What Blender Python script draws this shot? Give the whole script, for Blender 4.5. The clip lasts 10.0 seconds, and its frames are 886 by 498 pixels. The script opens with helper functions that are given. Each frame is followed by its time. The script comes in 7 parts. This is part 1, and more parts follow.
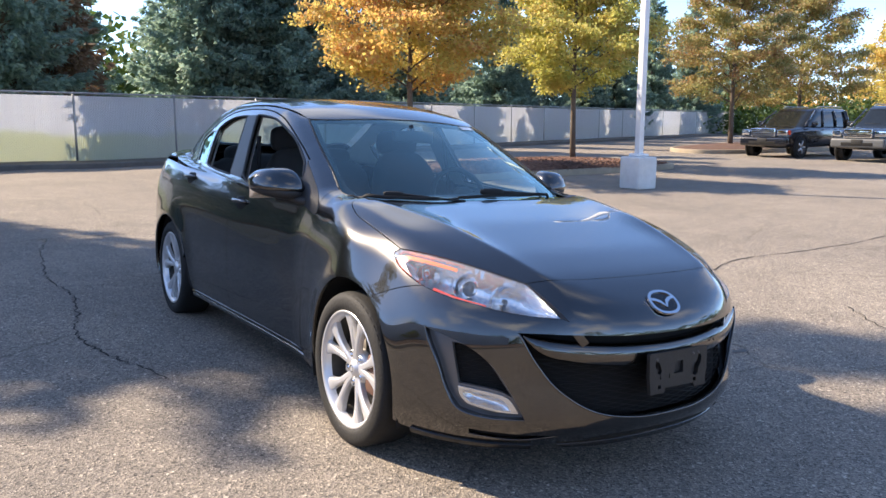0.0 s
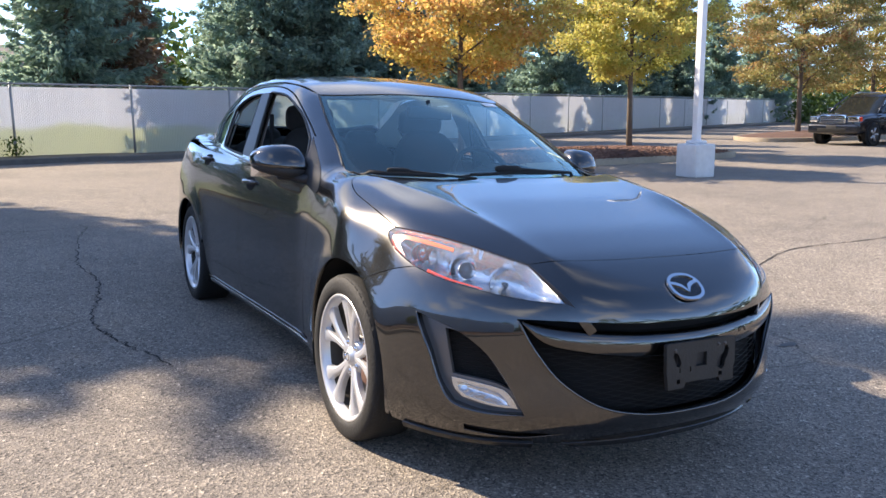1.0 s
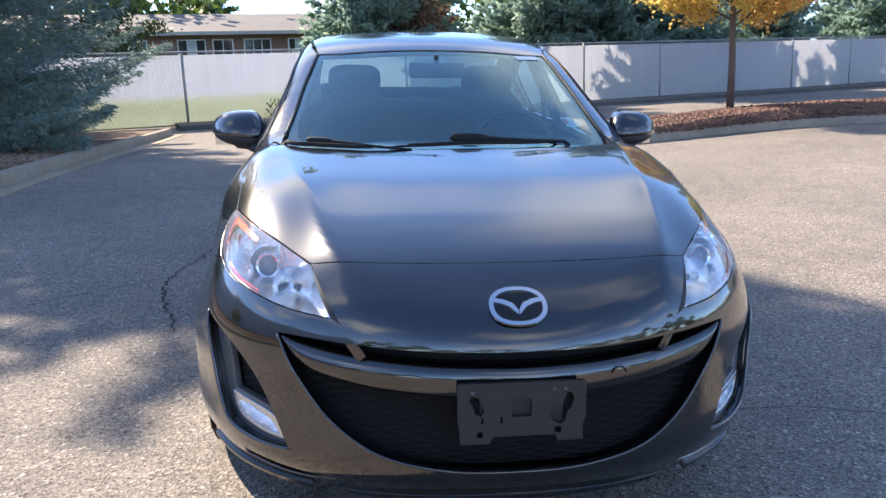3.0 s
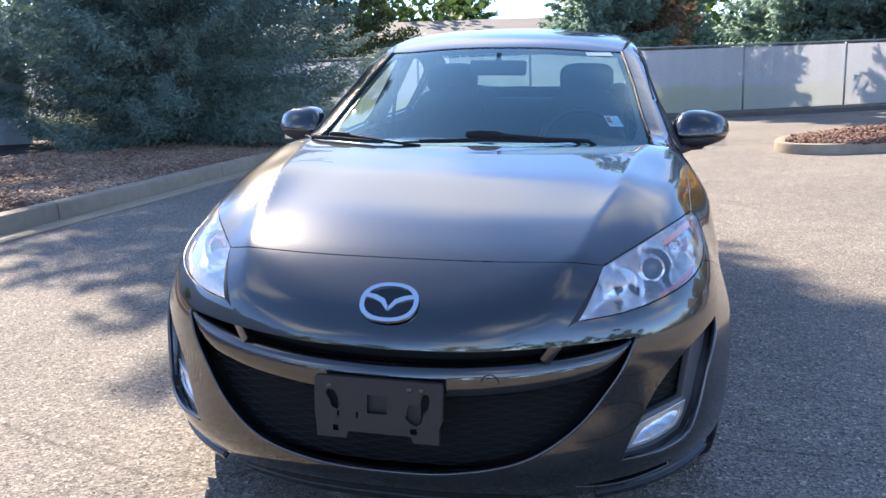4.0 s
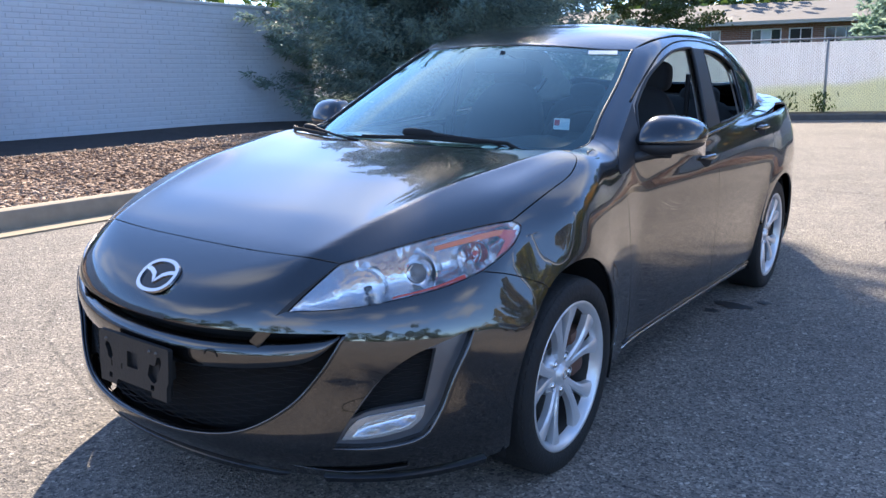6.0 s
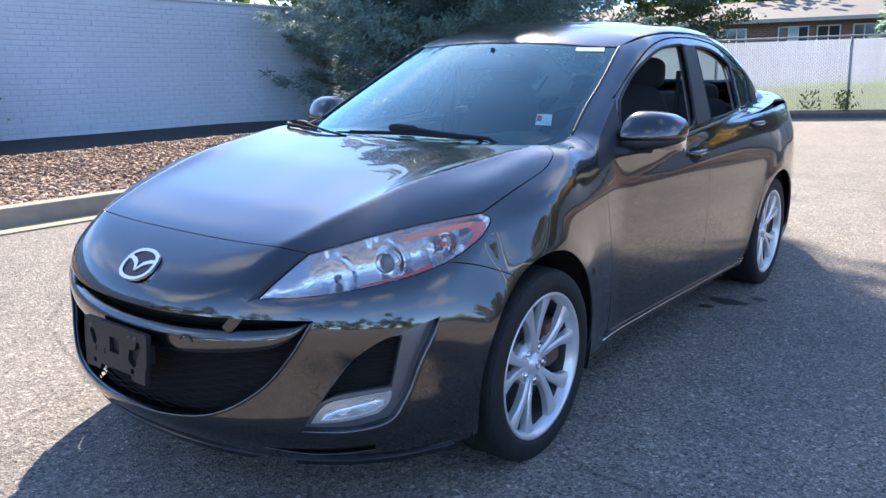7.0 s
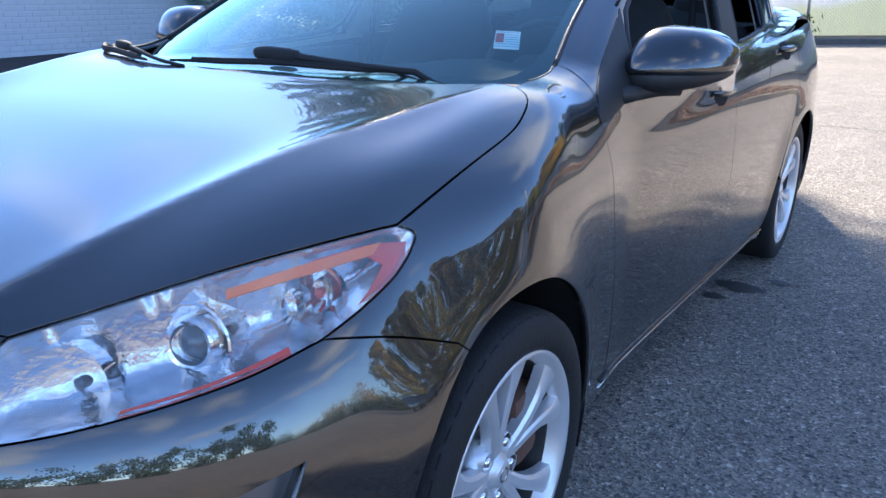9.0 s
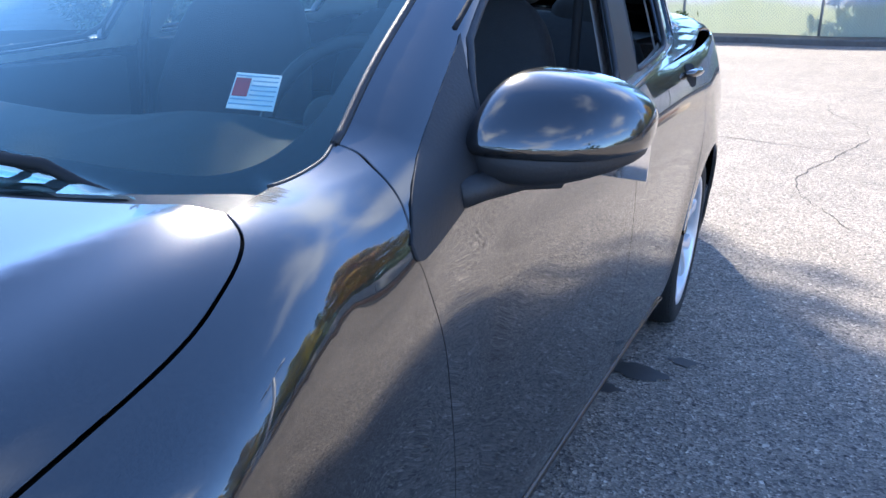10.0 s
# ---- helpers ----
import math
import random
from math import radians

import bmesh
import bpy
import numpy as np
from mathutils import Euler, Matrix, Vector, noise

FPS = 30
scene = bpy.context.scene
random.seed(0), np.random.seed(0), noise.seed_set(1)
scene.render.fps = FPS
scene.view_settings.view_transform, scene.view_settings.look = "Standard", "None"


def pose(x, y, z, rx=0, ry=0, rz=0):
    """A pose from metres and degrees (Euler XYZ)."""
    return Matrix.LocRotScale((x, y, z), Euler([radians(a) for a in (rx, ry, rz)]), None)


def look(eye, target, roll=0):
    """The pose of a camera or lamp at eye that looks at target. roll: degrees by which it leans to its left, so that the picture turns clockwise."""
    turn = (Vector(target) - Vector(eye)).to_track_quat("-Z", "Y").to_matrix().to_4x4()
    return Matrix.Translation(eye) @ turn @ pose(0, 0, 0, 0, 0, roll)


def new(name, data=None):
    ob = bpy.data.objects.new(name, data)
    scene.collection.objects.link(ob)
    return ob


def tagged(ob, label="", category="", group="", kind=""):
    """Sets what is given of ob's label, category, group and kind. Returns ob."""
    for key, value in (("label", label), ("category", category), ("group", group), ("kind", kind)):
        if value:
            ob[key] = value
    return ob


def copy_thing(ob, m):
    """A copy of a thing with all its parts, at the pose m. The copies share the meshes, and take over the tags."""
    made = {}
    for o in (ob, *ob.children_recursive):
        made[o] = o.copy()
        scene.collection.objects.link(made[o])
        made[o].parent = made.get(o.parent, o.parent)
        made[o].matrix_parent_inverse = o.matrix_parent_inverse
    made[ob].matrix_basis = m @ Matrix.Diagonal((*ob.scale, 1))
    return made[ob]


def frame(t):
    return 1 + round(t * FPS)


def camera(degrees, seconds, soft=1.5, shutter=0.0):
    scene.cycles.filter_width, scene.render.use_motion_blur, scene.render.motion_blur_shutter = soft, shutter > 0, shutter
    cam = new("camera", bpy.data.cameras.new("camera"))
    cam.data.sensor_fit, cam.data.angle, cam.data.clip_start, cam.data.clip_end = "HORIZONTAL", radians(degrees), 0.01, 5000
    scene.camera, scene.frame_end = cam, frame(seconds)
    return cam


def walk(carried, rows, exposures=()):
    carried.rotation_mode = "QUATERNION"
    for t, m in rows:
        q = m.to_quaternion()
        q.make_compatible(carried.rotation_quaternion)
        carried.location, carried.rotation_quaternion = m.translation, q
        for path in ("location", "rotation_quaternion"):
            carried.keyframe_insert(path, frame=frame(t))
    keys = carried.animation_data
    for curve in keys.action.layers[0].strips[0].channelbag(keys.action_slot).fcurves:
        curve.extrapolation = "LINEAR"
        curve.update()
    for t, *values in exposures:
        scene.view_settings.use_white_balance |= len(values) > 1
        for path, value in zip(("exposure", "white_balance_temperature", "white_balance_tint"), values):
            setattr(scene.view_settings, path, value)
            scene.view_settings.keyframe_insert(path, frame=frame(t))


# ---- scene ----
# The parked car's own axes: nose towards -y, left side towards +x, origin on the ground
# between the wheels. The lot dips under the car by SLOPE degrees against level.
from mathutils import geometry

SLOPE = 2.4
LOT = pose(0, 0, 0, 0, SLOPE, 0)
cam = camera(58.4, 10.0)
PATH = [
    (0, (-2.27, -4.117, 1.255), (-1.169, -2.471, 0.976), 2.3),
    (0.5, (-2.207, -4.026, 1.211), (-1.125, -2.371, 0.916), 1.7),
    (1, (-1.949, -4.026, 1.177), (-0.978, -2.304, 0.875), 1.8),
    (1.5, (-1.625, -4.003, 1.162), (-0.822, -2.2, 0.841), 2.4),
    (2, (-1.247, -3.927, 1.181), (-0.637, -2.057, 0.82), 1.8),
    (2.5, (-0.819, -3.97, 1.196), (-0.41, -2.053, 0.802), 0.7),
    (2.7, (-0.65, -3.988, 1.217), (-0.303, -2.064, 0.796), 0.4),
    (3.8, (0.33, -3.967, 1.211), (0.069, -2.033, 0.777), 0.38),
    (4, (0.497, -3.927, 1.203), (0.096, -2.013, 0.783), 0.1),
    (4.5, (0.863, -3.795, 1.217), (0.175, -1.973, 0.763), 0.87),
    (5, (1.311, -3.741, 1.242), (0.435, -2.011, 0.752), 1.79),
    (5.5, (1.606, -3.588, 1.24), (0.593, -1.933, 0.758), 1.94),
    (6, (1.836, -3.473, 1.267), (0.731, -1.871, 0.806), 0.64),
    (7.5, (2.009, -3.405, 1.238), (0.847, -1.849, 0.76), 0.45),
    (8, (1.833, -3.204, 1.189), (0.718, -1.643, 0.623), 0.82),
    (8.5, (1.596, -2.896, 1.143), (0.551, -1.311, 0.515), 1.29),
    (9, (1.393, -2.448, 1.165), (0.382, -0.843, 0.531), 0.97),
    (9.5, (1.227, -2.053, 1.158), (0.341, -0.38, 0.521), 2.0),
    (10, (1.139, -1.603, 1.197), (0.381, 0.125, 0.542), 2.8),
]
walk(cam, [(t, LOT @ look(eye, target, roll)) for t, eye, target, roll in PATH],
     [(0, 1.95, 6700, 10), (2.5, 2.05, 6350, 10), (4, 2.2, 6200, 9), (4.5, 2.2, 6000, 9), (6, 2.1, 6000, 9), (8.5, 2.45, 5750, 8), (9.5, 2.35, 5800, 8), (10, 2.62, 5550, 8)])

# ---- light ----
SUN_AZ, SUN_EL = -36.0, 36.5          # degrees from +y towards +x, and above the horizon
world = bpy.data.worlds.new("sky")
scene.world = world
world.use_nodes = True
_wt = world.node_tree
_sky = _wt.nodes.new("ShaderNodeTexSky")
_sky.sky_type = "NISHITA"
_sky.sun_disc = False
_sky.sun_elevation, _sky.sun_rotation = radians(SUN_EL), radians(SUN_AZ % 360)
_sky.air_density, _sky.dust_density, _sky.ozone_density = 0.6, 0.2, 3.0
_sky.altitude = 1200.0
_bg = _wt.nodes["Background"]
_bg.inputs["Strength"].default_value = 0.13
# thin broken cloud over the whole sky: noise on a flat layer overhead
_tc = _wt.nodes.new("ShaderNodeTexCoord")
_sep = _wt.nodes.new("ShaderNodeSeparateXYZ")
_wt.links.new(_tc.outputs["Generated"], _sep.inputs[0])
_h = _wt.nodes.new("ShaderNodeMath")
_h.operation = "MAXIMUM"
_h.inputs[1].default_value = 0.0
_wt.links.new(_sep.outputs["Z"], _h.inputs[0])
_h2 = _wt.nodes.new("ShaderNodeMath")
_h2.operation = "ADD"
_h2.inputs[1].default_value = 0.22
_wt.links.new(_h.outputs[0], _h2.inputs[0])
_flat = _wt.nodes.new("ShaderNodeVectorMath")
_flat.operation = "SCALE"
_inv = _wt.nodes.new("ShaderNodeMath")
_inv.operation = "DIVIDE"
_inv.inputs[0].default_value = 1.0
_wt.links.new(_h2.outputs[0], _inv.inputs[1])
_wt.links.new(_tc.outputs["Generated"], _flat.inputs[0])
_wt.links.new(_inv.outputs[0], _flat.inputs["Scale"])
_cl = _wt.nodes.new("ShaderNodeTexNoise")
_cl.inputs["Scale"].default_value = 1.5
_cl.inputs["Detail"].default_value = 2.5
_cl.inputs["Roughness"].default_value = 0.52
_wt.links.new(_flat.outputs[0], _cl.inputs["Vector"])
_cr = _wt.nodes.new("ShaderNodeMapRange")
_cr.interpolation_type = "SMOOTHSTEP"
_cr.inputs["From Min"].default_value, _cr.inputs["From Max"].default_value = 0.5, 0.74
_cr.inputs["To Max"].default_value = 0.8
_wt.links.new(_cl.outputs["Fac"], _cr.inputs["Value"])
_cm = _wt.nodes.new("ShaderNodeMix")
_cm.data_type = "RGBA"
_wt.links.new(_cr.outputs["Result"], _cm.inputs["Factor"])
_wt.links.new(_sky.outputs["Color"], _cm.inputs[6])
_cm.inputs[7].default_value = (3.7, 3.6, 3.55, 1.0)
_wt.links.new(_cm.outputs[2], _bg.inputs["Color"])
sun = new("sun", bpy.data.lights.new("sun", "SUN"))
sun.data.energy, sun.data.angle, sun.data.color = 3.2, radians(0.53), (1.0, 0.84, 0.66)
_sd = Vector((math.sin(radians(SUN_AZ)) * math.cos(radians(SUN_EL)), math.cos(radians(SUN_AZ)) * math.cos(radians(SUN_EL)), math.sin(radians(SUN_EL))))
sun.matrix_world = Matrix.Translation((-12, 18, 20)) @ (-_sd).to_track_quat("-Z", "Y").to_matrix().to_4x4()

# ---- materials ----
class Mat:
    """Small wrapper round a node material."""
    def __init__(self, name):
        self.m = bpy.data.materials.new(name)
        self.m.use_nodes = True
        self.t = self.m.node_tree
        self.b = self.t.nodes["Principled BSDF"]

    def set(self, **k):
        for key, v in k.items():
            self.b.inputs[key.replace("_", " ")].default_value = v
        return self

    def node(self, kind, **k):
        n = self.t.nodes.new(kind)
        for key, v in k.items():
            n.inputs[key].default_value = v
        return n

    def link(self, a, b):
        self.t.links.new(a, b)

    def coord(self, scale=(1, 1, 1), out="Object", turn=(0, 0, 0)):
        c = self.node("ShaderNodeTexCoord")
        mp = self.node("ShaderNodeMapping", Scale=scale, Rotation=turn)
        self.link(c.outputs[out], mp.inputs["Vector"])
        return mp.outputs[0]

    def noise(self, vec, scale, detail=4.0, rough=0.55):
        n = self.node("ShaderNodeTexNoise", Scale=scale, Detail=detail, Roughness=rough)
        self.link(vec, n.inputs["Vector"])
        return n.outputs["Fac"]

    def ramp(self, fac, stops):
        r = self.node("ShaderNodeValToRGB")
        e = r.color_ramp.elements
        while len(e) < len(stops):
            e.new(0.5)
        for el, (p, c) in zip(e, stops):
            el.position, el.color = p, (*c, 1.0)
        self.link(fac, r.inputs["Fac"])
        return r.outputs["Color"]

    def mix(self, fac, a, b, kind="MIX"):
        n = self.node("ShaderNodeMix")
        n.data_type, n.blend_type = "RGBA", kind
        for sock, v in ((n.inputs[0], fac), (n.inputs[6], a), (n.inputs[7], b)):
            if isinstance(v, (int, float)):
                sock.default_value = v
            elif isinstance(v, tuple):
                sock.default_value = (*v, 1.0)
            else:
                self.link(v, sock)
        return n.outputs[2]

    def color(self, sock):
        self.link(sock, self.b.inputs["Base Color"])
        return self

    def rough(self, sock):
        self.link(sock, self.b.inputs["Roughness"])
        return self

    def bump(self, fac, strength=0.3, dist=0.01):
        n = self.node("ShaderNodeBump", Strength=strength, Distance=dist)
        self.link(fac, n.inputs["Height"])
        self.link(n.outputs[0], self.b.inputs["Normal"])
        return self


def plain(name, rgb, rough=0.5, metal=0.0, vary=0.12, scale=30.0, bump=0.0, **k):
    """A surface of one colour with slight mottling at two scales."""
    a = Mat(name).set(Roughness=rough, Metallic=metal, **k)
    v = a.coord()
    n1, n2 = a.noise(v, scale), a.noise(v, scale * 0.13, 2.0)
    lo = tuple(c * (1 - vary) for c in rgb)
    hi = tuple(min(1.0, c * (1 + vary)) for c in rgb)
    c1 = a.ramp(n1, [(0.3, lo), (0.7, hi)])
    a.color(a.mix(0.5, c1, a.ramp(n2, [(0.35, lo), (0.65, hi)])))
    if bump:
        a.bump(n1, bump, 0.01)
    return a.m


def paint_material():
    a = Mat("graphite_paint").set(Metallic=0.9, Roughness=0.24, Coat_Weight=1.0, Coat_Roughness=0.01, Coat_IOR=1.8)
    v = a.coord()
    fl = a.node("ShaderNodeTexVoronoi", Scale=1400.0)
    a.link(v, fl.inputs["Vector"])
    flake = a.ramp(fl.outputs["Color"], [(0.0, (0.016, 0.015, 0.0142)), (1.0, (0.058, 0.055, 0.052))])
    dust = a.ramp(a.noise(v, 3.0, 5.0), [(0.4, (0.004, 0.004, 0.004)), (0.8, (0.016, 0.016, 0.016))])
    a.color(a.mix(dust, flake, (0.3, 0.28, 0.25)))
    a.link(a.ramp(a.noise(v, 9.0, 6.0), [(0.3, (0.003, 0.003, 0.003)), (0.75, (0.014, 0.014, 0.014))]), a.b.inputs["Coat Roughness"])
    return a.m


def glass_material(name, tint=(0.9, 0.95, 0.94), rough=0.0, base=0.06, haze=0.0, sheen=(1.0, 1.0, 1.0), worn=None):
    a = Mat(name)
    t, nodes = a.t, a.t.nodes
    nodes.remove(a.b)
    out = nodes["Material Output"]
    tr = a.node("ShaderNodeBsdfTransparent", Color=(*tint, 1))
    gl = a.node("ShaderNodeBsdfGlossy", Roughness=rough, Color=(*sheen, 1))
    lw = a.node("ShaderNodeLayerWeight", Blend=0.5)
    pw = a.node("ShaderNodeMath")
    pw.operation, pw.inputs[1].default_value = "POWER", 3.0
    fr = a.node("ShaderNodeMath")
    fr.operation, fr.inputs[1].default_value, fr.inputs[2].default_value = "MULTIPLY_ADD", 0.85, base
    a.link(lw.outputs["Facing"], pw.inputs[0])
    a.link(pw.outputs[0], fr.inputs[0])
    mx = a.node("ShaderNodeMixShader")
    a.link(fr.outputs[0], mx.inputs[0])
    a.link(tr.outputs[0], mx.inputs[1])
    a.link(gl.outputs[0], mx.inputs[2])
    last = mx.outputs[0]
    if haze:
        df = a.node("ShaderNodeBsdfDiffuse", Color=(0.8, 0.8, 0.78, 1))
        hz = a.node("ShaderNodeMixShader")
        amt = a.ramp(a.noise(a.coord(), 22.0, 3.0), [(0.3, (haze * 0.5,) * 3), (0.7, (haze * 1.4,) * 3)])
        if worn:                              # plastic clouded by weather from height worn[0] up to worn[1]
            sp = a.node("ShaderNodeSeparateXYZ")
            a.link(a.coord(), sp.inputs[0])
            mr = a.node("ShaderNodeMapRange")
            for k, val in enumerate((worn[0], worn[1], 0.0, worn[2]), 1):
                mr.inputs[k].default_value = val
            a.link(sp.outputs["Z"], mr.inputs[0])
            cloud = a.ramp(a.noise(a.coord(), 14.0, 4.0), [(0.25, (0.5, 0.5, 0.5)), (0.7, (1.0, 1.0, 1.0))])
            amt = a.mix(1.0, amt, a.mix(1.0, mr.outputs[0], cloud, "MULTIPLY"), "ADD")
        a.link(amt, hz.inputs[0])
        a.link(last, hz.inputs[1])
        a.link(df.outputs[0], hz.inputs[2])
        last = hz.outputs[0]
    a.link(last, out.inputs["Surface"])
    return a.m


def asphalt_material():
    a = Mat("worn_asphalt").set(Roughness=0.9)
    v = a.coord()
    vo = a.node("ShaderNodeTexVoronoi", Scale=150.0)
    a.link(v, vo.inputs["Vector"])
    fine = a.ramp(vo.outputs["Color"], [(0.06, (0.045, 0.041, 0.038)), (0.35, (0.175, 0.156, 0.138)), (0.75, (0.305, 0.268, 0.226)), (0.95, (0.57, 0.5, 0.42))])
    vb = a.node("ShaderNodeTexVoronoi", Scale=78.0)
    a.link(v, vb.inputs["Vector"])
    coarse = a.ramp(vb.outputs["Color"], [(0.06, (0.045, 0.041, 0.038)), (0.4, (0.18, 0.16, 0.142)), (0.8, (0.315, 0.278, 0.235)), (0.96, (0.67, 0.6, 0.51))])
    pick = a.ramp(a.noise(v, 60.0, 2.0), [(0.46, (0.0, 0.0, 0.0)), (0.56, (1.0, 1.0, 1.0))])
    stones = a.mix(pick, fine, coarse)
    big = a.ramp(a.noise(v, 0.35, 5.0), [(0.3, (0.8, 0.79, 0.78)), (0.7, (1.12, 1.1, 1.06))])
    mid = a.ramp(a.noise(v, 3.2, 6.0, 0.65), [(0.3, (0.84, 0.84, 0.84)), (0.68, (1.08, 1.07, 1.05))])
    c = a.mix(1.0, a.mix(1.0, stones, big, "MULTIPLY"), mid, "MULTIPLY")
    # fine hairline cracks
    cr = a.node("ShaderNodeTexVoronoi", Scale=0.34)
    cr.feature = "DISTANCE_TO_EDGE"
    wob = a.node("ShaderNodeMix")
    wob.data_type = "VECTOR"
    wob.inputs[0].default_value = 0.16
    nn = a.node("ShaderNodeTexNoise", Scale=2.2, Detail=6.0)
    a.link(v, nn.inputs["Vector"])
    a.link(v, wob.inputs[4])
    a.link(nn.outputs["Color"], wob.inputs[5])
    a.link(wob.outputs[1], cr.inputs["Vector"])
    line = a.ramp(cr.outputs["Distance"], [(0.0, (0.62, 0.62, 0.62)), (0.0026, (1, 1, 1))])
    patchy = a.ramp(a.noise(v, 0.21, 2.0), [(0.47, (0, 0, 0)), (0.53, (1, 1, 1))])
    a.color(a.mix(1.0, c, a.mix(patchy, (1.0, 1.0, 1.0), line), "MULTIPLY"))
    a.bump(a.mix(pick, vo.outputs["Distance"], vb.outputs["Distance"]), 0.75, 0.007)
    return a.m


def leaf_material(name, stops, rough=0.6, translucent=0.35):
    a = Mat(name).set(Roughness=rough)
    g = a.node("ShaderNodeNewGeometry")
    oi = a.node("ShaderNodeObjectInfo")
    mth = a.node("ShaderNodeMath")
    mth.operation = "MULTIPLY_ADD"
    mth.inputs[1].default_value = 0.16
    a.link(oi.outputs["Random"], mth.inputs[0])
    low = a.noise(a.coord(), 0.55, 3.0)
    m2 = a.node("ShaderNodeMath")
    m2.operation = "MULTIPLY_ADD"
    m2.inputs[1].default_value = 0.35
    a.link(g.outputs["Random Per Island"], m2.inputs[0])
    m3 = a.node("ShaderNodeMath")
    m3.operation = "MULTIPLY_ADD"
    m3.inputs[1].default_value = 1.0
    m3.inputs[2].default_value = -0.2
    a.link(low, m3.inputs[0])
    a.link(m3.outputs[0], m2.inputs[2])
    a.link(m2.outputs[0], mth.inputs[2])
    col = a.ramp(mth.outputs[0], stops)
    a.color(col)
    if translucent:
        tl = a.node("ShaderNodeBsdfTranslucent")
        a.link(col, tl.inputs["Color"])
        mx = a.node("ShaderNodeMixShader", Fac=translucent)
        a.link(a.b.outputs[0], mx.inputs[1])
        a.link(tl.outputs[0], mx.inputs[2])
        a.link(mx.outputs[0], a.t.nodes["Material Output"].inputs["Surface"])
    return a.m


def brick_material():
    a = Mat("dark_red_brick").set(Roughness=0.9)
    br = a.node("ShaderNodeTexBrick", Scale=1.0)
    for key, v in (("Color1", (0.2, 0.085, 0.06, 1)), ("Color2", (0.26, 0.12, 0.085, 1)), ("Mortar", (0.3, 0.28, 0.25, 1)), ("Mortar Size", 0.008), ("Brick Width", 0.215), ("Row Height", 0.075)):
        br.inputs[key].default_value = v
    a.link(a.coord(turn=(radians(90), 0, 0)), br.inputs["Vector"])
    return a.color(br.outputs["Color"]).m


PAINT = paint_material()
ASPHALT = asphalt_material()
BLACK_PLASTIC = plain("black_textured_plastic", (0.018, 0.018, 0.019), 0.55, bump=0.1, scale=200.0)
GLOSS_BLACK = plain("gloss_black_plastic", (0.012, 0.012, 0.013), 0.15)
SATIN_BLACK = plain("satin_black_pillar", (0.02, 0.02, 0.022), 0.42)
GAP = plain("dark_gap", (0.006, 0.006, 0.006), 0.9)
GREY_PLASTIC = plain("grey_bracket_plastic", (0.017, 0.0165, 0.016), 0.5, bump=0.15, scale=120.0)
SILVER_TRIM = plain("satin_silver_trim", (0.66, 0.66, 0.65), 0.24, metal=0.8, vary=0.05)
CHROME = plain("chrome", (0.82, 0.82, 0.83), 0.08, metal=1.0, vary=0.03)
ALLOY = plain("painted_alloy", (0.68, 0.68, 0.69), 0.3, metal=0.55, vary=0.05)
RUBBER = plain("tyre_rubber", (0.009, 0.009, 0.009), 0.75, bump=0.3, scale=90.0)
DISC = plain("brake_steel", (0.12, 0.11, 0.1), 0.5, metal=0.9)
AMBER = plain("amber_plastic", (0.62, 0.045, 0.012), 0.2)
ORANGE = plain("orange_plastic", (0.85, 0.17, 0.015), 0.2)
RED = plain("red_lens", (0.4, 0.02, 0.015), 0.15)
LAMP_GLASS = glass_material("headlamp_cover", (0.97, 0.97, 0.97), haze=0.015, worn=(0.725, 0.83, 0.2))
WINDSCREEN = glass_material("windscreen_glass", (0.68, 0.82, 0.80), base=0.05, haze=0.008, sheen=(0.75, 0.98, 0.94))
BALL_GLASS = plain("projector_lens", (0.06, 0.07, 0.08), 0.03, Specular_IOR_Level=0.9)
FABRIC = plain("charcoal_fabric", (0.03, 0.03, 0.032), 0.9, bump=0.3, scale=300.0)
DASH = plain("dark_dashboard", (0.03, 0.03, 0.031), 0.7, bump=0.2, scale=250.0)
LIGHT_TRIM = plain("light_pillar_trim", (0.42, 0.39, 0.35), 0.8)
CONCRETE = plain("weathered_concrete", (0.42, 0.39, 0.34), 0.9, vary=0.2, scale=14.0, bump=0.3)
KERB_MAT = plain("kerb_concrete", (0.31, 0.255, 0.185), 0.9, vary=0.22, scale=9.0, bump=0.3)
GUTTER_MAT = plain("pale_gutter_concrete", (0.33, 0.27, 0.18), 0.9, vary=0.15, scale=8.0, bump=0.25)
WHITE_POST = plain("white_painted_steel", (0.74, 0.74, 0.74), 0.45, vary=0.05)
WHITE_BRICK = plain("white_painted_masonry", (0.58, 0.615, 0.65), 0.75, vary=0.07, scale=5.0, bump=0.25)
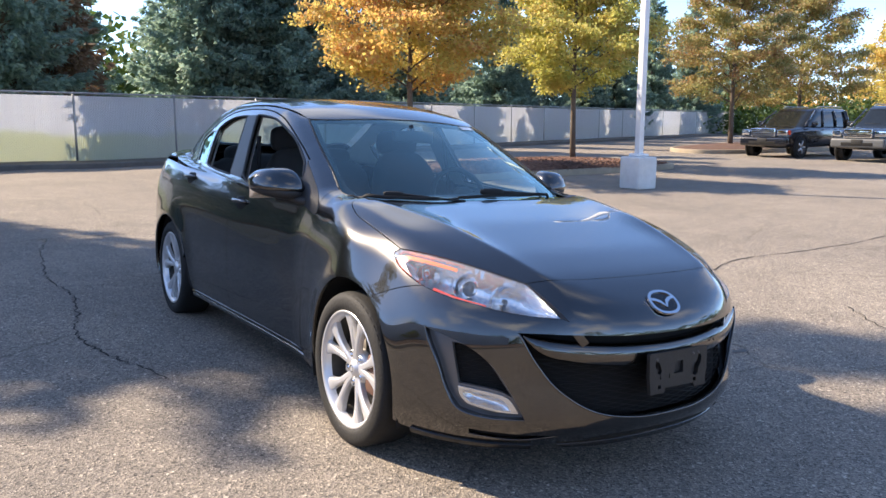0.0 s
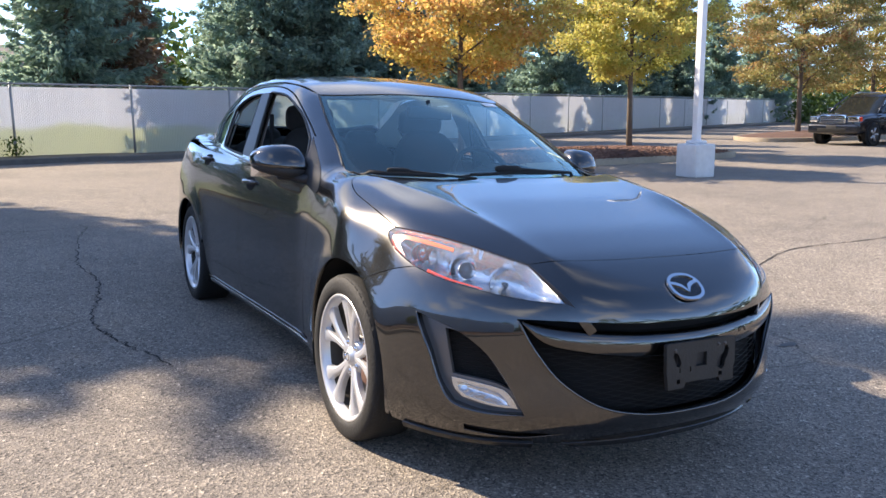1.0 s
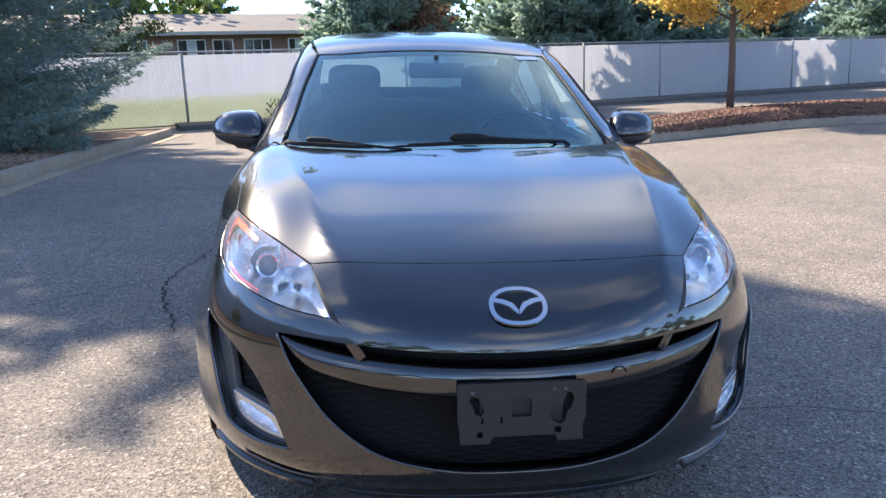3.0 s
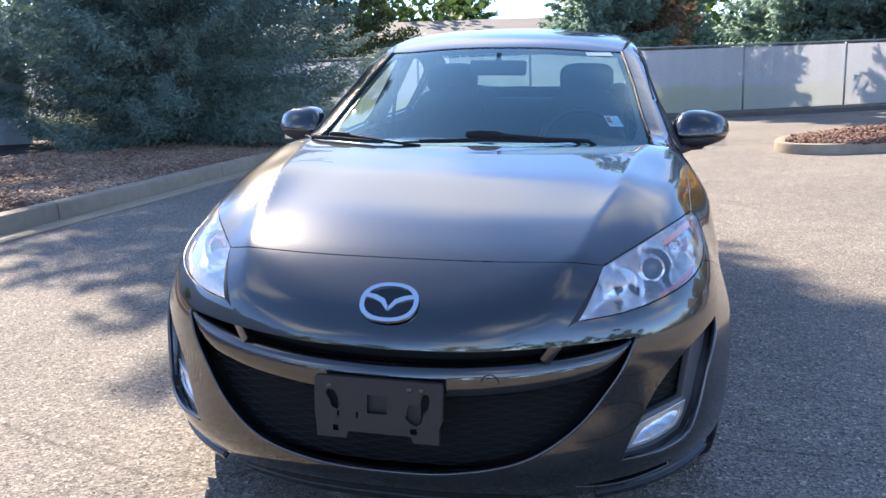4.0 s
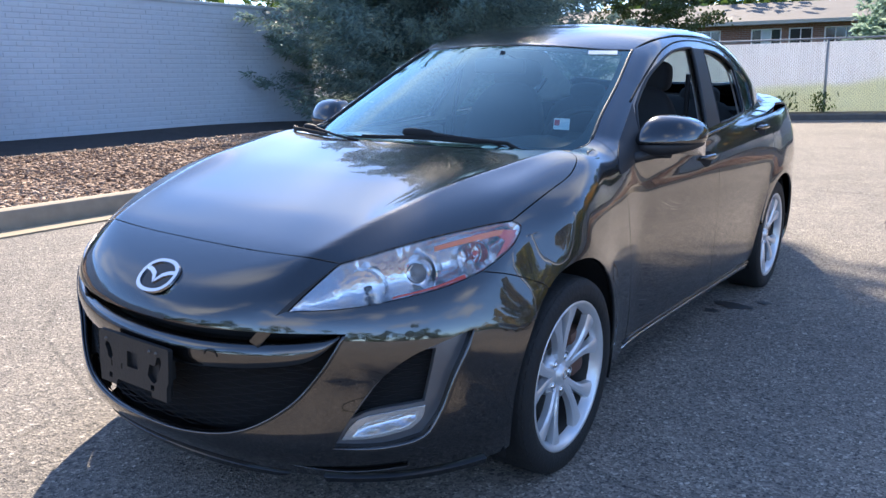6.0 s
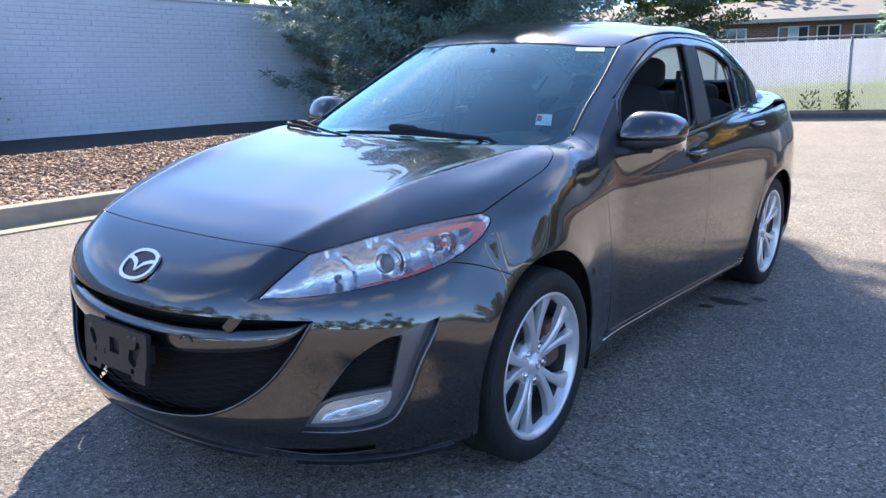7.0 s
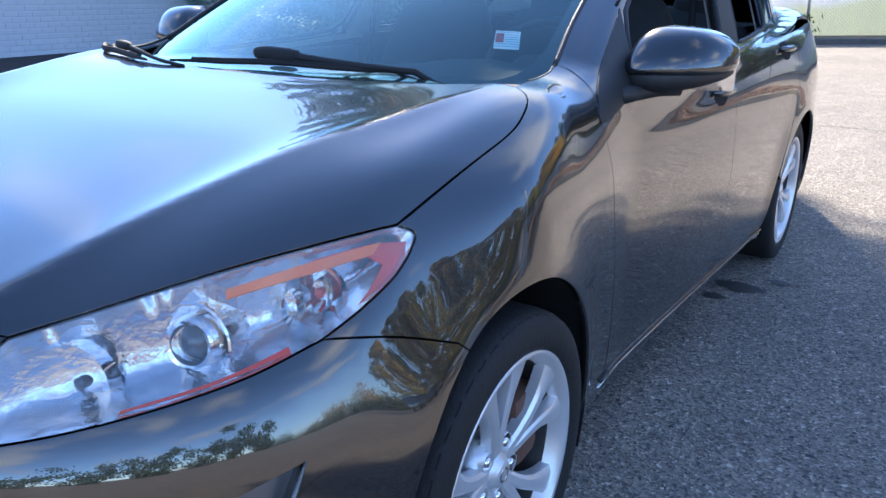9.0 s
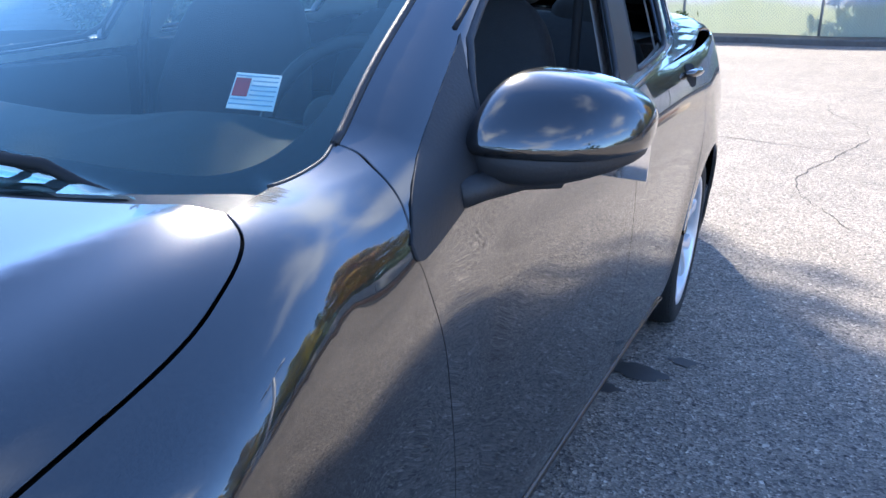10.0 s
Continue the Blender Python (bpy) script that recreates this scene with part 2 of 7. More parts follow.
def slat_material():
    a = Mat("white_plastic_slat").set(Roughness=0.55)
    g = a.node("ShaderNodeNewGeometry")
    v = a.coord()
    white = a.ramp(g.outputs["Random Per Island"], [(0.0, (0.76, 0.77, 0.8)), (1.0, (0.82, 0.83, 0.86))])
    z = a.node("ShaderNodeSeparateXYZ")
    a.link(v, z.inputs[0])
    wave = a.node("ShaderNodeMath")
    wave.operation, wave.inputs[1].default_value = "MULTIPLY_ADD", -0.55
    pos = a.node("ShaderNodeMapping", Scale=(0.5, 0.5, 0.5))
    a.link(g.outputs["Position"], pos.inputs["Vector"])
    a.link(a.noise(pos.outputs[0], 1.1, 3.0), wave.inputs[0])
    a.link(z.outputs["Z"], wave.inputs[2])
    # yellow-green low on the nearer sections: sunlit grass behind, put into the slat colour
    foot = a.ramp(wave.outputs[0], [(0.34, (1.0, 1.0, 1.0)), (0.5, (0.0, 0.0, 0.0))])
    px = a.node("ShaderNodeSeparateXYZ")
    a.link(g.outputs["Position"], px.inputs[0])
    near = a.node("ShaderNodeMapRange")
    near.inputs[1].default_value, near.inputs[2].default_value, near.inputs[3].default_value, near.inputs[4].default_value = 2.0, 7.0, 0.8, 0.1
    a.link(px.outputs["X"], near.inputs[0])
    grass_glow = a.node("ShaderNodeMath")
    grass_glow.operation = "MULTIPLY"
    a.link(foot, grass_glow.inputs[0])
    a.link(near.outputs[0], grass_glow.inputs[1])
    col = a.mix(grass_glow.outputs[0], white, (0.68, 0.7, 0.5))
    a.color(col)
    tl = a.node("ShaderNodeBsdfTranslucent")
    a.link(col, tl.inputs["Color"])
    mx = a.node("ShaderNodeMixShader", Fac=0.48)
    a.link(a.b.outputs[0], mx.inputs[1])
    a.link(tl.outputs[0], mx.inputs[2])
    a.link(mx.outputs[0], a.t.nodes["Material Output"].inputs["Surface"])
    return a.m


GALV = plain("galvanised_steel", (0.33, 0.34, 0.34), 0.5, metal=0.6)
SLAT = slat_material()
BARK = plain("grey_brown_bark", (0.13, 0.1, 0.075), 0.95, vary=0.3, scale=18.0, bump=0.8)
MULCH = plain("wood_chip_mulch", (0.16, 0.095, 0.06), 0.95, vary=0.45, scale=40.0, bump=1.0)
ISLAND_MULCH = plain("red_bark_mulch", (0.1, 0.055, 0.04), 0.95, vary=0.45, scale=25.0, bump=1.0)
BRICK = brick_material()
SHINGLE = plain("grey_shingles", (0.17, 0.15, 0.13), 0.9, vary=0.15, scale=6.0, bump=0.4)
GRASS = plain("mown_grass", (0.085, 0.12, 0.035), 0.95, vary=0.4, scale=12.0, bump=0.6)
SPRUCE = leaf_material("blue_spruce_needles", [(0.1, (0.058, 0.1, 0.092)), (0.45, (0.13, 0.2, 0.185)), (0.75, (0.22, 0.3, 0.245)), (0.95, (0.31, 0.36, 0.25))], 0.6, 0.35)
MAPLE = leaf_material("autumn_maple_leaves", [(0.12, (0.38, 0.38, 0.1)), (0.42, (0.6, 0.52, 0.14)), (0.62, (0.66, 0.48, 0.15)), (0.8, (0.64, 0.36, 0.13)), (0.99, (0.5, 0.2, 0.1))], 0.55, 0.6)
MAPLE_RUST = leaf_material("rusty_olive_maple_leaves", [(0.1, (0.17, 0.21, 0.075)), (0.4, (0.33, 0.32, 0.11)), (0.62, (0.42, 0.3, 0.12)), (0.82, (0.4, 0.2, 0.11)), (0.98, (0.3, 0.12, 0.09))], 0.55, 0.4)
RUSTY = leaf_material("rusty_needles", [(0.1, (0.09, 0.06, 0.04)), (0.5, (0.2, 0.13, 0.08)), (0.95, (0.32, 0.22, 0.14))], 0.7, 0.3)
# SPRUCE lightened for the far row, its sunlit tips put into the colour
FAR_NEEDLES = leaf_material("light_spruce_needles", [(0.1, (0.08, 0.13, 0.105)), (0.45, (0.21, 0.31, 0.26)), (0.75, (0.37, 0.48, 0.37)), (0.95, (0.5, 0.56, 0.39))], 0.6, 0.55)
YELLOWLEAF = leaf_material("yellow_green_leaves", [(0.1, (0.14, 0.2, 0.03)), (0.6, (0.3, 0.36, 0.06)), (0.95, (0.45, 0.42, 0.09))], 0.55, 0.4)
MAPLE_GREEN = leaf_material("yellow_green_maple_leaves", [(0.1, (0.3, 0.35, 0.09)), (0.45, (0.52, 0.5, 0.13)), (0.7, (0.62, 0.5, 0.15)), (0.92, (0.6, 0.34, 0.13))], 0.55, 0.5)
DARKLEAF = leaf_material("dark_green_leaves", [(0.1, (0.02, 0.036, 0.012)), (0.6, (0.05, 0.075, 0.025)), (0.95, (0.09, 0.11, 0.04))], 0.6, 0.2)
GREENLEAF = leaf_material("green_leaves", [(0.1, (0.03, 0.06, 0.012)), (0.6, (0.08, 0.13, 0.025)), (0.95, (0.16, 0.2, 0.04))], 0.55, 0.4)


# ---- mesh helpers ----
def raw(name, verts, faces, mat, parent=None, label="", smooth=True, normals=None, sharp=None):
    me = bpy.data.meshes.new(name)
    me.from_pydata([tuple(map(float, v)) for v in verts], [], [tuple(map(int, f)) for f in faces])
    me.materials.append(mat)
    if smooth:
        me.shade_smooth()
        if sharp is not None:
            me.set_sharp_from_angle(angle=radians(sharp))
    me.update()
    if normals is not None:
        me.normals_split_custom_set_from_vertices([tuple(map(float, n)) for n in normals])
    ob = new(name, me)
    if parent is not None:
        ob.parent = parent
    if label:
        tagged(ob, label)
    return ob


def part(name, bm, mat, parent=None, label="", smooth=True, sharp=35):
    me = bpy.data.meshes.new(name)
    bm.normal_update()
    bm.to_mesh(me)
    bm.free()
    me.materials.append(mat)
    if smooth:
        me.shade_smooth()
        me.set_sharp_from_angle(angle=radians(sharp))
    ob = new(name, me)
    if parent is not None:
        ob.parent = parent
    if label:
        tagged(ob, label)
    return ob


def empty(name, m, label, category, group="", kind=""):
    ob = new(name)
    ob.empty_display_size = 0.1
    ob.matrix_world = m
    return tagged(ob, label, category, group, kind)


def bm_box(bm, size, at=(0, 0, 0), bevel=0.0, seg=2, m=None):
    r = bmesh.ops.create_cube(bm, size=1.0)
    vs = r["verts"]
    for v in vs:
        v.co = Vector((v.co.x * size[0], v.co.y * size[1], v.co.z * size[2]))
    if bevel:
        es = list({e for v in vs for e in v.link_edges})
        rr = bmesh.ops.bevel(bm, geom=es, offset=bevel, segments=seg, affect="EDGES", profile=0.6)
        vs = [v for v in rr["verts"]] + [v for v in vs if v.is_valid]
        vs = list({v for f in rr["faces"] for v in f.verts} | {v for v in vs if v.is_valid})
    mm = (m or Matrix.Identity(4))
    for v in vs:
        v.co = mm @ v.co + Vector(at)
    return vs


def box(name, size, at, mat, parent=None, bevel=0.0, label="", m=None, seg=2):
    bm = bmesh.new()
    bm_box(bm, size, at, bevel, seg, m)
    return part(name, bm, mat, parent, label)


def lathe(profile, n=48, axis="x"):
    """Verts and quads of a profile (radius, offset) turned about an axis through the origin."""
    vs, fs = [], []
    k = len(profile)
    for i in range(n):
        a = 2 * math.pi * i / n
        for r, o in profile:
            p = (o, r * math.cos(a), r * math.sin(a)) if axis == "x" else (r * math.cos(a), r * math.sin(a), o)
            vs.append(p)
    for i in range(n):
        j = (i + 1) % n
        for q in range(k - 1):
            fs.append((i * k + q, j * k + q, j * k + q + 1, i * k + q + 1))
    return vs, fs


def tube(points, radius, n=8, closed=False):
    """A round bar along points; radius is a number or a list."""
    pts = [Vector(p) for p in points]
    vs, fs = [], []
    up = Vector((0.0123, 0.021, 1.0))
    m = len(pts)
    for i, p in enumerate(pts):
        a = pts[(i + 1) % m] if (closed or i < m - 1) else p
        b = pts[i - 1] if (closed or i > 0) else p
        d = (a - b).normalized()
        u = d.cross(up)
        if u.length < 0.05:
            u = d.cross(Vector((1, 0.02, 0)))
        u.normalize()
        w = u.cross(d)
        r = radius[i] if isinstance(radius, (list, tuple)) else radius
        for k in range(n):
            ang = 2 * math.pi * k / n
            vs.append(p + u * (r * math.cos(ang)) + w * (r * math.sin(ang)))
    for i in range(m if closed else m - 1):
        j = (i + 1) % m
        for k in range(n):
            l = (k + 1) % n
            fs.append((i * n + k, i * n + l, j * n + l, j * n + k))
    if not closed:
        fs.append(tuple(range(n))[::-1])
        fs.append(tuple((m - 1) * n + k for k in range(n)))
    return vs, fs


def spline(pts, n=8, closed=False):
    """Catmull-Rom through points (any dimension), n steps a span."""
    p = [np.array(q, float) for q in pts]
    m = len(p)
    out = []
    for i in range(m if closed else m - 1):
        a, b, c, d = (p[(i - 1) % m] if closed or i > 0 else 2 * p[0] - p[1]), p[i], p[(i + 1) % m], (p[(i + 2) % m] if closed or i < m - 2 else 2 * p[-1] - p[-2])
        for k in range(n):
            t = k / n
            out.append(0.5 * (2 * b + (c - a) * t + (2 * a - 5 * b + 4 * c - d) * t * t + (3 * b - a - 3 * c + d) * t ** 3))
    if not closed:
        out.append(p[-1])
    return out


def table(pairs, width):
    """A smooth function through (at, value) pairs: the broken line, rounded over width."""
    xs, ys = [p[0] for p in pairs], [p[1] for p in pairs]
    lo, hi = xs[0] - 1.0, xs[-1] + 1.0
    g = np.linspace(lo, hi, 1600)
    y = np.interp(g, xs, ys)
    y = np.where(g < xs[0], ys[0] + (g - xs[0]) * (ys[1] - ys[0]) / (xs[1] - xs[0]), y)
    y = np.where(g > xs[-1], ys[-1] + (g - xs[-1]) * (ys[-1] - ys[-2]) / (xs[-1] - xs[-2]), y)
    step = g[1] - g[0]
    k = np.arange(-int(3 * width / step), int(3 * width / step) + 1) * step
    w = np.exp(-0.5 * (k / width) ** 2)
    ext = np.concatenate([y[0] + (np.arange(-len(k), 0)) * (y[1] - y[0]), y, y[-1] + np.arange(1, len(k) + 1) * (y[-1] - y[-2])])
    sm = np.convolve(ext, w / w.sum(), "same")[len(k):-len(k)]
    return lambda q: np.interp(q, g, sm)


# ---- ground ----
def _sp(v, w):
    return w * np.logaddexp(0.0, v / w)


def land(x, y):
    """Height of the paved ground, level with gravity."""
    x, y = np.clip(x, -14.0, None), np.clip(y, None, 45.0)
    s = np.clip((y - 5.0) / 9.0, 0, 1)
    flat = 1 - 0.85 * s * s * (3 - 2 * s)      # the lot levels out towards the fence
    return 0.042 * _sp(x - 1.3, 0.3) - 0.0419 * np.clip(x, 0.0, 60.0) - 0.0419 * np.clip(x, None, 0.0) * flat - 0.042 * np.clip(x - 60.0, 0, None) + 0.012 * _sp(y - 3.0, 0.8)


def sheet(name, xs, ys, lift, mat, kind="structure", label="", category="", inside=None):
    gx, gy = np.meshgrid(xs, ys, indexing="ij")
    gz = land(gx, gy) + lift
    vs = np.stack([gx, gy, gz], -1).reshape(-1, 3)
    n = len(ys)
    fs = [(i * n + j, (i + 1) * n + j, (i + 1) * n + j + 1, i * n + j + 1) for i in range(len(xs) - 1) for j in range(n - 1)
          if inside is None or inside((xs[i] + xs[i + 1]) / 2, (ys[j] + ys[j + 1]) / 2)]
    ob = raw(name, vs, fs, mat)
    return tagged(ob, label, category, kind=kind)


def steps(near, far, fine):
    out = list(np.arange(-near, near + 0.01, fine))
    s, v = fine, near
    while v < far:
        s *= 1.35
        v += s
        out = [-v] + out + [v]
    return np.array(out)


sheet("ground", steps(26, 1500, 0.5), steps(26, 1500, 0.5), 0.0, ASPHALT, label="worn grey-tan asphalt of a parking lot with cracks", category="ground")

FENCE = lambda x: 17.59 + 0.3427 * x      # the fence's line over the plan
FDIR = Vector((1, 0.3427, 0)).normalized()
lx = np.concatenate([np.arange(-60, 90, 3.0)])
vs, fs = [], []
for i, x in enumerate(lx):
    for k, d in enumerate((0.25, 3.0, 8.0, 20.0, 60.0, 300.0)):
        px, py = x - 0.3 * d, FENCE(x) + 0.95 * d
        vs.append((px, py, float(land(px, py)) + 0.05))
fs = [(i * 6 + k, (i + 1) * 6 + k, (i + 1) * 6 + k + 1, i * 6 + k + 1) for i in range(len(lx) - 1) for k in range(5)]
tagged(raw("lawn", vs, fs, GRASS), "green lawn behind the fence", "grass", kind="structure")


def sweep(name, line, section, mat, label, category, parent=None):
    """A kerb: a cross-section (sideways, up) carried along a plan line; sideways is to the line's left."""
    vs, fs = [], []
    k = len(section)
    for i, p in enumerate(line):
        a, b = line[min(i + 1, len(line) - 1)], line[max(i - 1, 0)]
        d = Vector((a[0] - b[0], a[1] - b[1], 0)).normalized()
        s = Vector((-d.y, d.x, 0))
        for o, u in section:
            q = Vector((p[0], p[1], 0)) + s * o
            vs.append((q.x, q.y, float(land(q.x, q.y)) + u))
    for i in range(len(line) - 1):
        for q in range(k - 1):
            fs.append((i * k + q, (i + 1) * k + q, (i + 1) * k + q + 1, i * k + q + 1))
    fs.append(tuple(range(k)))
    fs.append(tuple((len(line) - 1) * k + q for q in range(k))[::-1])
    ob = raw(name, vs, fs, mat, parent, sharp=40)
    return tagged(ob, label, category, kind="structure") if parent is None else ob


KERB = [(0.0, -0.05), (0.0, 0.12), (0.012, 0.145), (0.035, 0.15), (0.13, 0.15), (0.15, 0.14), (0.15, -0.05)]
# bed by the wall: kerb in lengths with joints between them
y = -22.0
while y < 13.4:
    e = min(y + 2.985, 13.4)
    sweep("kerb", [(-4.12, v) for v in np.linspace(y, e, 6)], KERB, KERB_MAT, "weathered grey concrete kerb beside the mulch bed", "kerb")
    sweep("gutter", [(-4.115, v) for v in np.linspace(y, e, 6)], [(-0.24, -0.03), (-0.24, 0.012), (-0.02, 0.008), (-0.006, 0.008), (-0.006, -0.03)], GUTTER_MAT, "pale concrete gutter strip at the kerb's foot", "gutter")
    y = e + 0.015
sheet("mulch_bed", np.arange(-14.0, -4.25, 0.25), np.arange(-22, 14.2, 0.4), 0.1, MULCH, label="brown wood chip mulch bed behind the kerb", category="mulch")
# dark sheet laid over the mulch where the wall's shadow falls
sheet("soil_strip", np.arange(-9.55, -7.5, 0.25), np.arange(-12, 8.7, 0.4), 0.112, plain("dark_wall_shade", (0.035, 0.03, 0.028), 0.95, vary=0.4, scale=30.0, bump=1.0), label="dark strip along the foot of the wall, standing in for its shadow", category="soil")
# low kerb in front of the fence
fl = [(x, FENCE(x) - 1.5) for x in np.arange(-4.2, 60, 1.2)]
sweep("kerb", fl, [(0.0, -0.05), (0.0, 0.1), (0.02, 0.12), (0.16, 0.12), (0.16, -0.05)], plain("dark_asphalt_kerb", (0.12, 0.11, 0.1), 0.9, vary=0.25, scale=8.0, bump=0.4), "low dark kerb along the fence", "kerb")
vs, fs = [], []
for i, (x, yy) in enumerate(fl):
    for o in (0.15, 0.7, 1.5, 1.8):
        q = (x - 0.296 * o, yy + 0.955 * o)
        vs.append((*q, float(land(*q)) + 0.1))
fs = [(i * 4 + k, (i + 1) * 4 + k, (i + 1) * 4 + k + 1, i * 4 + k + 1) for i in range(len(fl) - 1) for k in range(3)]
tagged(raw("verge", vs, fs, plain("dirt_verge", (0.13, 0.11, 0.08), 0.95, vary=0.4, scale=15.0, bump=0.6)), "strip of bare dirt at the fence's foot", "soil", kind="structure")

# tree islands: rounded outline, kerb and mulch
def island(corners, label):
    c = spline(corners, 8, closed=True)
    line = [tuple(p) for p in c] + [tuple(c[0])]
    sweep("kerb", line, KERB, KERB_MAT, "concrete kerb round " + label, "kerb")
    cx, cy = np.mean([p[0] for p in c]), np.mean([p[1] for p in c])
    vs, fs = [], []
    n = len(c)
    for f, u in ((0.985, 0.12), (0.8, 0.2), (0.45, 0.27), (0.02, 0.3)):
        for p in c:
            q = (cx + (p[0] - cx) * f, cy + (p[1] - cy) * f)
            vs.append((*q, float(land(*q)) + u))
    for r in range(3):
        for i in range(n):
            fs.append((r * n + i, r * n + (i + 1) % n, (r + 1) * n + (i + 1) % n, (r + 1) * n + i))
    tagged(raw("mulch", vs, fs, ISLAND_MULCH), "reddish brown mulch heaped in " + label, "mulch", kind="structure")
    return [(p[0], p[1]) for p in c]


ISLAND_EDGE = island([(2.95, 9.0), (3.4, 8.25), (4.6, 8.55), (8.0, 9.75), (14.2, 10.2), (15.2, 11.4), (14.2, 13.6), (9.0, 13.4), (4.0, 10.6)], "the tree island")
island([(22.5, 15.2), (26, 14.9), (34, 15.6), (35.0, 17.5), (33, 19.4), (26, 18.8), (22.6, 17.2)], "the far tree island")


# ---- white masonry wall ----
def bricks(name, length, courses, parent, mat, seed, span=(0, 0), rows=(0, 0)):
    rng = random.Random(seed)
    vs, fs = [], []
    shared = {}
    bw, bh = 0.203, 0.0762
    for c in range(courses):
        off = (c % 2) * bw * 0.5
        yy = -off
        while yy < length:
            a, b = max(yy, 0) + 0.0008, min(yy + bw, length) - 0.0008
            if b - a > 0.02:
                d = 0.011 + rng.uniform(-0.002, 0.002)
                z0, z1 = c * bh + 0.008, (c + 1) * bh - 0.008
                if span[0] < a < span[1] and rows[0] <= c < rows[1]:
                    key = (round(b - a, 3), round(d, 3))
                    if key not in shared:
                        w_, h_, e, g = b - a, z1 - z0, 0.003, 0.0008
                        me = bpy.data.meshes.new("brick")
                        me.from_pydata([(0, 0, 0), (0, w_, 0), (0, w_, h_), (0, 0, h_), (d, g, e), (d, w_ - g, e), (d, w_ - g, h_ - e), (d, g, h_ - e)], [], [(4, 5, 6, 7), (0, 1, 5, 4), (1, 2, 6, 5), (2, 3, 7, 6), (3, 0, 4, 7)])
                        me.materials.append(mat)
                        shared[key] = me
                    o = new("brick", shared[key])
                    o.parent = parent
                    o.location = (0, a, z0)
                    yy += bw
                    continue
                k = len(vs)
                e = 0.003
                vs += [(0, a, z0), (0, b, z0), (0, b, z1), (0, a, z1), (d, a + 0.0008, z0 + e), (d, b - 0.0008, z0 + e), (d, b - 0.0008, z1 - e), (d, a + 0.0008, z1 - e)]
                fs += [(k + 4, k + 5, k + 6, k + 7), (k, k + 1, k + 5, k + 4), (k + 1, k + 2, k + 6, k + 5), (k + 2, k + 3, k + 7, k + 6), (k + 3, k, k + 4, k + 7)]
            yy += bw
    return tagged(raw(name, vs, fs, mat, parent, smooth=False), kind="stuff")


wz = float(land(-9.5, 3.0)) - 0.05
wall = empty("wall_west", Matrix.Translation((-9.5, -12.0, wz)), "white-painted brick screen wall behind the mulch bed", "wall", kind="structure")
box("core", (0.2, 20.4, 2.21), (-0.1, 10.2, 1.105), WHITE_BRICK, wall)
bricks("brickwork", 20.4, 28, wall, WHITE_BRICK, 4, (15.0, 17.6), (5, 28))
box("coping", (0.26, 20.5, 0.05), (-0.1, 10.2, 2.235), WHITE_BRICK, wall, 0.008)

# ---- fence of white slats in chain link ----
FH, BAY = 1.74, 2.907
slat_bm = bmesh.new()
n = 62
w = BAY / n
for i in range(n):
    bm_box(slat_bm, (w * 0.9, 0.01, FH - 0.1), ((i + 0.5) * w, 0.0, (FH - 0.1) / 2 + 0.03))
slat_me = bpy.data.meshes.new("slat")
slat_bm.to_mesh(slat_me)
slat_bm.free()
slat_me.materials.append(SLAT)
wvs, wfs = [], []
gap = 0.075
for sgn in (1, -1):
    q = -FH
    while q < BAY:
        x0, x1, z0, z1 = q, q + FH, 0.02, FH - 0.02
        if sgn < 0:
            x0, x1 = x1, x0
        def zz(xv):
            return z0 + (xv - x0) / (x1 - x0) * (z1 - z0)
        a, b = max(min(x0, x1), 0.0), min(max(x0, x1), BAY)
        if b - a > 0.02:
            k = len(wvs)
            t = 0.0028
            wvs += [(a, -0.012, zz(a) - t), (b, -0.012, zz(b) - t), (b, -0.012, zz(b) + t), (a, -0.012, zz(a) + t)]
            wfs.append((k, k + 1, k + 2, k + 3))
        q += gap
wire_me = bpy.data.meshes.new("wire")
wire_me.from_pydata(wvs, [], wfs)
wire_me.materials.append(GALV)
post_v, post_f = tube([(0, 0, -0.1), (0, 0, FH * 0.5), (0, 0, FH + 0.03)], 0.03, 10)
post_me = bpy.data.meshes.new("post")
post_me.from_pydata(post_v, [], post_f)
post_me.materials.append(GALV)
post_me.shade_smooth()
rail_v, rail_f = tube([(0, -0.02, FH), (BAY, -0.02, FH)], 0.022, 8)
rail_me = bpy.data.meshes.new("rail")
rail_me.from_pydata(rail_v, [], rail_f)
rail_me.materials.append(GALV)
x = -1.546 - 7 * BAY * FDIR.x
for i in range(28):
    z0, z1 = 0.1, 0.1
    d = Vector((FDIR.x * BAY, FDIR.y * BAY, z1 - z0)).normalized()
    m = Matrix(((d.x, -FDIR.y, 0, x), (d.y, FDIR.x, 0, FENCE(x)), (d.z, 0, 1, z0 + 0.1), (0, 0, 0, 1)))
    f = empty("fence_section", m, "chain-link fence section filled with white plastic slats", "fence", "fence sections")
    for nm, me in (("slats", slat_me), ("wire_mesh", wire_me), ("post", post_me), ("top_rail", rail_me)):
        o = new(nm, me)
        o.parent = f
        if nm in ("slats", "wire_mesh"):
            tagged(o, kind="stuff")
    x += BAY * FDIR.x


# ---- lamp post ----
lz = float(land(9.75, 6.9))
lamp = empty("lamp_post", Matrix.Translation((9.75, 6.95, lz)), "white steel parking lot lamp post on a white concrete base", "lamp post")
bm = bmesh.new()
bm_box(bm, (0.52, 0.52, 0.64), (0, 0, 0.31), 0.05, 3)
part("footing", bm, plain("white_painted_concrete", (0.66, 0.66, 0.65), 0.8, vary=0.12, scale=9.0, bump=0.25), lamp, "chipped white-painted concrete footing")
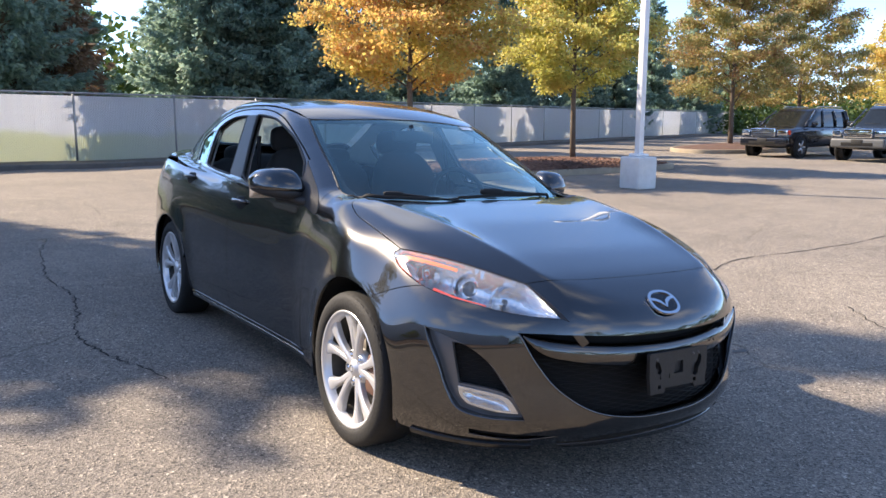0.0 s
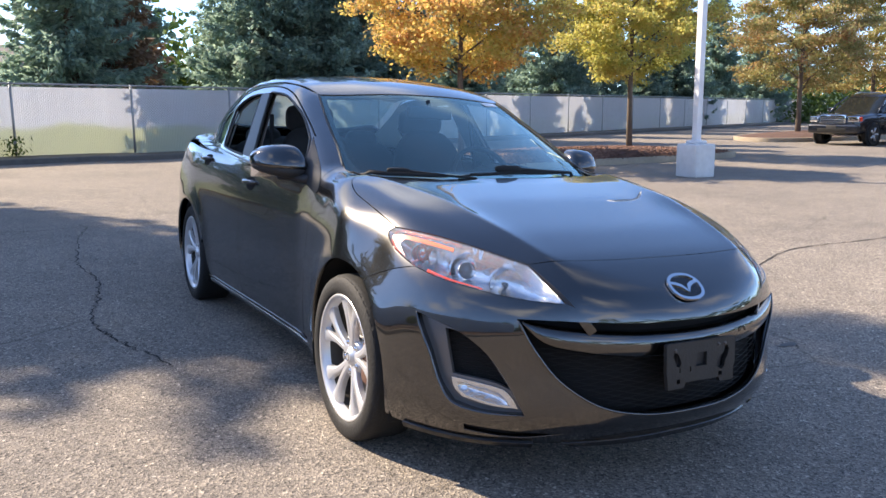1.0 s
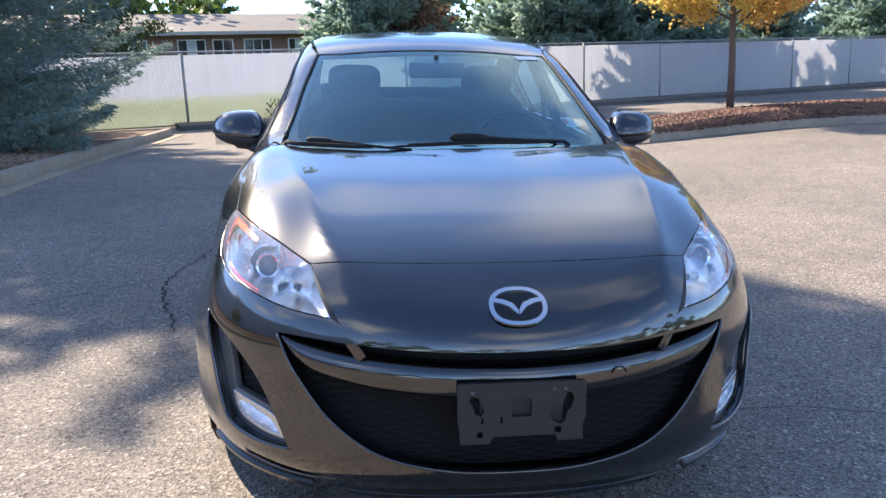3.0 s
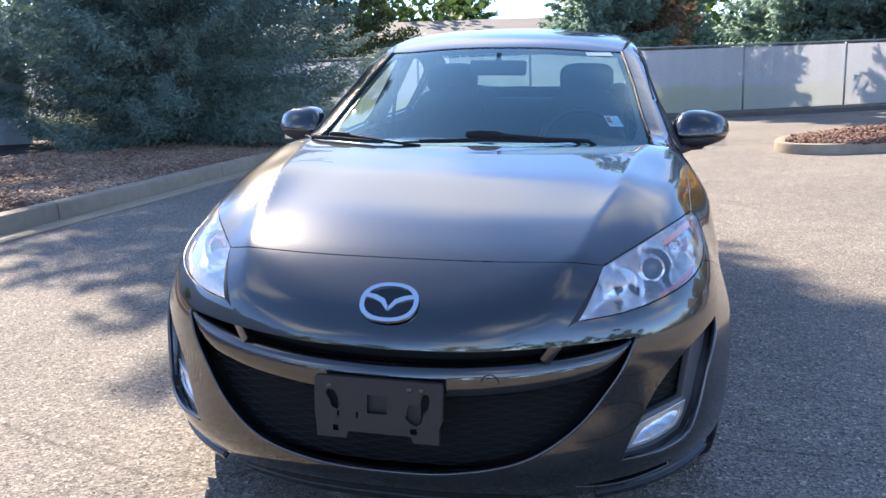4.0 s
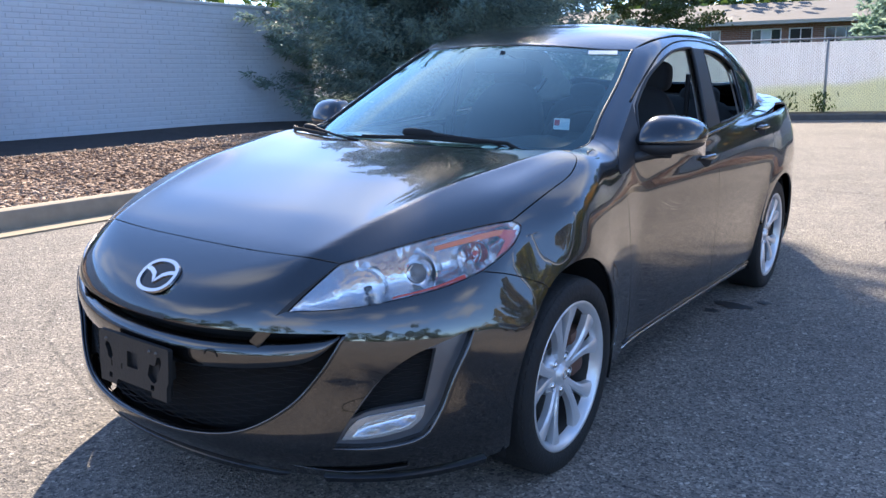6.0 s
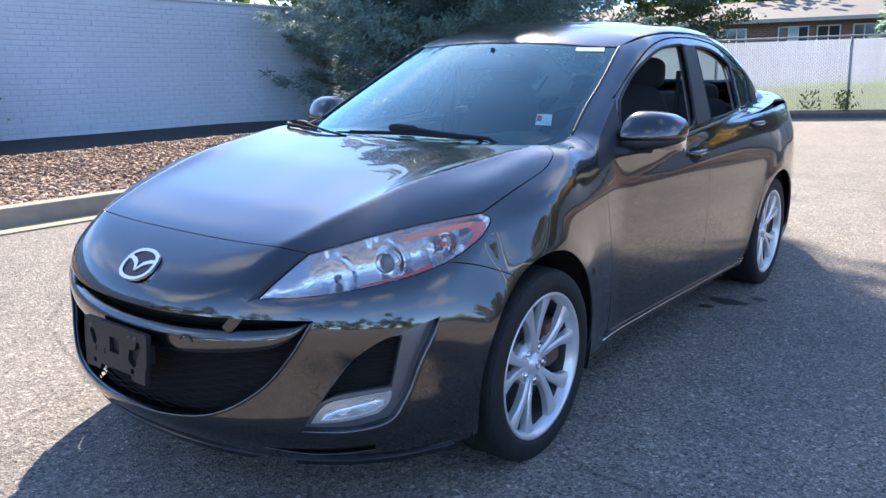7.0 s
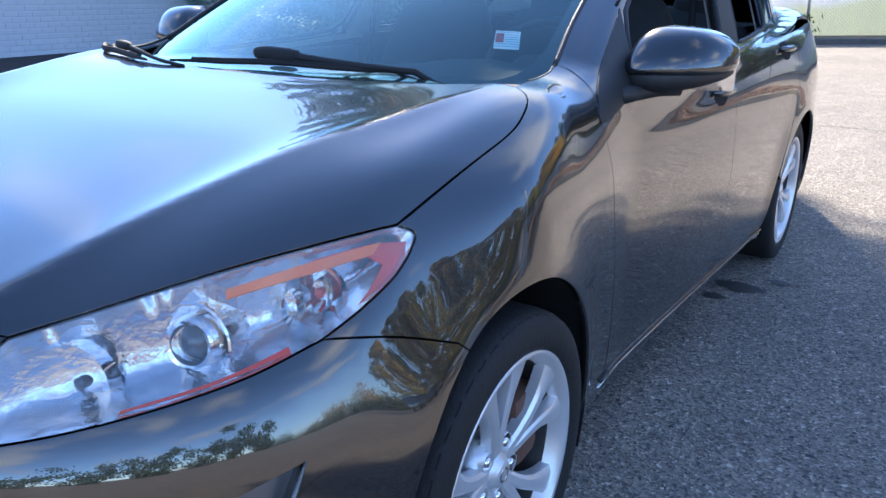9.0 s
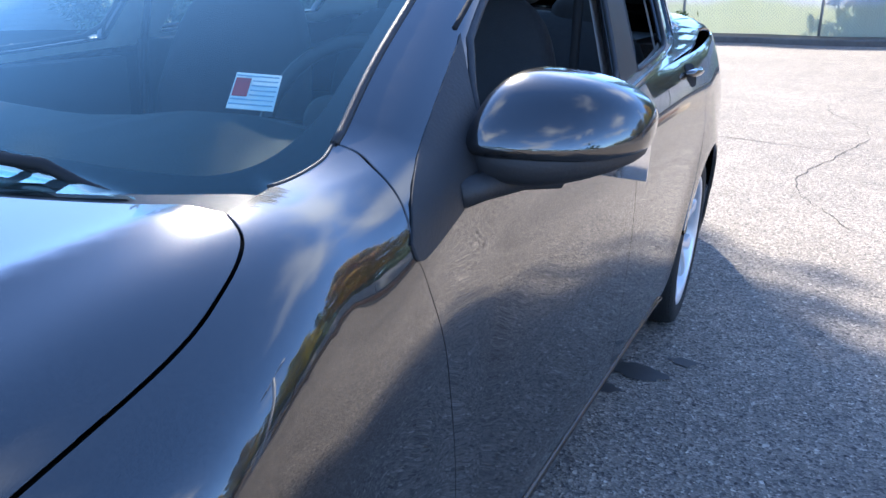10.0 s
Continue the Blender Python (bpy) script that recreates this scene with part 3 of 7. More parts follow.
box("base_plate", (0.28, 0.28, 0.06), (0, 0, 0.66), WHITE_POST, lamp, 0.02)
bm = bmesh.new()
bm_box(bm, (0.13, 0.13, 4.82), (0, 0, 3.08), 0.02, 2)
part("pole", bm, WHITE_POST, lamp)
for sx in (-1, 1):
    box("arm", (0.3, 0.07, 0.07), (sx * 0.2, 0, 5.42), WHITE_POST, lamp, 0.01)
    head = box("luminaire", (0.46, 0.3, 0.13), (sx * 0.52, 0, 5.44), WHITE_POST, lamp, 0.04)
    box("lens", (0.36, 0.22, 0.02), (sx * 0.52, 0, 5.375), GLOSS_BLACK, head)


# ---- trees ----
def blades(centres, dirs, length, width, rng, tris=1):
    """Leaf blades as thin kites at centres along dirs."""
    n = len(centres)
    side = np.cross(dirs, rng.normal(size=(n, 3)))
    side /= np.linalg.norm(side, axis=1)[:, None] + 1e-9
    L = length * rng.uniform(0.6, 1.3, (n, 1))
    W = width * rng.uniform(0.6, 1.3, (n, 1))
    a, b, c, d = centres, centres + dirs * L * 0.45 + side * W, centres + dirs * L, centres + dirs * L * 0.45 - side * W
    vs = np.stack([a, b, c, d], 1).reshape(-1, 3)
    k = np.arange(n)[:, None] * 4
    return vs, np.concatenate([k, k + 1, k + 2, k + 3], 1)


def fast_mesh(name, vs, fs, mat, parent, kind="", label=""):
    me = bpy.data.meshes.new(name)
    me.vertices.add(len(vs))
    me.vertices.foreach_set("co", np.asarray(vs, np.float32).ravel())
    fs = np.asarray(fs, np.int32)
    me.loops.add(fs.size)
    me.loops.foreach_set("vertex_index", fs.ravel())
    me.polygons.add(len(fs))
    me.polygons.foreach_set("loop_start", np.arange(0, fs.size, fs.shape[1], dtype=np.int32))
    me.update(calc_edges=True)
    me.validate()
    me.materials.append(mat)
    ob = new(name, me)
    ob.parent = parent
    if kind or label:
        tagged(ob, label, kind=kind)
    return ob


def spruce(m, height, radius, density, seed, label, blade=0.16, group="spruces", tufts=5, slim=0.3, needles=None, layer=0.2, loose=0.32, skirt=0.55):
    rng = np.random.default_rng(seed)
    tree = empty("spruce_tree", m, label, "tree", group)
    v, f = tube([(0, 0, -0.1), (0.03, 0, height * 0.5), (0, 0.02, height)], [height * 0.022, height * 0.013, 0.01], 9)
    raw("trunk", v, f, BARK, tree)
    C, D = [], []
    z = 0.25
    while z < height * 0.985:
        r = radius * (1 - z / height) ** 0.65 * (skirt + (1 - skirt) * min(1, z / (0.16 * height)))
        nb = max(5, int(4 + 9 * r / radius + 2))
        for b in range(nb):
            a = rng.uniform(0, 2 * np.pi)
            ln = r * rng.uniform(0.72, 1.12) + 0.08
            zb = z + rng.uniform(-0.12, 0.12)
            nn = max(3, int(ln / 0.13 * density))
            s = np.sort(rng.uniform(0.12, 1.0, nn))
            droop = rng.uniform(0.12, 0.3)
            rr = s * ln
            zz = zb - droop * ln * s * (1.15 - 0.75 * s * s) + 0.1 * ln * (s ** 3)
            ca, sa = np.cos(a), np.sin(a)
            zz = np.maximum(zz, 0.06 + 0.1 * rng.random(nn))
            base = np.stack([rr * ca, rr * sa, zz], 1)
            spread = loose * (ln * 0.25 + 0.12) * (1.15 - s)[:, None]
            for q in range(tufts):
                off = rng.normal(size=(nn, 3)) * spread * np.array([1, 1, 0.45])
                p = base + off
                d = np.stack([np.full(nn, ca), np.full(nn, sa), np.full(nn, -0.22)], 1) + rng.normal(size=(nn, 3)) * 0.55
                d /= np.linalg.norm(d, axis=1)[:, None]
                C.append(p)
                D.append(d)
        z += layer + 0.06 * rng.random()
    C, D = np.concatenate(C), np.concatenate(D)
    vs, fs = blades(C, D, blade * 1.5, blade * slim, rng)
    fast_mesh("crown", vs, fs, needles or SPRUCE, tree, label="rusty dead needles" if needles == RUSTY else "dense blue-green needled branches")
    return tree


def maple(m, height, radius, clear, leaves, seed, label, mat=None, leaf=0.085, group="maples", low=0.75):
    """Trunk, rising limbs, side twigs, and leaves in flat sprays along the twigs."""
    rng = np.random.default_rng(seed)
    autumn = mat in (None, MAPLE_GREEN, MAPLE_RUST)
    tree = empty("maple_tree" if autumn else "tree", m, label, "tree", group)
    pts = [(0, 0, -0.2), (0.02, 0.01, clear * 0.5), (0.0, 0.03, clear), (0.04, 0.0, height * 0.6), (0, 0, height * 0.94)]
    v, f = tube(pts, [height * 0.0155, height * 0.012, height * 0.011, height * 0.006, 0.008], 9)
    raw("trunk", v, f, BARK, tree)
    spray, size = [], []
    n_limb = 30
    for i in range(n_limb):
        a = i * 2.4 + rng.uniform(-0.35, 0.35)
        u = i / (n_limb - 1)
        z0 = clear * 0.9 + (height * 0.86 - clear * 0.9) * u
        prof = (low + (1 - low) * min(1.0, u / 0.3)) * max(0.12, 1 - max(0.0, u - 0.22) / 0.78) ** 0.75
        r = radius * prof * rng.uniform(0.8, 1.08)
        rise = r * rng.uniform(0.25, 0.5) + 0.35 * u * radius * 0.5
        p0 = np.array([0.02, 0.02, z0])
        p2 = np.array([r * math.cos(a), r * math.sin(a), min(height * 0.99, z0 + rise)])
        p1 = (p0 + p2) / 2 + np.array([0, 0, 0.1 * r])
        v, f = tube([p0, p1, p2], [height * 0.0045, height * 0.003, 0.005], 5)
        raw("limb", v, f, BARK, tree)
        tv, tf = [], []
        for k in range(13):
            t = 0.2 + 0.8 * (k + rng.random()) / 13
            q = (1 - t) ** 2 * p0 + 2 * t * (1 - t) * p1 + t * t * p2
            b = a + (1 if k % 2 else -1) * rng.uniform(0.3, 1.25)
            ln = (0.16 + 0.34 * math.sin(math.pi * min(1, t * 0.8 + 0.1))) * max(r, 0.45 * radius) * rng.uniform(0.6, 1.15)
            e = q + ln * np.array([math.cos(b), math.sin(b), rng.uniform(-0.28, 0.3)])
            vv, ff = tube([q, (q + e) / 2 + np.array([0, 0, 0.02]), e], [0.007, 0.005, 0.003], 4)
            o = len(tv)
            tv += vv
            tf += [tuple(x + o for x in y) for y in ff]
            for g in np.linspace(0.35, 1.05, 4):
                spray.append(q + (e - q) * g)
                size.append(0.055 + 0.028 * radius * rng.uniform(0.5, 1.4))
        raw("branch_spray", tv, tf, BARK, tree)
    spray, size = np.array(spray), np.array(size)
    pick = rng.integers(0, len(spray), leaves)
    C = spray[pick] + rng.normal(size=(leaves, 3)) * size[pick][:, None] * np.array([1.25, 1.25, 0.62])
    D = rng.normal(size=(leaves, 3)) * np.array([1, 1, 0.5]) + np.array([0, 0, -0.45])
    D /= np.linalg.norm(D, axis=1)[:, None]
    vs, fs = blades(C, D, leaf, leaf * 0.47, rng)
    fast_mesh("crown", vs, fs, MAPLE if mat is None else mat, tree, label="yellow and orange autumn leaves" if autumn else "")
    return tree


def stand(x, y, turn=0.0, lift=0.0, s=1.0):
    return Matrix.Translation((x, y, float(land(x, y)) + lift)) @ pose(0, 0, 0, 0, 0, turn) @ Matrix.Scale(s, 4)


# blue spruce beside the wall, overhanging the kerb
spruce(stand(-7.15, 9.5, 0, 0.1), 11.0, 3.95, 2.2, 11, "large blue spruce growing in the mulch bed by the kerb", 0.075, tufts=17, slim=0.17, skirt=0.86)
# mostly hidden tree; height and place set to throw shade beside the car
spruce(stand(-10.2, 15.75, 50, 0.1), 16.6, 3.0, 1.2, 12, "blue spruce past the end of the white wall", 0.15)
DEAD = (1.75, 23.6)
# the row behind the fence
rows_ = [(6.9, 25.0, 11.5), (11.4, 24.7, 11.0), (16.2, 26.9, 8.6), (22.2, 28.0, 11.0), (26.0, 29.4, 9.0), (30.0, 30.2, 8.5), (33.5, 31.0, 9.0), (40.0, 34.0, 10.0), (44.5, 34.5, 9.5), (51.0, 36.0, 8.0), (58.0, 37.0, 7.5), (3.2, 32.0, 10.5), (8.5, 33.5, 10.5), (14.3, 34.5, 10.0), (20.3, 36.0, 10.5), (26.5, 38.0, 10.0)]
first = spruce(stand(0.25, 22.5), 11.0, 2.25, 1.15, 21, "tall blue-green spruce behind the white fence", 0.15, "spruces behind the fence", 10, 0.3, layer=0.25, loose=0.36, needles=FAR_NEEDLES)
second = spruce(stand(8.9, 24.0), 11.5, 3.1, 1.15, 22, "tall blue-green spruce behind the white fence", 0.15, "spruces behind the fence", 10, 0.3, layer=0.25, loose=0.36, needles=FAR_NEEDLES)
for i, (x, yy, h) in enumerate(rows_):
    src, hh = (first, 11.0) if i % 2 else (second, 11.5)
    copy_thing(src, stand(x, yy, 73 * i + 40)).scale = (h / hh,) * 3
spruce(stand(DEAD[0], DEAD[1]), 7.0, 1.7, 0.8, 25, "thin rusty-brown spruce among the green ones", 0.17, needles=RUSTY)
# maples on the islands
maple(stand(7.5, 12.0, 0, 0.2), 5.7, 2.4, 1.85, 46000, 31, "maple in yellow and orange autumn leaf on the island")
maple(stand(13.2, 12.6, 80, 0.2), 6.0, 2.15, 1.9, 40000, 32, "young maple turning yellow on the tree island", MAPLE_GREEN)
maple(stand(26.0, 17.0, 20, 0.2), 8.0, 2.7, 1.7, 46000, 33, "maple with yellow-orange leaves near the parked cars", MAPLE_RUST, 0.09)
maple(stand(32.5, 18.2, 140, 0.2), 8.3, 3.1, 1.6, 46000, 34, "maple with olive and reddish leaves beyond the parked cars", MAPLE_RUST, 0.095)
maple(stand(41.0, 17.6, 200, 0.2), 7.2, 3.0, 1.6, 20000, 35, "orange maple at the lot's far side", None, 0.13)
# green trees behind the house
maple(stand(-11.3, 61.0), 8.8, 3.6, 2.0, 26000, 41, "green broadleaf tree behind the house", GREENLEAF, 0.18, "green trees")
maple(stand(-10.3, 28.5), 7.5, 2.6, 0.6, 22000, 42, "dense dark green tree behind the fence", DARKLEAF, 0.13, "green trees", 0.95)
maple(stand(-22.0, 30.0), 9.0, 4.5, 1.5, 9000, 43, "green broadleaf tree past the wall", GREENLEAF, 0.26, "green trees")

# ---- brick house behind the fence ----
hm = Matrix.Translation((-3.8, 44.3, 0.06)) @ pose(0, 0, 0, 0, 0, math.degrees(math.atan(0.31))) @ Matrix.Scale(1.36, 4)
house = empty("house", hm, "low red-brick house with a grey shingle roof behind the fence", "house")
box("wall", (19.0, 8.0, 2.8), (-4.0, 4.0, 1.4), BRICK, house)
vs = [(-14.2, -0.6, 2.83), (6.2, -0.6, 2.83), (6.2, 8.7, 2.83), (-14.2, 8.7, 2.83), (-12.5, 4, 3.85), (4.5, 4, 3.85), (-14.2, -0.6, 2.7), (6.2, -0.6, 2.7), (6.2, 8.7, 2.7), (-14.2, 8.7, 2.7)]
raw("roof", vs, [(0, 1, 5, 4), (1, 2, 5), (2, 3, 4, 5), (3, 0, 4), (0, 6, 7, 1), (1, 7, 8, 2), (2, 8, 9, 3), (3, 9, 6, 0), (6, 9, 8, 7)], SHINGLE, house, smooth=False)
box("fascia", (20.3, 0.03, 0.14), (-4.0, -0.62, 2.76), LIGHT_TRIM, house)
WINDOW_GLASS = plain("window_glass", (0.03, 0.035, 0.04), 0.08)
PALE_PANEL = plain("pale_blind", (0.5, 0.56, 0.58), 0.7)
for wx, ww, hh, blind in ((-11.5, 1.4, 1.1, 0), (-8.6, 1.2, 1.1, 0), (-6.2, 1.1, 1.1, 0), (-3.95, 1.12, 1.0, 1), (-2.7, 0.85, 1.0, 0), (-1.28, 1.15, 1.05, 0), (0.33, 0.62, 1.0, 1), (2.4, 1.2, 1.0, 0), (4.4, 1.0, 1.0, 0)):
    top_z = 2.55
    wf = box("window", (ww, 0.1, hh), (wx, -0.02, top_z - hh / 2), WHITE_POST, house, 0.01)
    n_ = 3 if ww > 1.0 else 2
    pw = (ww - 0.06) / n_
    for k in range(n_):
        box("pane", (pw - 0.04, 0.02, hh - 0.1), (wx + (k - (n_ - 1) / 2) * pw, -0.075, top_z - hh / 2), PALE_PANEL if blind and k == 1 else WINDOW_GLASS, wf)
    box("sill", (ww + 0.1, 0.12, 0.05), (wx, -0.06, top_z - hh - 0.02), CONCRETE, wf)


# ---- the car: one smooth body form, cut into panels ----
def smax(a, b, r):
    h = np.clip(0.5 + 0.5 * (a - b) / r, 0, 1)
    return b + (a - b) * h + r * h * (1 - h)


def smin(a, b, r):
    return -smax(-a, -b, r)


AXLE, HUB_Z, TYRE_R = 1.32, 0.307, 0.316
f_zc = table([(-2.40, 0.50), (-2.25, 0.64), (-2.15, 0.71), (-2.05, 0.77), (-1.85, 0.834), (-1.5, 0.912), (-1.2, 0.96), (-1.0, 0.98), (-0.8, 0.965), (-0.4, 0.94), (0.2, 0.965), (1.0, 1.0), (1.4, 1.03), (1.75, 1.07), (2.02, 1.095), (2.1, 1.09), (2.2, 1.0), (2.3, 0.8)], 0.05)
f_fall = table([(-2.3, 0.5), (-1.97, 0.58), (-1.75, 0.5), (-1.54, 0.43), (-1.2, 0.44), (-0.95, 0.24), (-0.7, 0.0), (2.3, 0.0)], 0.08)
f_ridge = table([(-2.3, 0.37), (-2.1, 0.40), (-1.95, 0.45), (-1.5, 0.545), (-1.05, 0.628), (2.3, 0.66)], 0.06)
f_w = table([(-2.2, 0.885), (-1.8, 0.876), (-1.5, 0.856), (-1.3, 0.854), (-1.05, 0.835), (-0.72, 0.79), (-0.3, 0.802), (0.3, 0.825), (0.85, 0.845), (1.32, 0.868), (1.7, 0.855), (2.3, 0.8)], 0.08)
f_wz = table([(0.1, -0.07), (0.2, -0.03), (0.28, -0.006), (0.4, 0.0), (0.6, 0.004), (0.78, 0.0), (0.88, -0.016), (0.98, -0.05), (1.1, -0.1)], 0.03)
f_front = table([(0.1, -2.12), (0.2, -2.2), (0.26, -2.255), (0.32, -2.262), (0.45, -2.245), (0.55, -2.255), (0.61, -2.25), (0.69, -2.22), (0.78, -2.14), (0.95, -2.0)], 0.02)
f_rear = table([(0.1, 2.2), (0.25, 2.28), (0.5, 2.31), (0.7, 2.28), (0.9, 2.22), (1.1, 2.13)], 0.03)
f_cab = table([(-1.4, 0.80), (-1.1, 0.955), (-0.8, 1.108), (-0.5, 1.25), (-0.25, 1.36), (-0.08, 1.41), (0.2, 1.45), (0.5, 1.463), (0.8, 1.452), (1.1, 1.408), (1.4, 1.31), (1.75, 1.15), (2.0, 1.03), (2.2, 0.93)], 0.05)
f_gw = table([(-1.3, 0.72), (-0.9, 0.765), (-0.5, 0.772), (0.2, 0.785), (0.9, 0.775), (1.4, 0.72), (1.9, 0.63)], 0.12)
YF, YR = -1.45, 1.55
CORNER = 2.18                           # fullness of the front corners
LENS = (0.035, 0.63, 1.72, 0.12, 0.32)     # swell of the hood's edge over the headlamp
FAIR = [0.05]                          # blend between screen, pillar foot and fender


def body(x, y, z):
    """Negative inside the car's outer form."""
    x = np.abs(x)
    bulge = 0.019 * np.exp(-((x - 0.70) / 0.07) ** 2) * np.exp(-((y + 1.3) / 0.35) ** 2)
    dip = 0.1 * np.clip((y + 1.03) / 0.08, 0, 1) * np.clip((0.66 - x) / 0.05, 0, 1) * (y < 0) * (FAIR[0] == 0)
    bulge = bulge + LENS[0] * np.exp(-((x - LENS[1]) / LENS[3]) ** 2) * np.exp(-((y + LENS[2]) / LENS[4]) ** 2)
    top = z - (f_zc(y) - dip + 0.001 * (x / 0.5) ** 2 - f_fall(y) * _sp(x - f_ridge(y), 0.004) + bulge)
    nose = np.clip((-1.2 - y) / 0.35, 0, 1)
    fade = np.clip((1.1 - y) / 1.6, 0, 1)
    lean = -0.34 * _sp(z - 0.54, 0.035) * (0.2 + 0.8 * nose * nose * (3 - 2 * nose)) * fade * fade * (3 - 2 * fade)
    ridge_z = 0.80 + 0.075 * (y + 0.6)
    door = np.exp(-((y - 0.1) / 1.2) ** 4)
    crease = 0.005 * np.exp(-((z - ridge_z) / 0.07) ** 2) * door - 0.006 * np.exp(-((z - 0.50) / 0.16) ** 2) * np.exp(-((y - 0.05) / 0.9) ** 4)
    flare = 0.0
    for c in (-AXLE, AXLE):
        rr = np.hypot(y - c, z - HUB_Z)
        flare = flare + 0.014 * np.exp(-((rr - 0.36) / 0.085) ** 2)
    half = f_w(y) + f_wz(z) + lean + crease + flare
    df, dr = np.clip(YF - y, 0, None), np.clip(y - YR, 0, None)
    rho = ((x / half) ** CORNER + (df / (YF - f_front(z))) ** CORNER + (dr / (f_rear(z) - YR)) ** 2.6) ** (1 / CORNER)
    wall_ = (rho - 1) * 0.8
    low = smax(top, wall_, 0.05)
    roof = (z - f_cab(y - 0.10 * (x / 0.62) ** 2 * np.clip(0.6 - y, 0, 1)) + 0.05 * (x / 0.62) ** 2.4) * 0.9
    side = (x - (f_gw(y) - 0.42 * _sp(z - 0.95, 0.008))) * 0.94
    cab = np.maximum(smax(roof, side, 0.07), -1.3 - y)
    fair = np.clip((-0.55 - y) / 0.3, 0, 1)
    return smin(low, cab, 0.012 + FAIR[0] * fair * fair * (3 - 2 * fair))


def cast(o, d, reach=2.2, n=220):
    """First meeting of rays o + t d with the body."""
    t = np.linspace(0, reach, n)
    lo = np.zeros(len(o))
    hit = np.zeros(len(o), bool)
    for i in range(1, n):
        f = body(*(o + d * t[i]).T)
        new_ = (~hit) & (f <= 0)
        lo = np.where(new_, t[i - 1], lo)
        hit |= new_
    hi = lo + t[1]
    for _ in range(22):
        m = (lo + hi) / 2
        ins = body(*(o + d * m[:, None]).T) <= 0
        hi = np.where(ins, m, hi)
        lo = np.where(ins, lo, m)
    return o + d * ((lo + hi) / 2)[:, None], hit


def grad(p):
    e = 0.0015
    g = np.stack([body(*(p + np.eye(3)[i] * e).T) - body(*(p - np.eye(3)[i] * e).T) for i in range(3)], 1)
    return g / (np.linalg.norm(g, axis=1)[:, None] + 1e-12)


class Flat:
    """Parallel casting along d; plan coordinates across it."""
    def __init__(self, d, right):
        self.d = np.array(d, float) / np.linalg.norm(d)
        r = np.array(right, float)
        r -= self.d * r.dot(self.d)
        self.r = r / np.linalg.norm(r)
        self.u = np.cross(self.r, self.d)

    def to(self, p):
        p = np.asarray(p, float)
        return np.stack([p @ self.r, p @ self.u], -1)

    def cast(self, q):
        c = np.array([0, 0, 0.6])
        o = q[:, :1] * self.r + q[:, 1:] * self.u
        o = o - self.d * ((o - c) @ self.d)[:, None] - self.d * 1.6 if False else o - self.d * (o @ self.d)[:, None] + self.d * (c @ self.d) - self.d * 1.9
        return cast(o, np.broadcast_to(self.d, o.shape), 3.0, 300)


class Ball:
    """Casting towards one inner point; coordinates are two angles."""
    def __init__(self, c):
        self.c = np.array(c, float)

    def to(self, p):
        v = np.asarray(p, float) - self.c
        return np.stack([np.arctan2(v[..., 0], -v[..., 1]), np.arctan2(v[..., 2], np.hypot(v[..., 0], v[..., 1]))], -1)

    def cast(self, q):
        d = np.stack([np.sin(q[:, 0]) * np.cos(q[:, 1]), -np.cos(q[:, 0]) * np.cos(q[:, 1]), np.sin(q[:, 1])], 1)
        return cast(self.c + d * 1.7, -d, 1.7, 240)


SIDE = Flat((-1, 0, 0), (0, 1, 0))
SIDE_R = Flat((1, 0, 0), (0, -1, 0))
OBLIQUE = Flat((-0.85, 0, -0.53), (0, 1, 0))
TOP = Flat((0, 0, -1), (1, 0, 0))
SCREEN = Flat((0, 0.45, -0.89), (1, 0, 0))
FRONT = Ball((0, -1.2, 0.25))


def inside_poly(q, poly):
    x, y = q[:, 0], q[:, 1]
    c = np.zeros(len(q), bool)
    x1, y1 = poly[:, 0], poly[:, 1]
    x2, y2 = np.roll(x1, -1), np.roll(y1, -1)
    for a, b, cc, dd in zip(x1, y1, x2, y2):
        k = ((b > y) != (dd > y)) & (x < (cc - a) * (y - b) / (dd - b + 1e-15) + a)
        c ^= k
    return c


def outline(segs, n=7):
    """Closed 3-D outline out of runs of points: smooth within a run, a corner between runs."""
    out = []
    for s in segs:
        if isinstance(s, np.ndarray):
            out += list(s[:-1])
            continue
        c = spline(s, n) if len(s) > 2 else [np.array(s[0], float), np.array(s[-1], float)]
        out += list(c[:-1])
    return np.array(out)


def arch(cy, a0, a1, r=0.366, x=0.84, n=7):
    return [(x, cy + r * math.cos(radians(a)), HUB_Z + r * math.sin(radians(a))) for a in np.linspace(a0, a1, n)]


def shrink(poly, d):
    """Moves a closed 2-D outline inwards by d."""
    a, b = np.roll(poly, 1, 0), np.roll(poly, -1, 0)
    e1, e2 = poly - a, b - poly
    n1 = np.stack([-e1[:, 1], e1[:, 0]], 1) / (np.linalg.norm(e1, axis=1)[:, None] + 1e-9)
    n2 = np.stack([-e2[:, 1], e2[:, 0]], 1) / (np.linalg.norm(e2, axis=1)[:, None] + 1e-9)
    m = n1 + n2
    m /= np.maximum(np.linalg.norm(m, axis=1)[:, None], 0.4)
    area = 0.5 * np.sum(poly[:, 0] * b[:, 1] - b[:, 0] * poly[:, 1])
    return poly + m * (d if area > 0 else -d)


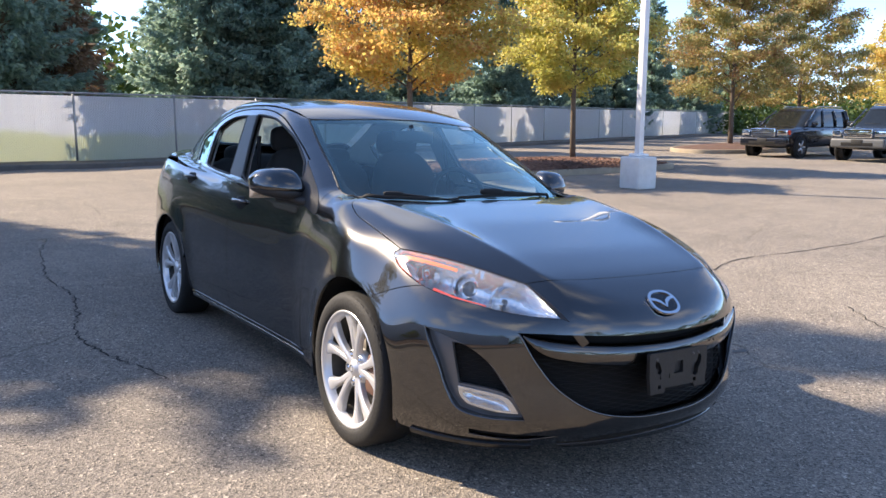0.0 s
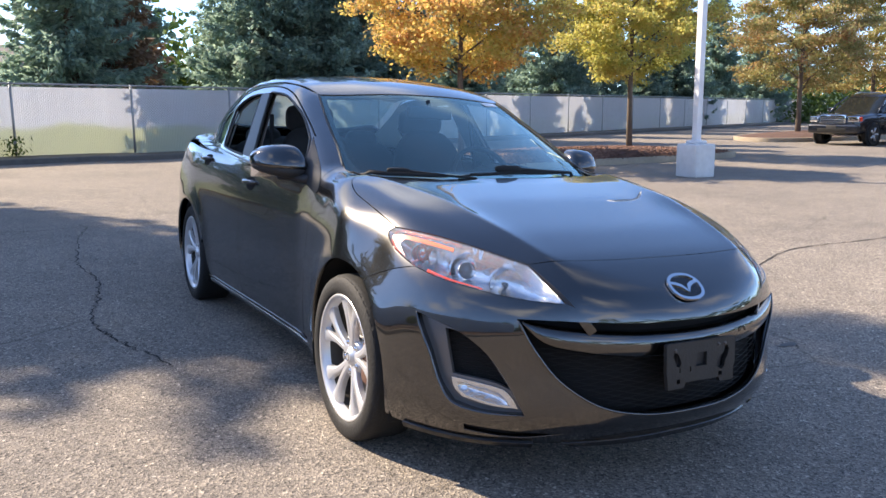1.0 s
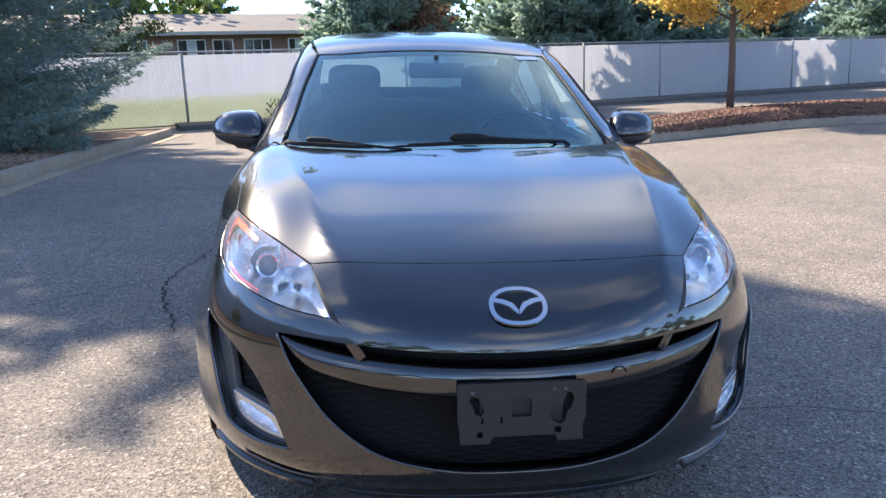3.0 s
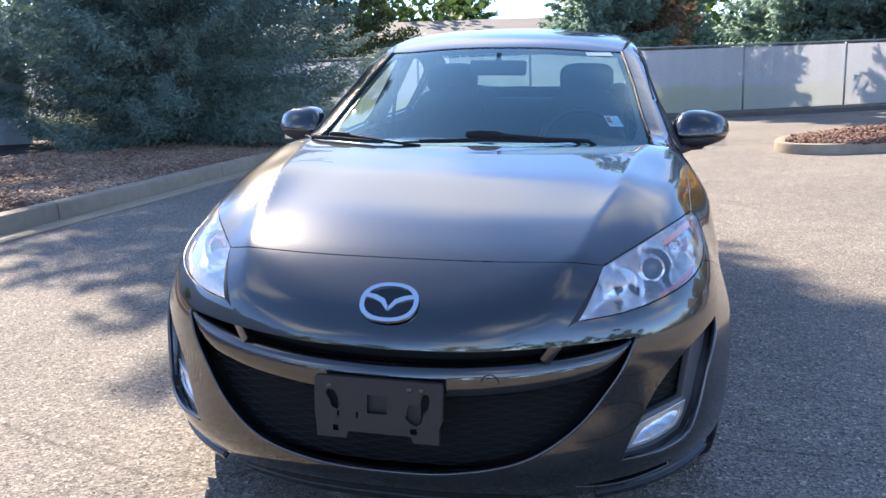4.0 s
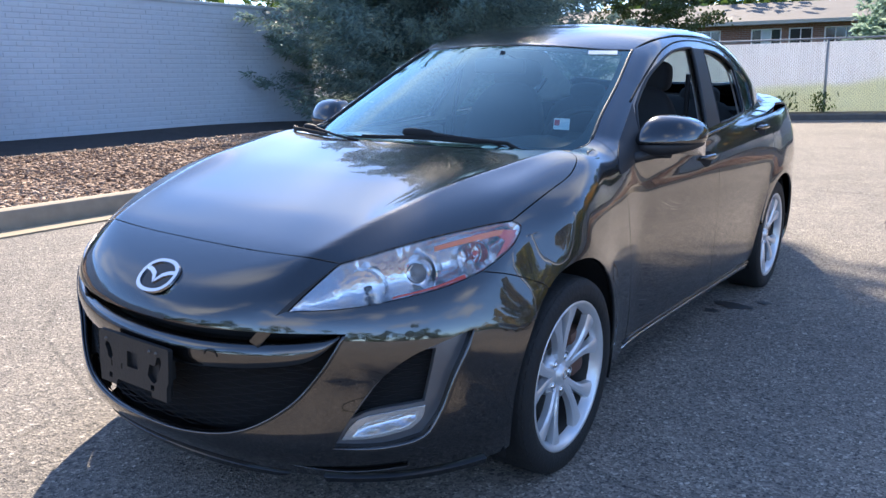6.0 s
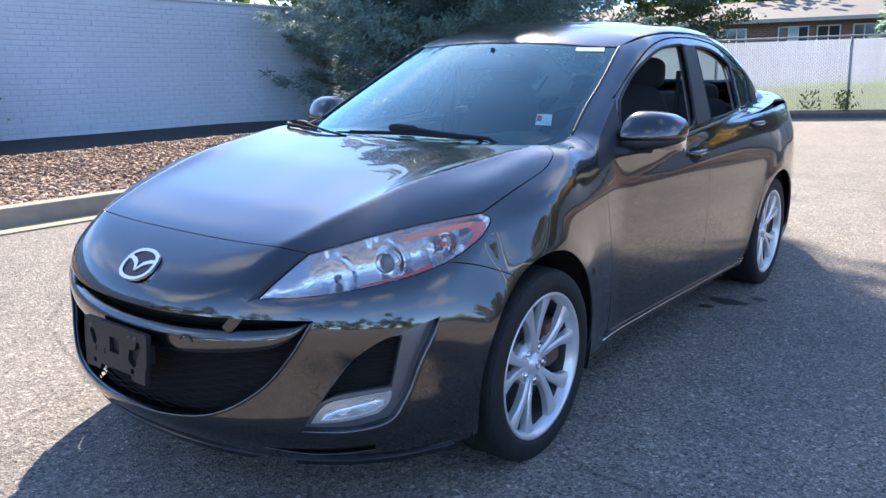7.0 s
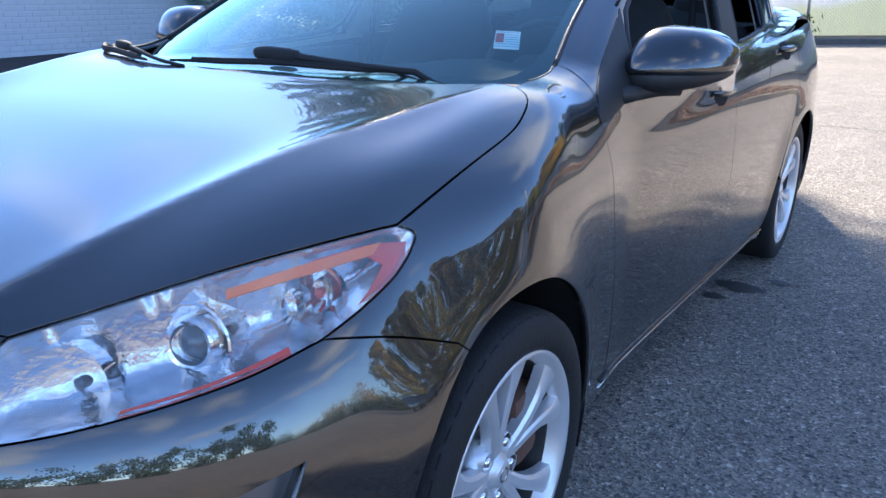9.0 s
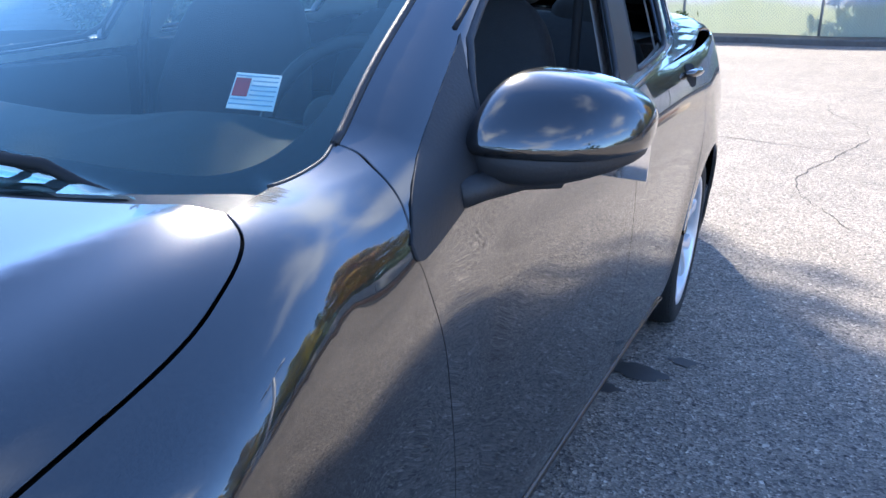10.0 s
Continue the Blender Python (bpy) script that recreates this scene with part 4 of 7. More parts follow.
def panel(name, proj, out3, mat, parent, holes=(), step=0.028, gap=0.0018, lift=0.0, rim=0.014, mirror=False, label="", hole_gap=0.0, depth=None):
    """A sheet of the body form inside an outline, with a rolled edge. gap: half a joint; lift: off the form."""
    loops = [shrink(proj.to(out3), gap)] + [shrink(proj.to(h), -hole_gap) for h in holes]
    fine = []
    for lp in loops:
        run = []
        for p, q in zip(lp, np.roll(lp, -1, 0)):
            n = max(1, int(math.ceil(np.linalg.norm(q - p) / step)))
            run += [p + (q - p) * i / n for i in range(n)]
        fine.append(np.array(run))
    loops = fine
    pts, edges = [], []
    for lp in loops:
        k, m = len(pts), len(lp)
        pts += [Vector(p) for p in lp]
        edges += [(k + i, k + (i + 1) % m) for i in range(m)]
    nb = len(pts)
    lo, hi = loops[0].min(0), loops[0].max(0)
    gx, gy = np.meshgrid(np.arange(lo[0], hi[0], step), np.arange(lo[1], hi[1], step * 0.88))
    gx[1::2] += step / 2
    q = np.stack([gx.ravel(), gy.ravel()], 1)
    ok = inside_poly(q, shrink(loops[0], step * 0.4))
    for h in loops[1:]:
        ok &= ~inside_poly(q, shrink(h, -step * 0.4))
    pts += [Vector(p) for p in q[ok]]
    v2, e2, f2, *_ = geometry.delaunay_2d_cdt(pts, edges, [], 0, 1e-6)
    v2 = np.array([tuple(v) for v in v2])
    cen = np.array([v2[list(f)].mean(0) for f in f2])
    keep = inside_poly(cen, loops[0])
    for h in loops[1:]:
        keep &= ~inside_poly(cen, h)
    f2 = [f for f, k in zip(f2, keep) if k]
    p3, hit = proj.cast(v2)
    nrm = out_n = grad(p3)
    p3 = p3 + nrm * lift
    if depth:
        far = np.min(np.linalg.norm(v2[:, None] - loops[0][None], axis=2), axis=1)
        p3 = p3 - nrm * (depth[0] * (1 - np.exp(-far / depth[1])))[:, None]
        nrm = None if rim == 0 else nrm
    # orient faces outwards
    fs = []
    for f in f2:
        a, b, c = p3[f[0]], p3[f[1]], p3[f[2]]
        if np.dot(np.cross(b - a, c - a), out_n[f[0]]) < 0:
            f = f[::-1]
        fs.append(tuple(f))
    vs, ns = list(p3), list(out_n)
    if rim:
        cnt = {}
        for f in fs:
            for i in range(len(f)):
                a, b = f[i], f[(i + 1) % len(f)]
                cnt[(a, b)] = cnt.get((a, b), 0) + 1
        border = [(a, b) for (a, b) in cnt if (b, a) not in cnt]
        ids = {}
        for a, b in border:
            for v in (a, b):
                if v not in ids:
                    t = np.zeros(3)
                    ids[v] = (len(vs), len(vs) + 1)
                    vs.append(p3[v] - nrm[v] * 0.0025)
                    vs.append(p3[v] - nrm[v] * rim)
                    ns.append(nrm[v])
                    ns.append(nrm[v])
        for a, b in border:
            d = p3[b] - p3[a]
            w = np.cross(d, nrm[a])
            w /= np.linalg.norm(w) + 1e-9
            for v in (a, b):
                ns[ids[v][0]] = w * 0.8 + nrm[v] * 0.2
                ns[ids[v][1]] = w
            fs.append((b, a, ids[a][0], ids[b][0]))
            fs.append((ids[b][0], ids[a][0], ids[a][1], ids[b][1]))
    vs, ns = np.array(vs), np.array(ns)
    ns /= np.linalg.norm(ns, axis=1)[:, None] + 1e-9
    used = sorted({i for f in fs for i in f})
    re = {o: i for i, o in enumerate(used)}
    vs, ns, fs = vs[used], ns[used], [tuple(re[i] for i in f) for f in fs]
    made = [raw(name, vs, fs, mat, parent, label, True, None if depth else ns)]
    if mirror:
        fl = np.array([-1, 1, 1])
        made.append(raw(name, vs * fl, [f[::-1] for f in fs], mat, parent, label, True, None if depth else ns * fl))
    return made


def on_body(p, proj, lift=0.0):
    """Points near the body moved onto it."""
    q, _ = proj.cast(proj.to(np.array(p, float)))
    return q + grad(q) * lift


def snap(pts, proj, n=7):
    return on_body(spline(pts, n), proj)


def both(segs):
    """A half outline from the centre line round to the centre line, closed by its mirror image."""
    h = outline(segs)
    h = np.vstack([h, [np.array(segs[-1][-1], float)]])
    h[0, 0] = h[-1, 0] = 0.0
    m = h[::-1] * np.array([-1, 1, 1])
    keep = np.abs(m[:, 0]) > 1e-6
    return np.vstack([h, m[keep]])


car = empty("car", LOT.copy(), "dark graphite grey four-door sedan parked on the asphalt", "car")

# outlines, left half
HOOD_FRONT = snap([(0, -2.055, 0.765), (0.2, -2.043, 0.76), (0.36, -2.01, 0.75), (0.475, -1.965, 0.737)], FRONT)
LAMP_TOP = snap([HOOD_FRONT[-1], (0.55, -1.87, 0.768), (0.635, -1.745, 0.8), (0.70, -1.64, 0.822), (0.752, -1.54, 0.838)], FRONT)
HOOD_SIDE = snap([LAMP_TOP[-1], (0.733, -1.36, 0.87), (0.719, -1.2, 0.9), (0.697, -1.12, 0.92), (0.67, -1.06, 0.94), (0.638, -1.03, 0.96)], OBLIQUE)
HOOD_REAR = snap([HOOD_SIDE[-1], (0.45, -1.095, 0.97), (0.2, -1.14, 0.975), (0, -1.15, 0.975)], TOP)
LAMP_OUT = snap([LAMP_TOP[-1], (0.775, -1.522, 0.822), (0.772, -1.575, 0.775), (0.745, -1.64, 0.73), (0.715, -1.70, 0.695)], FRONT)
LAMP_LOW = snap([LAMP_OUT[-1], (0.67, -1.80, 0.668), (0.60, -1.92, 0.65), (0.52, -2.02, 0.64), (0.425, -2.095, 0.636)], FRONT)
LAMP_IN = snap([LAMP_LOW[-1], (0.45, -2.035, 0.685), HOOD_FRONT[-1]], FRONT)
SEAM = snap([LAMP_OUT[-1], (0.77, -1.60, 0.675), (0.83, -1.492, 0.64)], FRONT)
A_BASE = on_body([(0.64, -0.805, 1.0)], OBLIQUE)[0]
SCR_CORNER = snap([A_BASE, (0.643, -0.855, 0.982), (0.628, -0.94, 0.967), (0.575, -1.01, 0.96)], OBLIQUE)
DOOR_TOP = on_body([(0.8, -0.85, 0.905)], SIDE)[0]
PILLAR_SEAM = [DOOR_TOP, (0.745, -0.832, 0.946), (0.70, -0.818, 0.974), (0.668, -0.803, 0.99), A_BASE]
panel("hood", TOP, both([HOOD_FRONT, LAMP_TOP, HOOD_SIDE, HOOD_REAR]), PAINT, car, step=0.016, label="hood in graphite metallic paint")

ARCH_F = arch(-AXLE, 118, 196, 0.368)
OPENING = [[(0, -2.25, 0.592), (0.2, -2.23, 0.592), (0.4, -2.16, 0.596), (0.565, -2.05, 0.595)],
           [(0.565, -2.05, 0.595), (0.525, -2.09, 0.50), (0.45, -2.14, 0.405), (0.33, -2.2, 0.33), (0.17, -2.24, 0.298), (0, -2.26, 0.293)]]
BEZEL = [[(0.774, -1.795, 0.583), (0.735, -1.87, 0.563), (0.68, -1.945, 0.53), (0.625, -2.005, 0.47), (0.578, -2.052, 0.38), (0.542, -2.081, 0.298)],
         [(0.542, -2.081, 0.298), (0.637, -1.995, 0.296), (0.705, -1.921, 0.316)],
         [(0.705, -1.921, 0.316), (0.734, -1.883, 0.378), (0.754, -1.853, 0.465), (0.767, -1.82, 0.53), (0.774, -1.795, 0.583)]]
VENT = [[(0.42, -2.12, 0.235), (0.55, -2.05, 0.24), (0.68, -1.95, 0.247)], [(0.68, -1.95, 0.247), (0.68, -1.95, 0.222)], [(0.68, -1.95, 0.222), (0.55, -2.05, 0.212), (0.42, -2.12, 0.235)]]
bez, vent = outline(BEZEL), outline(VENT)
FL = np.array([-1, 1, 1])
panel("front_bumper", FRONT, both([HOOD_FRONT, LAMP_IN[::-1], LAMP_LOW[::-1], SEAM, ARCH_F, [ARCH_F[-1], (0.79, -1.72, 0.195), (0.67, -1.94, 0.19), (0.48, -2.1, 0.19), (0.25, -2.18, 0.2), (0, -2.2, 0.205)]]),
      PAINT, car, holes=[both(OPENING), bez, (bez * FL)[::-1], vent, (vent * FL)[::-1]], step=0.024, label="bumper cover in graphite metallic paint")

panel("front_fender", OBLIQUE, outline([HOOD_SIDE[::-1], LAMP_OUT, SEAM, arch(-AXLE, 118, -17, 0.368, n=14), [arch(-AXLE, -17, -18, 0.368)[0], (0.80, -0.73, 0.205)],
      [(0.80, -0.73, 0.205), (0.80, -0.73, 0.45), (0.80, -0.775, 0.7), DOOR_TOP], PILLAR_SEAM, SCR_CORNER[:15], [SCR_CORNER[14], HOOD_SIDE[-1]]]),
      PAINT, car, mirror=True, step=0.024)
DOOR_F = [[(0.8, -0.85, 0.905), (0.8, -0.775, 0.7), (0.8, -0.73, 0.45), (0.8, -0.72, 0.235)], [(0.8, -0.72, 0.235), (0.8, 0.22, 0.235)],
          [(0.8, 0.22, 0.235), (0.8, 0.255, 0.5), (0.8, 0.25, 0.8), (0.8, 0.235, 0.955)], [(0.8, 0.235, 0.955), (0.8, -0.2, 0.925), (0.8, -0.85, 0.905)]]
panel("front_door", SIDE, outline(DOOR_F), PAINT, car, mirror=True)
DOOR_R = [[(0.8, 0.235, 0.955), (0.8, 0.25, 0.8), (0.8, 0.255, 0.5), (0.8, 0.22, 0.235)], [(0.8, 0.22, 0.235), (0.8, 0.86, 0.235)],
          [(0.8, 0.86, 0.235), (0.8, 0.93, 0.42), (0.8, 1.03, 0.60), (0.8, 1.13, 0.76), (0.8, 1.15, 1.0)], [(0.8, 1.15, 1.0), (0.8, 0.7, 0.98), (0.8, 0.235, 0.955)]]
panel("rear_door", SIDE, outline(DOOR_R), PAINT, car, mirror=True)
panel("quarter_panel", SIDE, outline([[(0.8, 1.15, 1.0), (0.8, 1.13, 0.76), (0.8, 1.03, 0.60), (0.8, 0.955, 0.44)], arch(AXLE, 161, 20, 0.362, n=12), [arch(AXLE, 20, 20, 0.362)[0], (0.8, 1.9, 0.62), (0.75, 2.05, 0.72)],
      [(0.75, 2.05, 0.72), (0.75, 2.08, 0.9), (0.72, 2.02, 1.03)], [(0.72, 2.02, 1.03), (0.75, 1.6, 1.03), (0.8, 1.15, 1.0)]]), PAINT, car, mirror=True)
panel("sill", SIDE, outline([[(0.8, -0.93, 0.19), (0.8, 0.9, 0.19)], [(0.8, 0.9, 0.19), (0.8, 0.87, 0.23)], [(0.8, 0.87, 0.23), (0.8, -0.72, 0.23)], [(0.8, -0.72, 0.23), (0.8, -0.93, 0.19)]]), PAINT, car, mirror=True)
# black strip fills the joint; silver strip stands in for the sill edge's highlight
for pts, r, mat_ in (([(0.8, -0.735, 0.233), (0.8, -0.2, 0.233), (0.8, 0.4, 0.233), (0.8, 0.875, 0.233)], 0.0075, GLOSS_BLACK), ([(0.8, -0.74, 0.214), (0.8, -0.2, 0.214), (0.8, 0.4, 0.214), (0.8, 0.885, 0.214)], 0.0035, SILVER_TRIM)):
    v, f = tube(snap(pts, SIDE), r, 8)
    raw("sill_strip", v, f, mat_, car, "narrow strip along the sill")
    raw("sill_strip", np.array([tuple(q) for q in v]) * FL, [q[::-1] for q in f], mat_, car, "narrow strip along the sill")
REAR = Ball((0, 1.2, 0.4))
REAR.to = lambda p: np.stack([np.arctan2(np.asarray(p)[..., 0], np.asarray(p)[..., 1] - 1.2), np.arctan2(np.asarray(p)[..., 2] - 0.4, np.hypot(np.asarray(p)[..., 0], np.asarray(p)[..., 1] - 1.2))], -1)
def _rear_cast(q):
    d = np.stack([np.sin(q[:, 0]) * np.cos(q[:, 1]), np.cos(q[:, 0]) * np.cos(q[:, 1]), np.sin(q[:, 1])], 1)
    return cast(REAR.c + d * 1.7, -d, 1.7, 240)
REAR.cast = _rear_cast
panel("rear_bumper", REAR, both([[(0, 2.3, 0.7), (0.4, 2.25, 0.7), (0.75, 2.05, 0.72)], [(0.75, 2.05, 0.72), (0.8, 1.9, 0.62), (0.83, 1.66, 0.44)], arch(AXLE, 20, -20, 0.362), [arch(AXLE, -20, -20, 0.362)[0], (0.6, 2.2, 0.22), (0, 2.28, 0.22)]]), PAINT, car, step=0.05)
panel("trunk_lid", REAR, both([[(0, 1.95, 1.08), (0.3, 1.95, 1.08), (0.55, 1.93, 1.07)], [(0.55, 1.93, 1.07), (0.6, 2.08, 0.98), (0.5, 2.22, 0.85), (0.5, 2.25, 0.71)], [(0.5, 2.25, 0.71), (0.3, 2.28, 0.7), (0, 2.3, 0.7)]]), PAINT, car, step=0.04)
panel("tail_light", REAR, outline([[(0.56, 1.97, 1.06), (0.72, 2.02, 1.03)], [(0.72, 2.02, 1.03), (0.75, 2.08, 0.9), (0.75, 2.05, 0.73)], [(0.75, 2.05, 0.73), (0.5, 2.24, 0.72)], [(0.5, 2.24, 0.72), (0.5, 2.22, 0.85), (0.6, 2.08, 0.98), (0.56, 1.97, 1.06)]]), RED, car, mirror=True)
panel("quarter_top", TOP, both([[(0, 1.74, 1.1), (0.35, 1.71, 1.1), (0.6, 1.55, 1.1)], [(0.6, 1.55, 1.1), (0.7, 1.5, 1.05), (0.765, 1.7, 1.0), (0.75, 1.93, 1.0)], [(0.75, 1.93, 1.0), (0.6, 2.03, 1.03), (0.3, 2.06, 1.06), (0, 2.07, 1.07)]]), PAINT, car, step=0.035, lift=-0.002)
panel("rear_deck", TOP, both([[(0, 1.78, 1.1), (0.3, 1.77, 1.1), (0.6, 1.70, 1.08)], [(0.6, 1.70, 1.08), (0.72, 1.9, 1.05), (0.6, 1.94, 1.07)], [(0.6, 1.94, 1.07), (0.3, 1.97, 1.09), (0, 1.98, 1.09)]]), PAINT, car, step=0.04)

# greenhouse
SCR_BASE = np.vstack([snap([(0, -1.12, 0.95), (0.25, -1.105, 0.95), (0.45, -1.06, 0.955), SCR_CORNER[-1]], SCREEN)[:-1], SCR_CORNER[::-1]])
SCR_SIDE = [A_BASE, (0.61, -0.65, 1.085), (0.58, -0.45, 1.19), (0.53, -0.195, 1.325)]
SCR_TOP = [(0.53, -0.195, 1.325), (0.4, -0.25, 1.34), (0.2, -0.28, 1.35), (0, -0.29, 1.35)]
scr = both([SCR_BASE, SCR_SIDE, SCR_TOP])
FAIR[0] = 0.0
glass = panel("windscreen", SCREEN, scr, WINDSCREEN, car, step=0.05, lift=-0.004, rim=0, label="clear windscreen, slightly tinted")[0]
glass.visible_shadow = False
inner = both([[(0, -1.02, 0.99), (0.25, -1.0, 0.99), (0.42, -0.97, 0.99), (0.509, -0.94, 0.99), (0.555, -0.91, 0.99), (0.586, -0.858, 1.0), (0.598, -0.78, 1.03), (0.588, -0.69, 1.07), (0.56, -0.5, 1.16), (0.535, -0.36, 1.22), (0.505, -0.225, 1.3)], [(0.50, -0.235, 1.3), (0.4, -0.275, 1.32), (0.2, -0.305, 1.33), (0, -0.315, 1.33)]])
panel("windscreen_border", SCREEN, scr, GLOSS_BLACK, car, holes=[inner], step=0.04, lift=-0.008, rim=0, label="black ceramic border of the windscreen")
FAIR[0] = 0.05
ROOF_SIDE = [(0.53, -0.195, 1.325), (0.56, 0.1, 1.375), (0.575, 0.6, 1.39), (0.55, 1.0, 1.355), (0.535, 1.12, 1.33)]
panel("roof", TOP, both([SCR_TOP[::-1], ROOF_SIDE, [(0.535, 1.12, 1.33), (0.3, 1.10, 1.38), (0, 1.09, 1.39)]]), PAINT, car, step=0.05)
rg = panel("rear_window", TOP, both([[(0, 1.09, 1.39), (0.3, 1.10, 1.38), (0.535, 1.12, 1.33)], [(0.535, 1.12, 1.33), (0.57, 1.4, 1.2), (0.58, 1.68, 1.08)], [(0.58, 1.68, 1.08), (0.3, 1.76, 1.1), (0, 1.775, 1.11)]]), WINDSCREEN, car, step=0.06, lift=-0.004, rim=0)[0]
rg.visible_shadow = False
WIN_F = [[(0.765, -0.625, 0.94), (0.722, -0.58, 1.035), (0.685, -0.505, 1.11)], [(0.685, -0.505, 1.11), (0.66, -0.40, 1.165), (0.645, -0.257, 1.234), (0.625, 0.0, 1.313), (0.62, 0.2, 1.337), (0.62, 0.315, 1.341)], [(0.62, 0.315, 1.341), (0.68, 0.25, 1.18), (0.76, 0.155, 0.98)], [(0.76, 0.155, 0.98), (0.77, -0.2, 0.957), (0.765, -0.625, 0.94)]]
WIN_R = [[(0.76, 0.37, 0.995), (0.68, 0.43, 1.17), (0.62, 0.475, 1.335)], [(0.62, 0.475, 1.335), (0.62, 0.66, 1.326), (0.63, 0.82, 1.298), (0.635, 0.945, 1.252)], [(0.635, 0.945, 1.252), (0.675, 0.935, 1.16), (0.733, 0.88, 1.025)], [(0.733, 0.88, 1.025), (0.755, 0.65, 1.01), (0.76, 0.37, 0.995)]]
WIN_Q = [[(0.732, 0.925, 1.03), (0.685, 0.975, 1.14), (0.64, 0.99, 1.238)], [(0.64, 0.99, 1.238), (0.63, 1.10, 1.225), (0.64, 1.25, 1.175)], [(0.64, 1.25, 1.175), (0.665, 1.225, 1.12), (0.705, 1.175, 1.045)], [(0.705, 1.175, 1.045), (0.732, 0.925, 1.03)]]
FRAME = [SCR_SIDE, ROOF_SIDE, [(0.535, 1.12, 1.33), (0.57, 1.4, 1.2), (0.58, 1.70, 1.08)], [(0.58, 1.70, 1.08), (0.72, 1.55, 1.04), (0.78, 1.15, 1.005)], [(0.78, 1.15, 1.005), (0.79, 0.7, 0.985), (0.79, 0.235, 0.96), (0.79, -0.2, 0.93), (0.79, -0.6, 0.912), DOOR_TOP], PILLAR_SEAM]
holes_ = [outline(w) for w in (WIN_F, WIN_R, WIN_Q)]
OBL2 = Flat((-0.92, 0, -0.39), (0, 1, 0))
panel("side_frame", OBL2, outline(FRAME), PAINT, car, holes=holes_, mirror=True, step=0.03, rim=0.02)
# black window surrounds: pillar blacks just proud of the painted frame
BPOST = [[(0.76, 0.163, 0.982), (0.68, 0.258, 1.18), (0.62, 0.322, 1.34)], [(0.62, 0.322, 1.34), (0.62, 0.468, 1.336)], [(0.62, 0.468, 1.336), (0.68, 0.423, 1.17), (0.76, 0.362, 0.995)], [(0.76, 0.362, 0.995), (0.76, 0.163, 0.982)]]
panel("pillar_cover", OBL2, outline(BPOST), SATIN_BLACK, car, mirror=True, lift=0.003, rim=0.004)
SAIL = [[(0.772, -0.853, 0.912), (0.745, -0.812, 0.95), (0.718, -0.74, 0.99), (0.694, -0.642, 1.045), (0.672, -0.515, 1.117)], [(0.672, -0.515, 1.117), (0.72, -0.585, 1.035), (0.766, -0.632, 0.936)], [(0.766, -0.632, 0.936), (0.768, -0.70, 0.912), (0.775, -0.79, 0.892), (0.779, -0.845, 0.888), (0.772, -0.853, 0.912)]]
panel("mirror_sail", OBL2, outline(SAIL), BLACK_PLASTIC, car, mirror=True, lift=0.003, rim=0.004, step=0.02)
for o in panel("quarter_window", OBL2, holes_[2], WINDSCREEN, car, mirror=True, lift=-0.006, rim=0):
    o.visible_shadow = False
for w in (WIN_F, WIN_R):
    lp = outline(w)
    ring = on_body(lp, OBL2, -0.002)
    v, f = tube(ring[::2], 0.007, 6, closed=True)
    raw("window_seal", v, f, BLACK_PLASTIC, car)
    raw("window_seal", np.array([tuple(q) for q in v]) * FL, [q[::-1] for q in f], BLACK_PLASTIC, car)
for pts, r in ((list(spline(SCR_SIDE[::-1], 8)), 0.0065), (list(SCR_CORNER[:15]), 0.003)):
    ring = on_body(pts, SCREEN, -0.001)
    v, f = tube(ring, r, 6)
    raw("screen_moulding", v, f, BLACK_PLASTIC, car, "black rubber moulding along the windscreen")
    raw("screen_moulding", np.array([tuple(q) for q in v]) * FL, [q[::-1] for q in f], BLACK_PLASTIC, car, "black rubber moulding along the windscreen")
door_gap = spline([(0.668, -0.515, 1.125), (0.645, -0.38, 1.188), (0.622, -0.16, 1.287), (0.607, 0.0, 1.338), (0.598, 0.2, 1.368), (0.597, 0.5, 1.372), (0.605, 0.76, 1.35), (0.62, 0.95, 1.305), (0.628, 1.12, 1.25), (0.635, 1.28, 1.19), (0.66, 1.275, 1.12), (0.705, 1.215, 1.03)], 5)
v, f = tube(on_body(door_gap, OBL2, -0.002), 0.0048, 6)
raw("door_seal", v, f, GAP, car)
raw("door_seal", np.array([tuple(q) for q in v]) * FL, [q[::-1] for q in f], GAP, car)
v, f = tube(on_body(spline([(0.79, -0.6, 0.925), (0.79, -0.2, 0.94), (0.79, 0.25, 0.968), (0.78, 0.7, 0.995), (0.75, 1.1, 1.018)], 6), SIDE, 0.0), 0.006, 6)
raw("belt_seal", v, f, GLOSS_BLACK, car)
raw("belt_seal", np.array([tuple(q) for q in v]) * FL, [q[::-1] for q in f], GLOSS_BLACK, car)
for o in panel("quarter_divider", OBL2, outline([[(0.733, 0.886, 1.027), (0.675, 0.94, 1.16), (0.635, 0.95, 1.25)], [(0.635, 0.95, 1.25), (0.64, 0.985, 1.238)], [(0.64, 0.985, 1.238), (0.685, 0.97, 1.14), (0.732, 0.919, 1.03)], [(0.732, 0.919, 1.03), (0.733, 0.886, 1.027)]]), GLOSS_BLACK, car, mirror=True, lift=0.002, rim=0.004, step=0.02, gap=0):
    pass

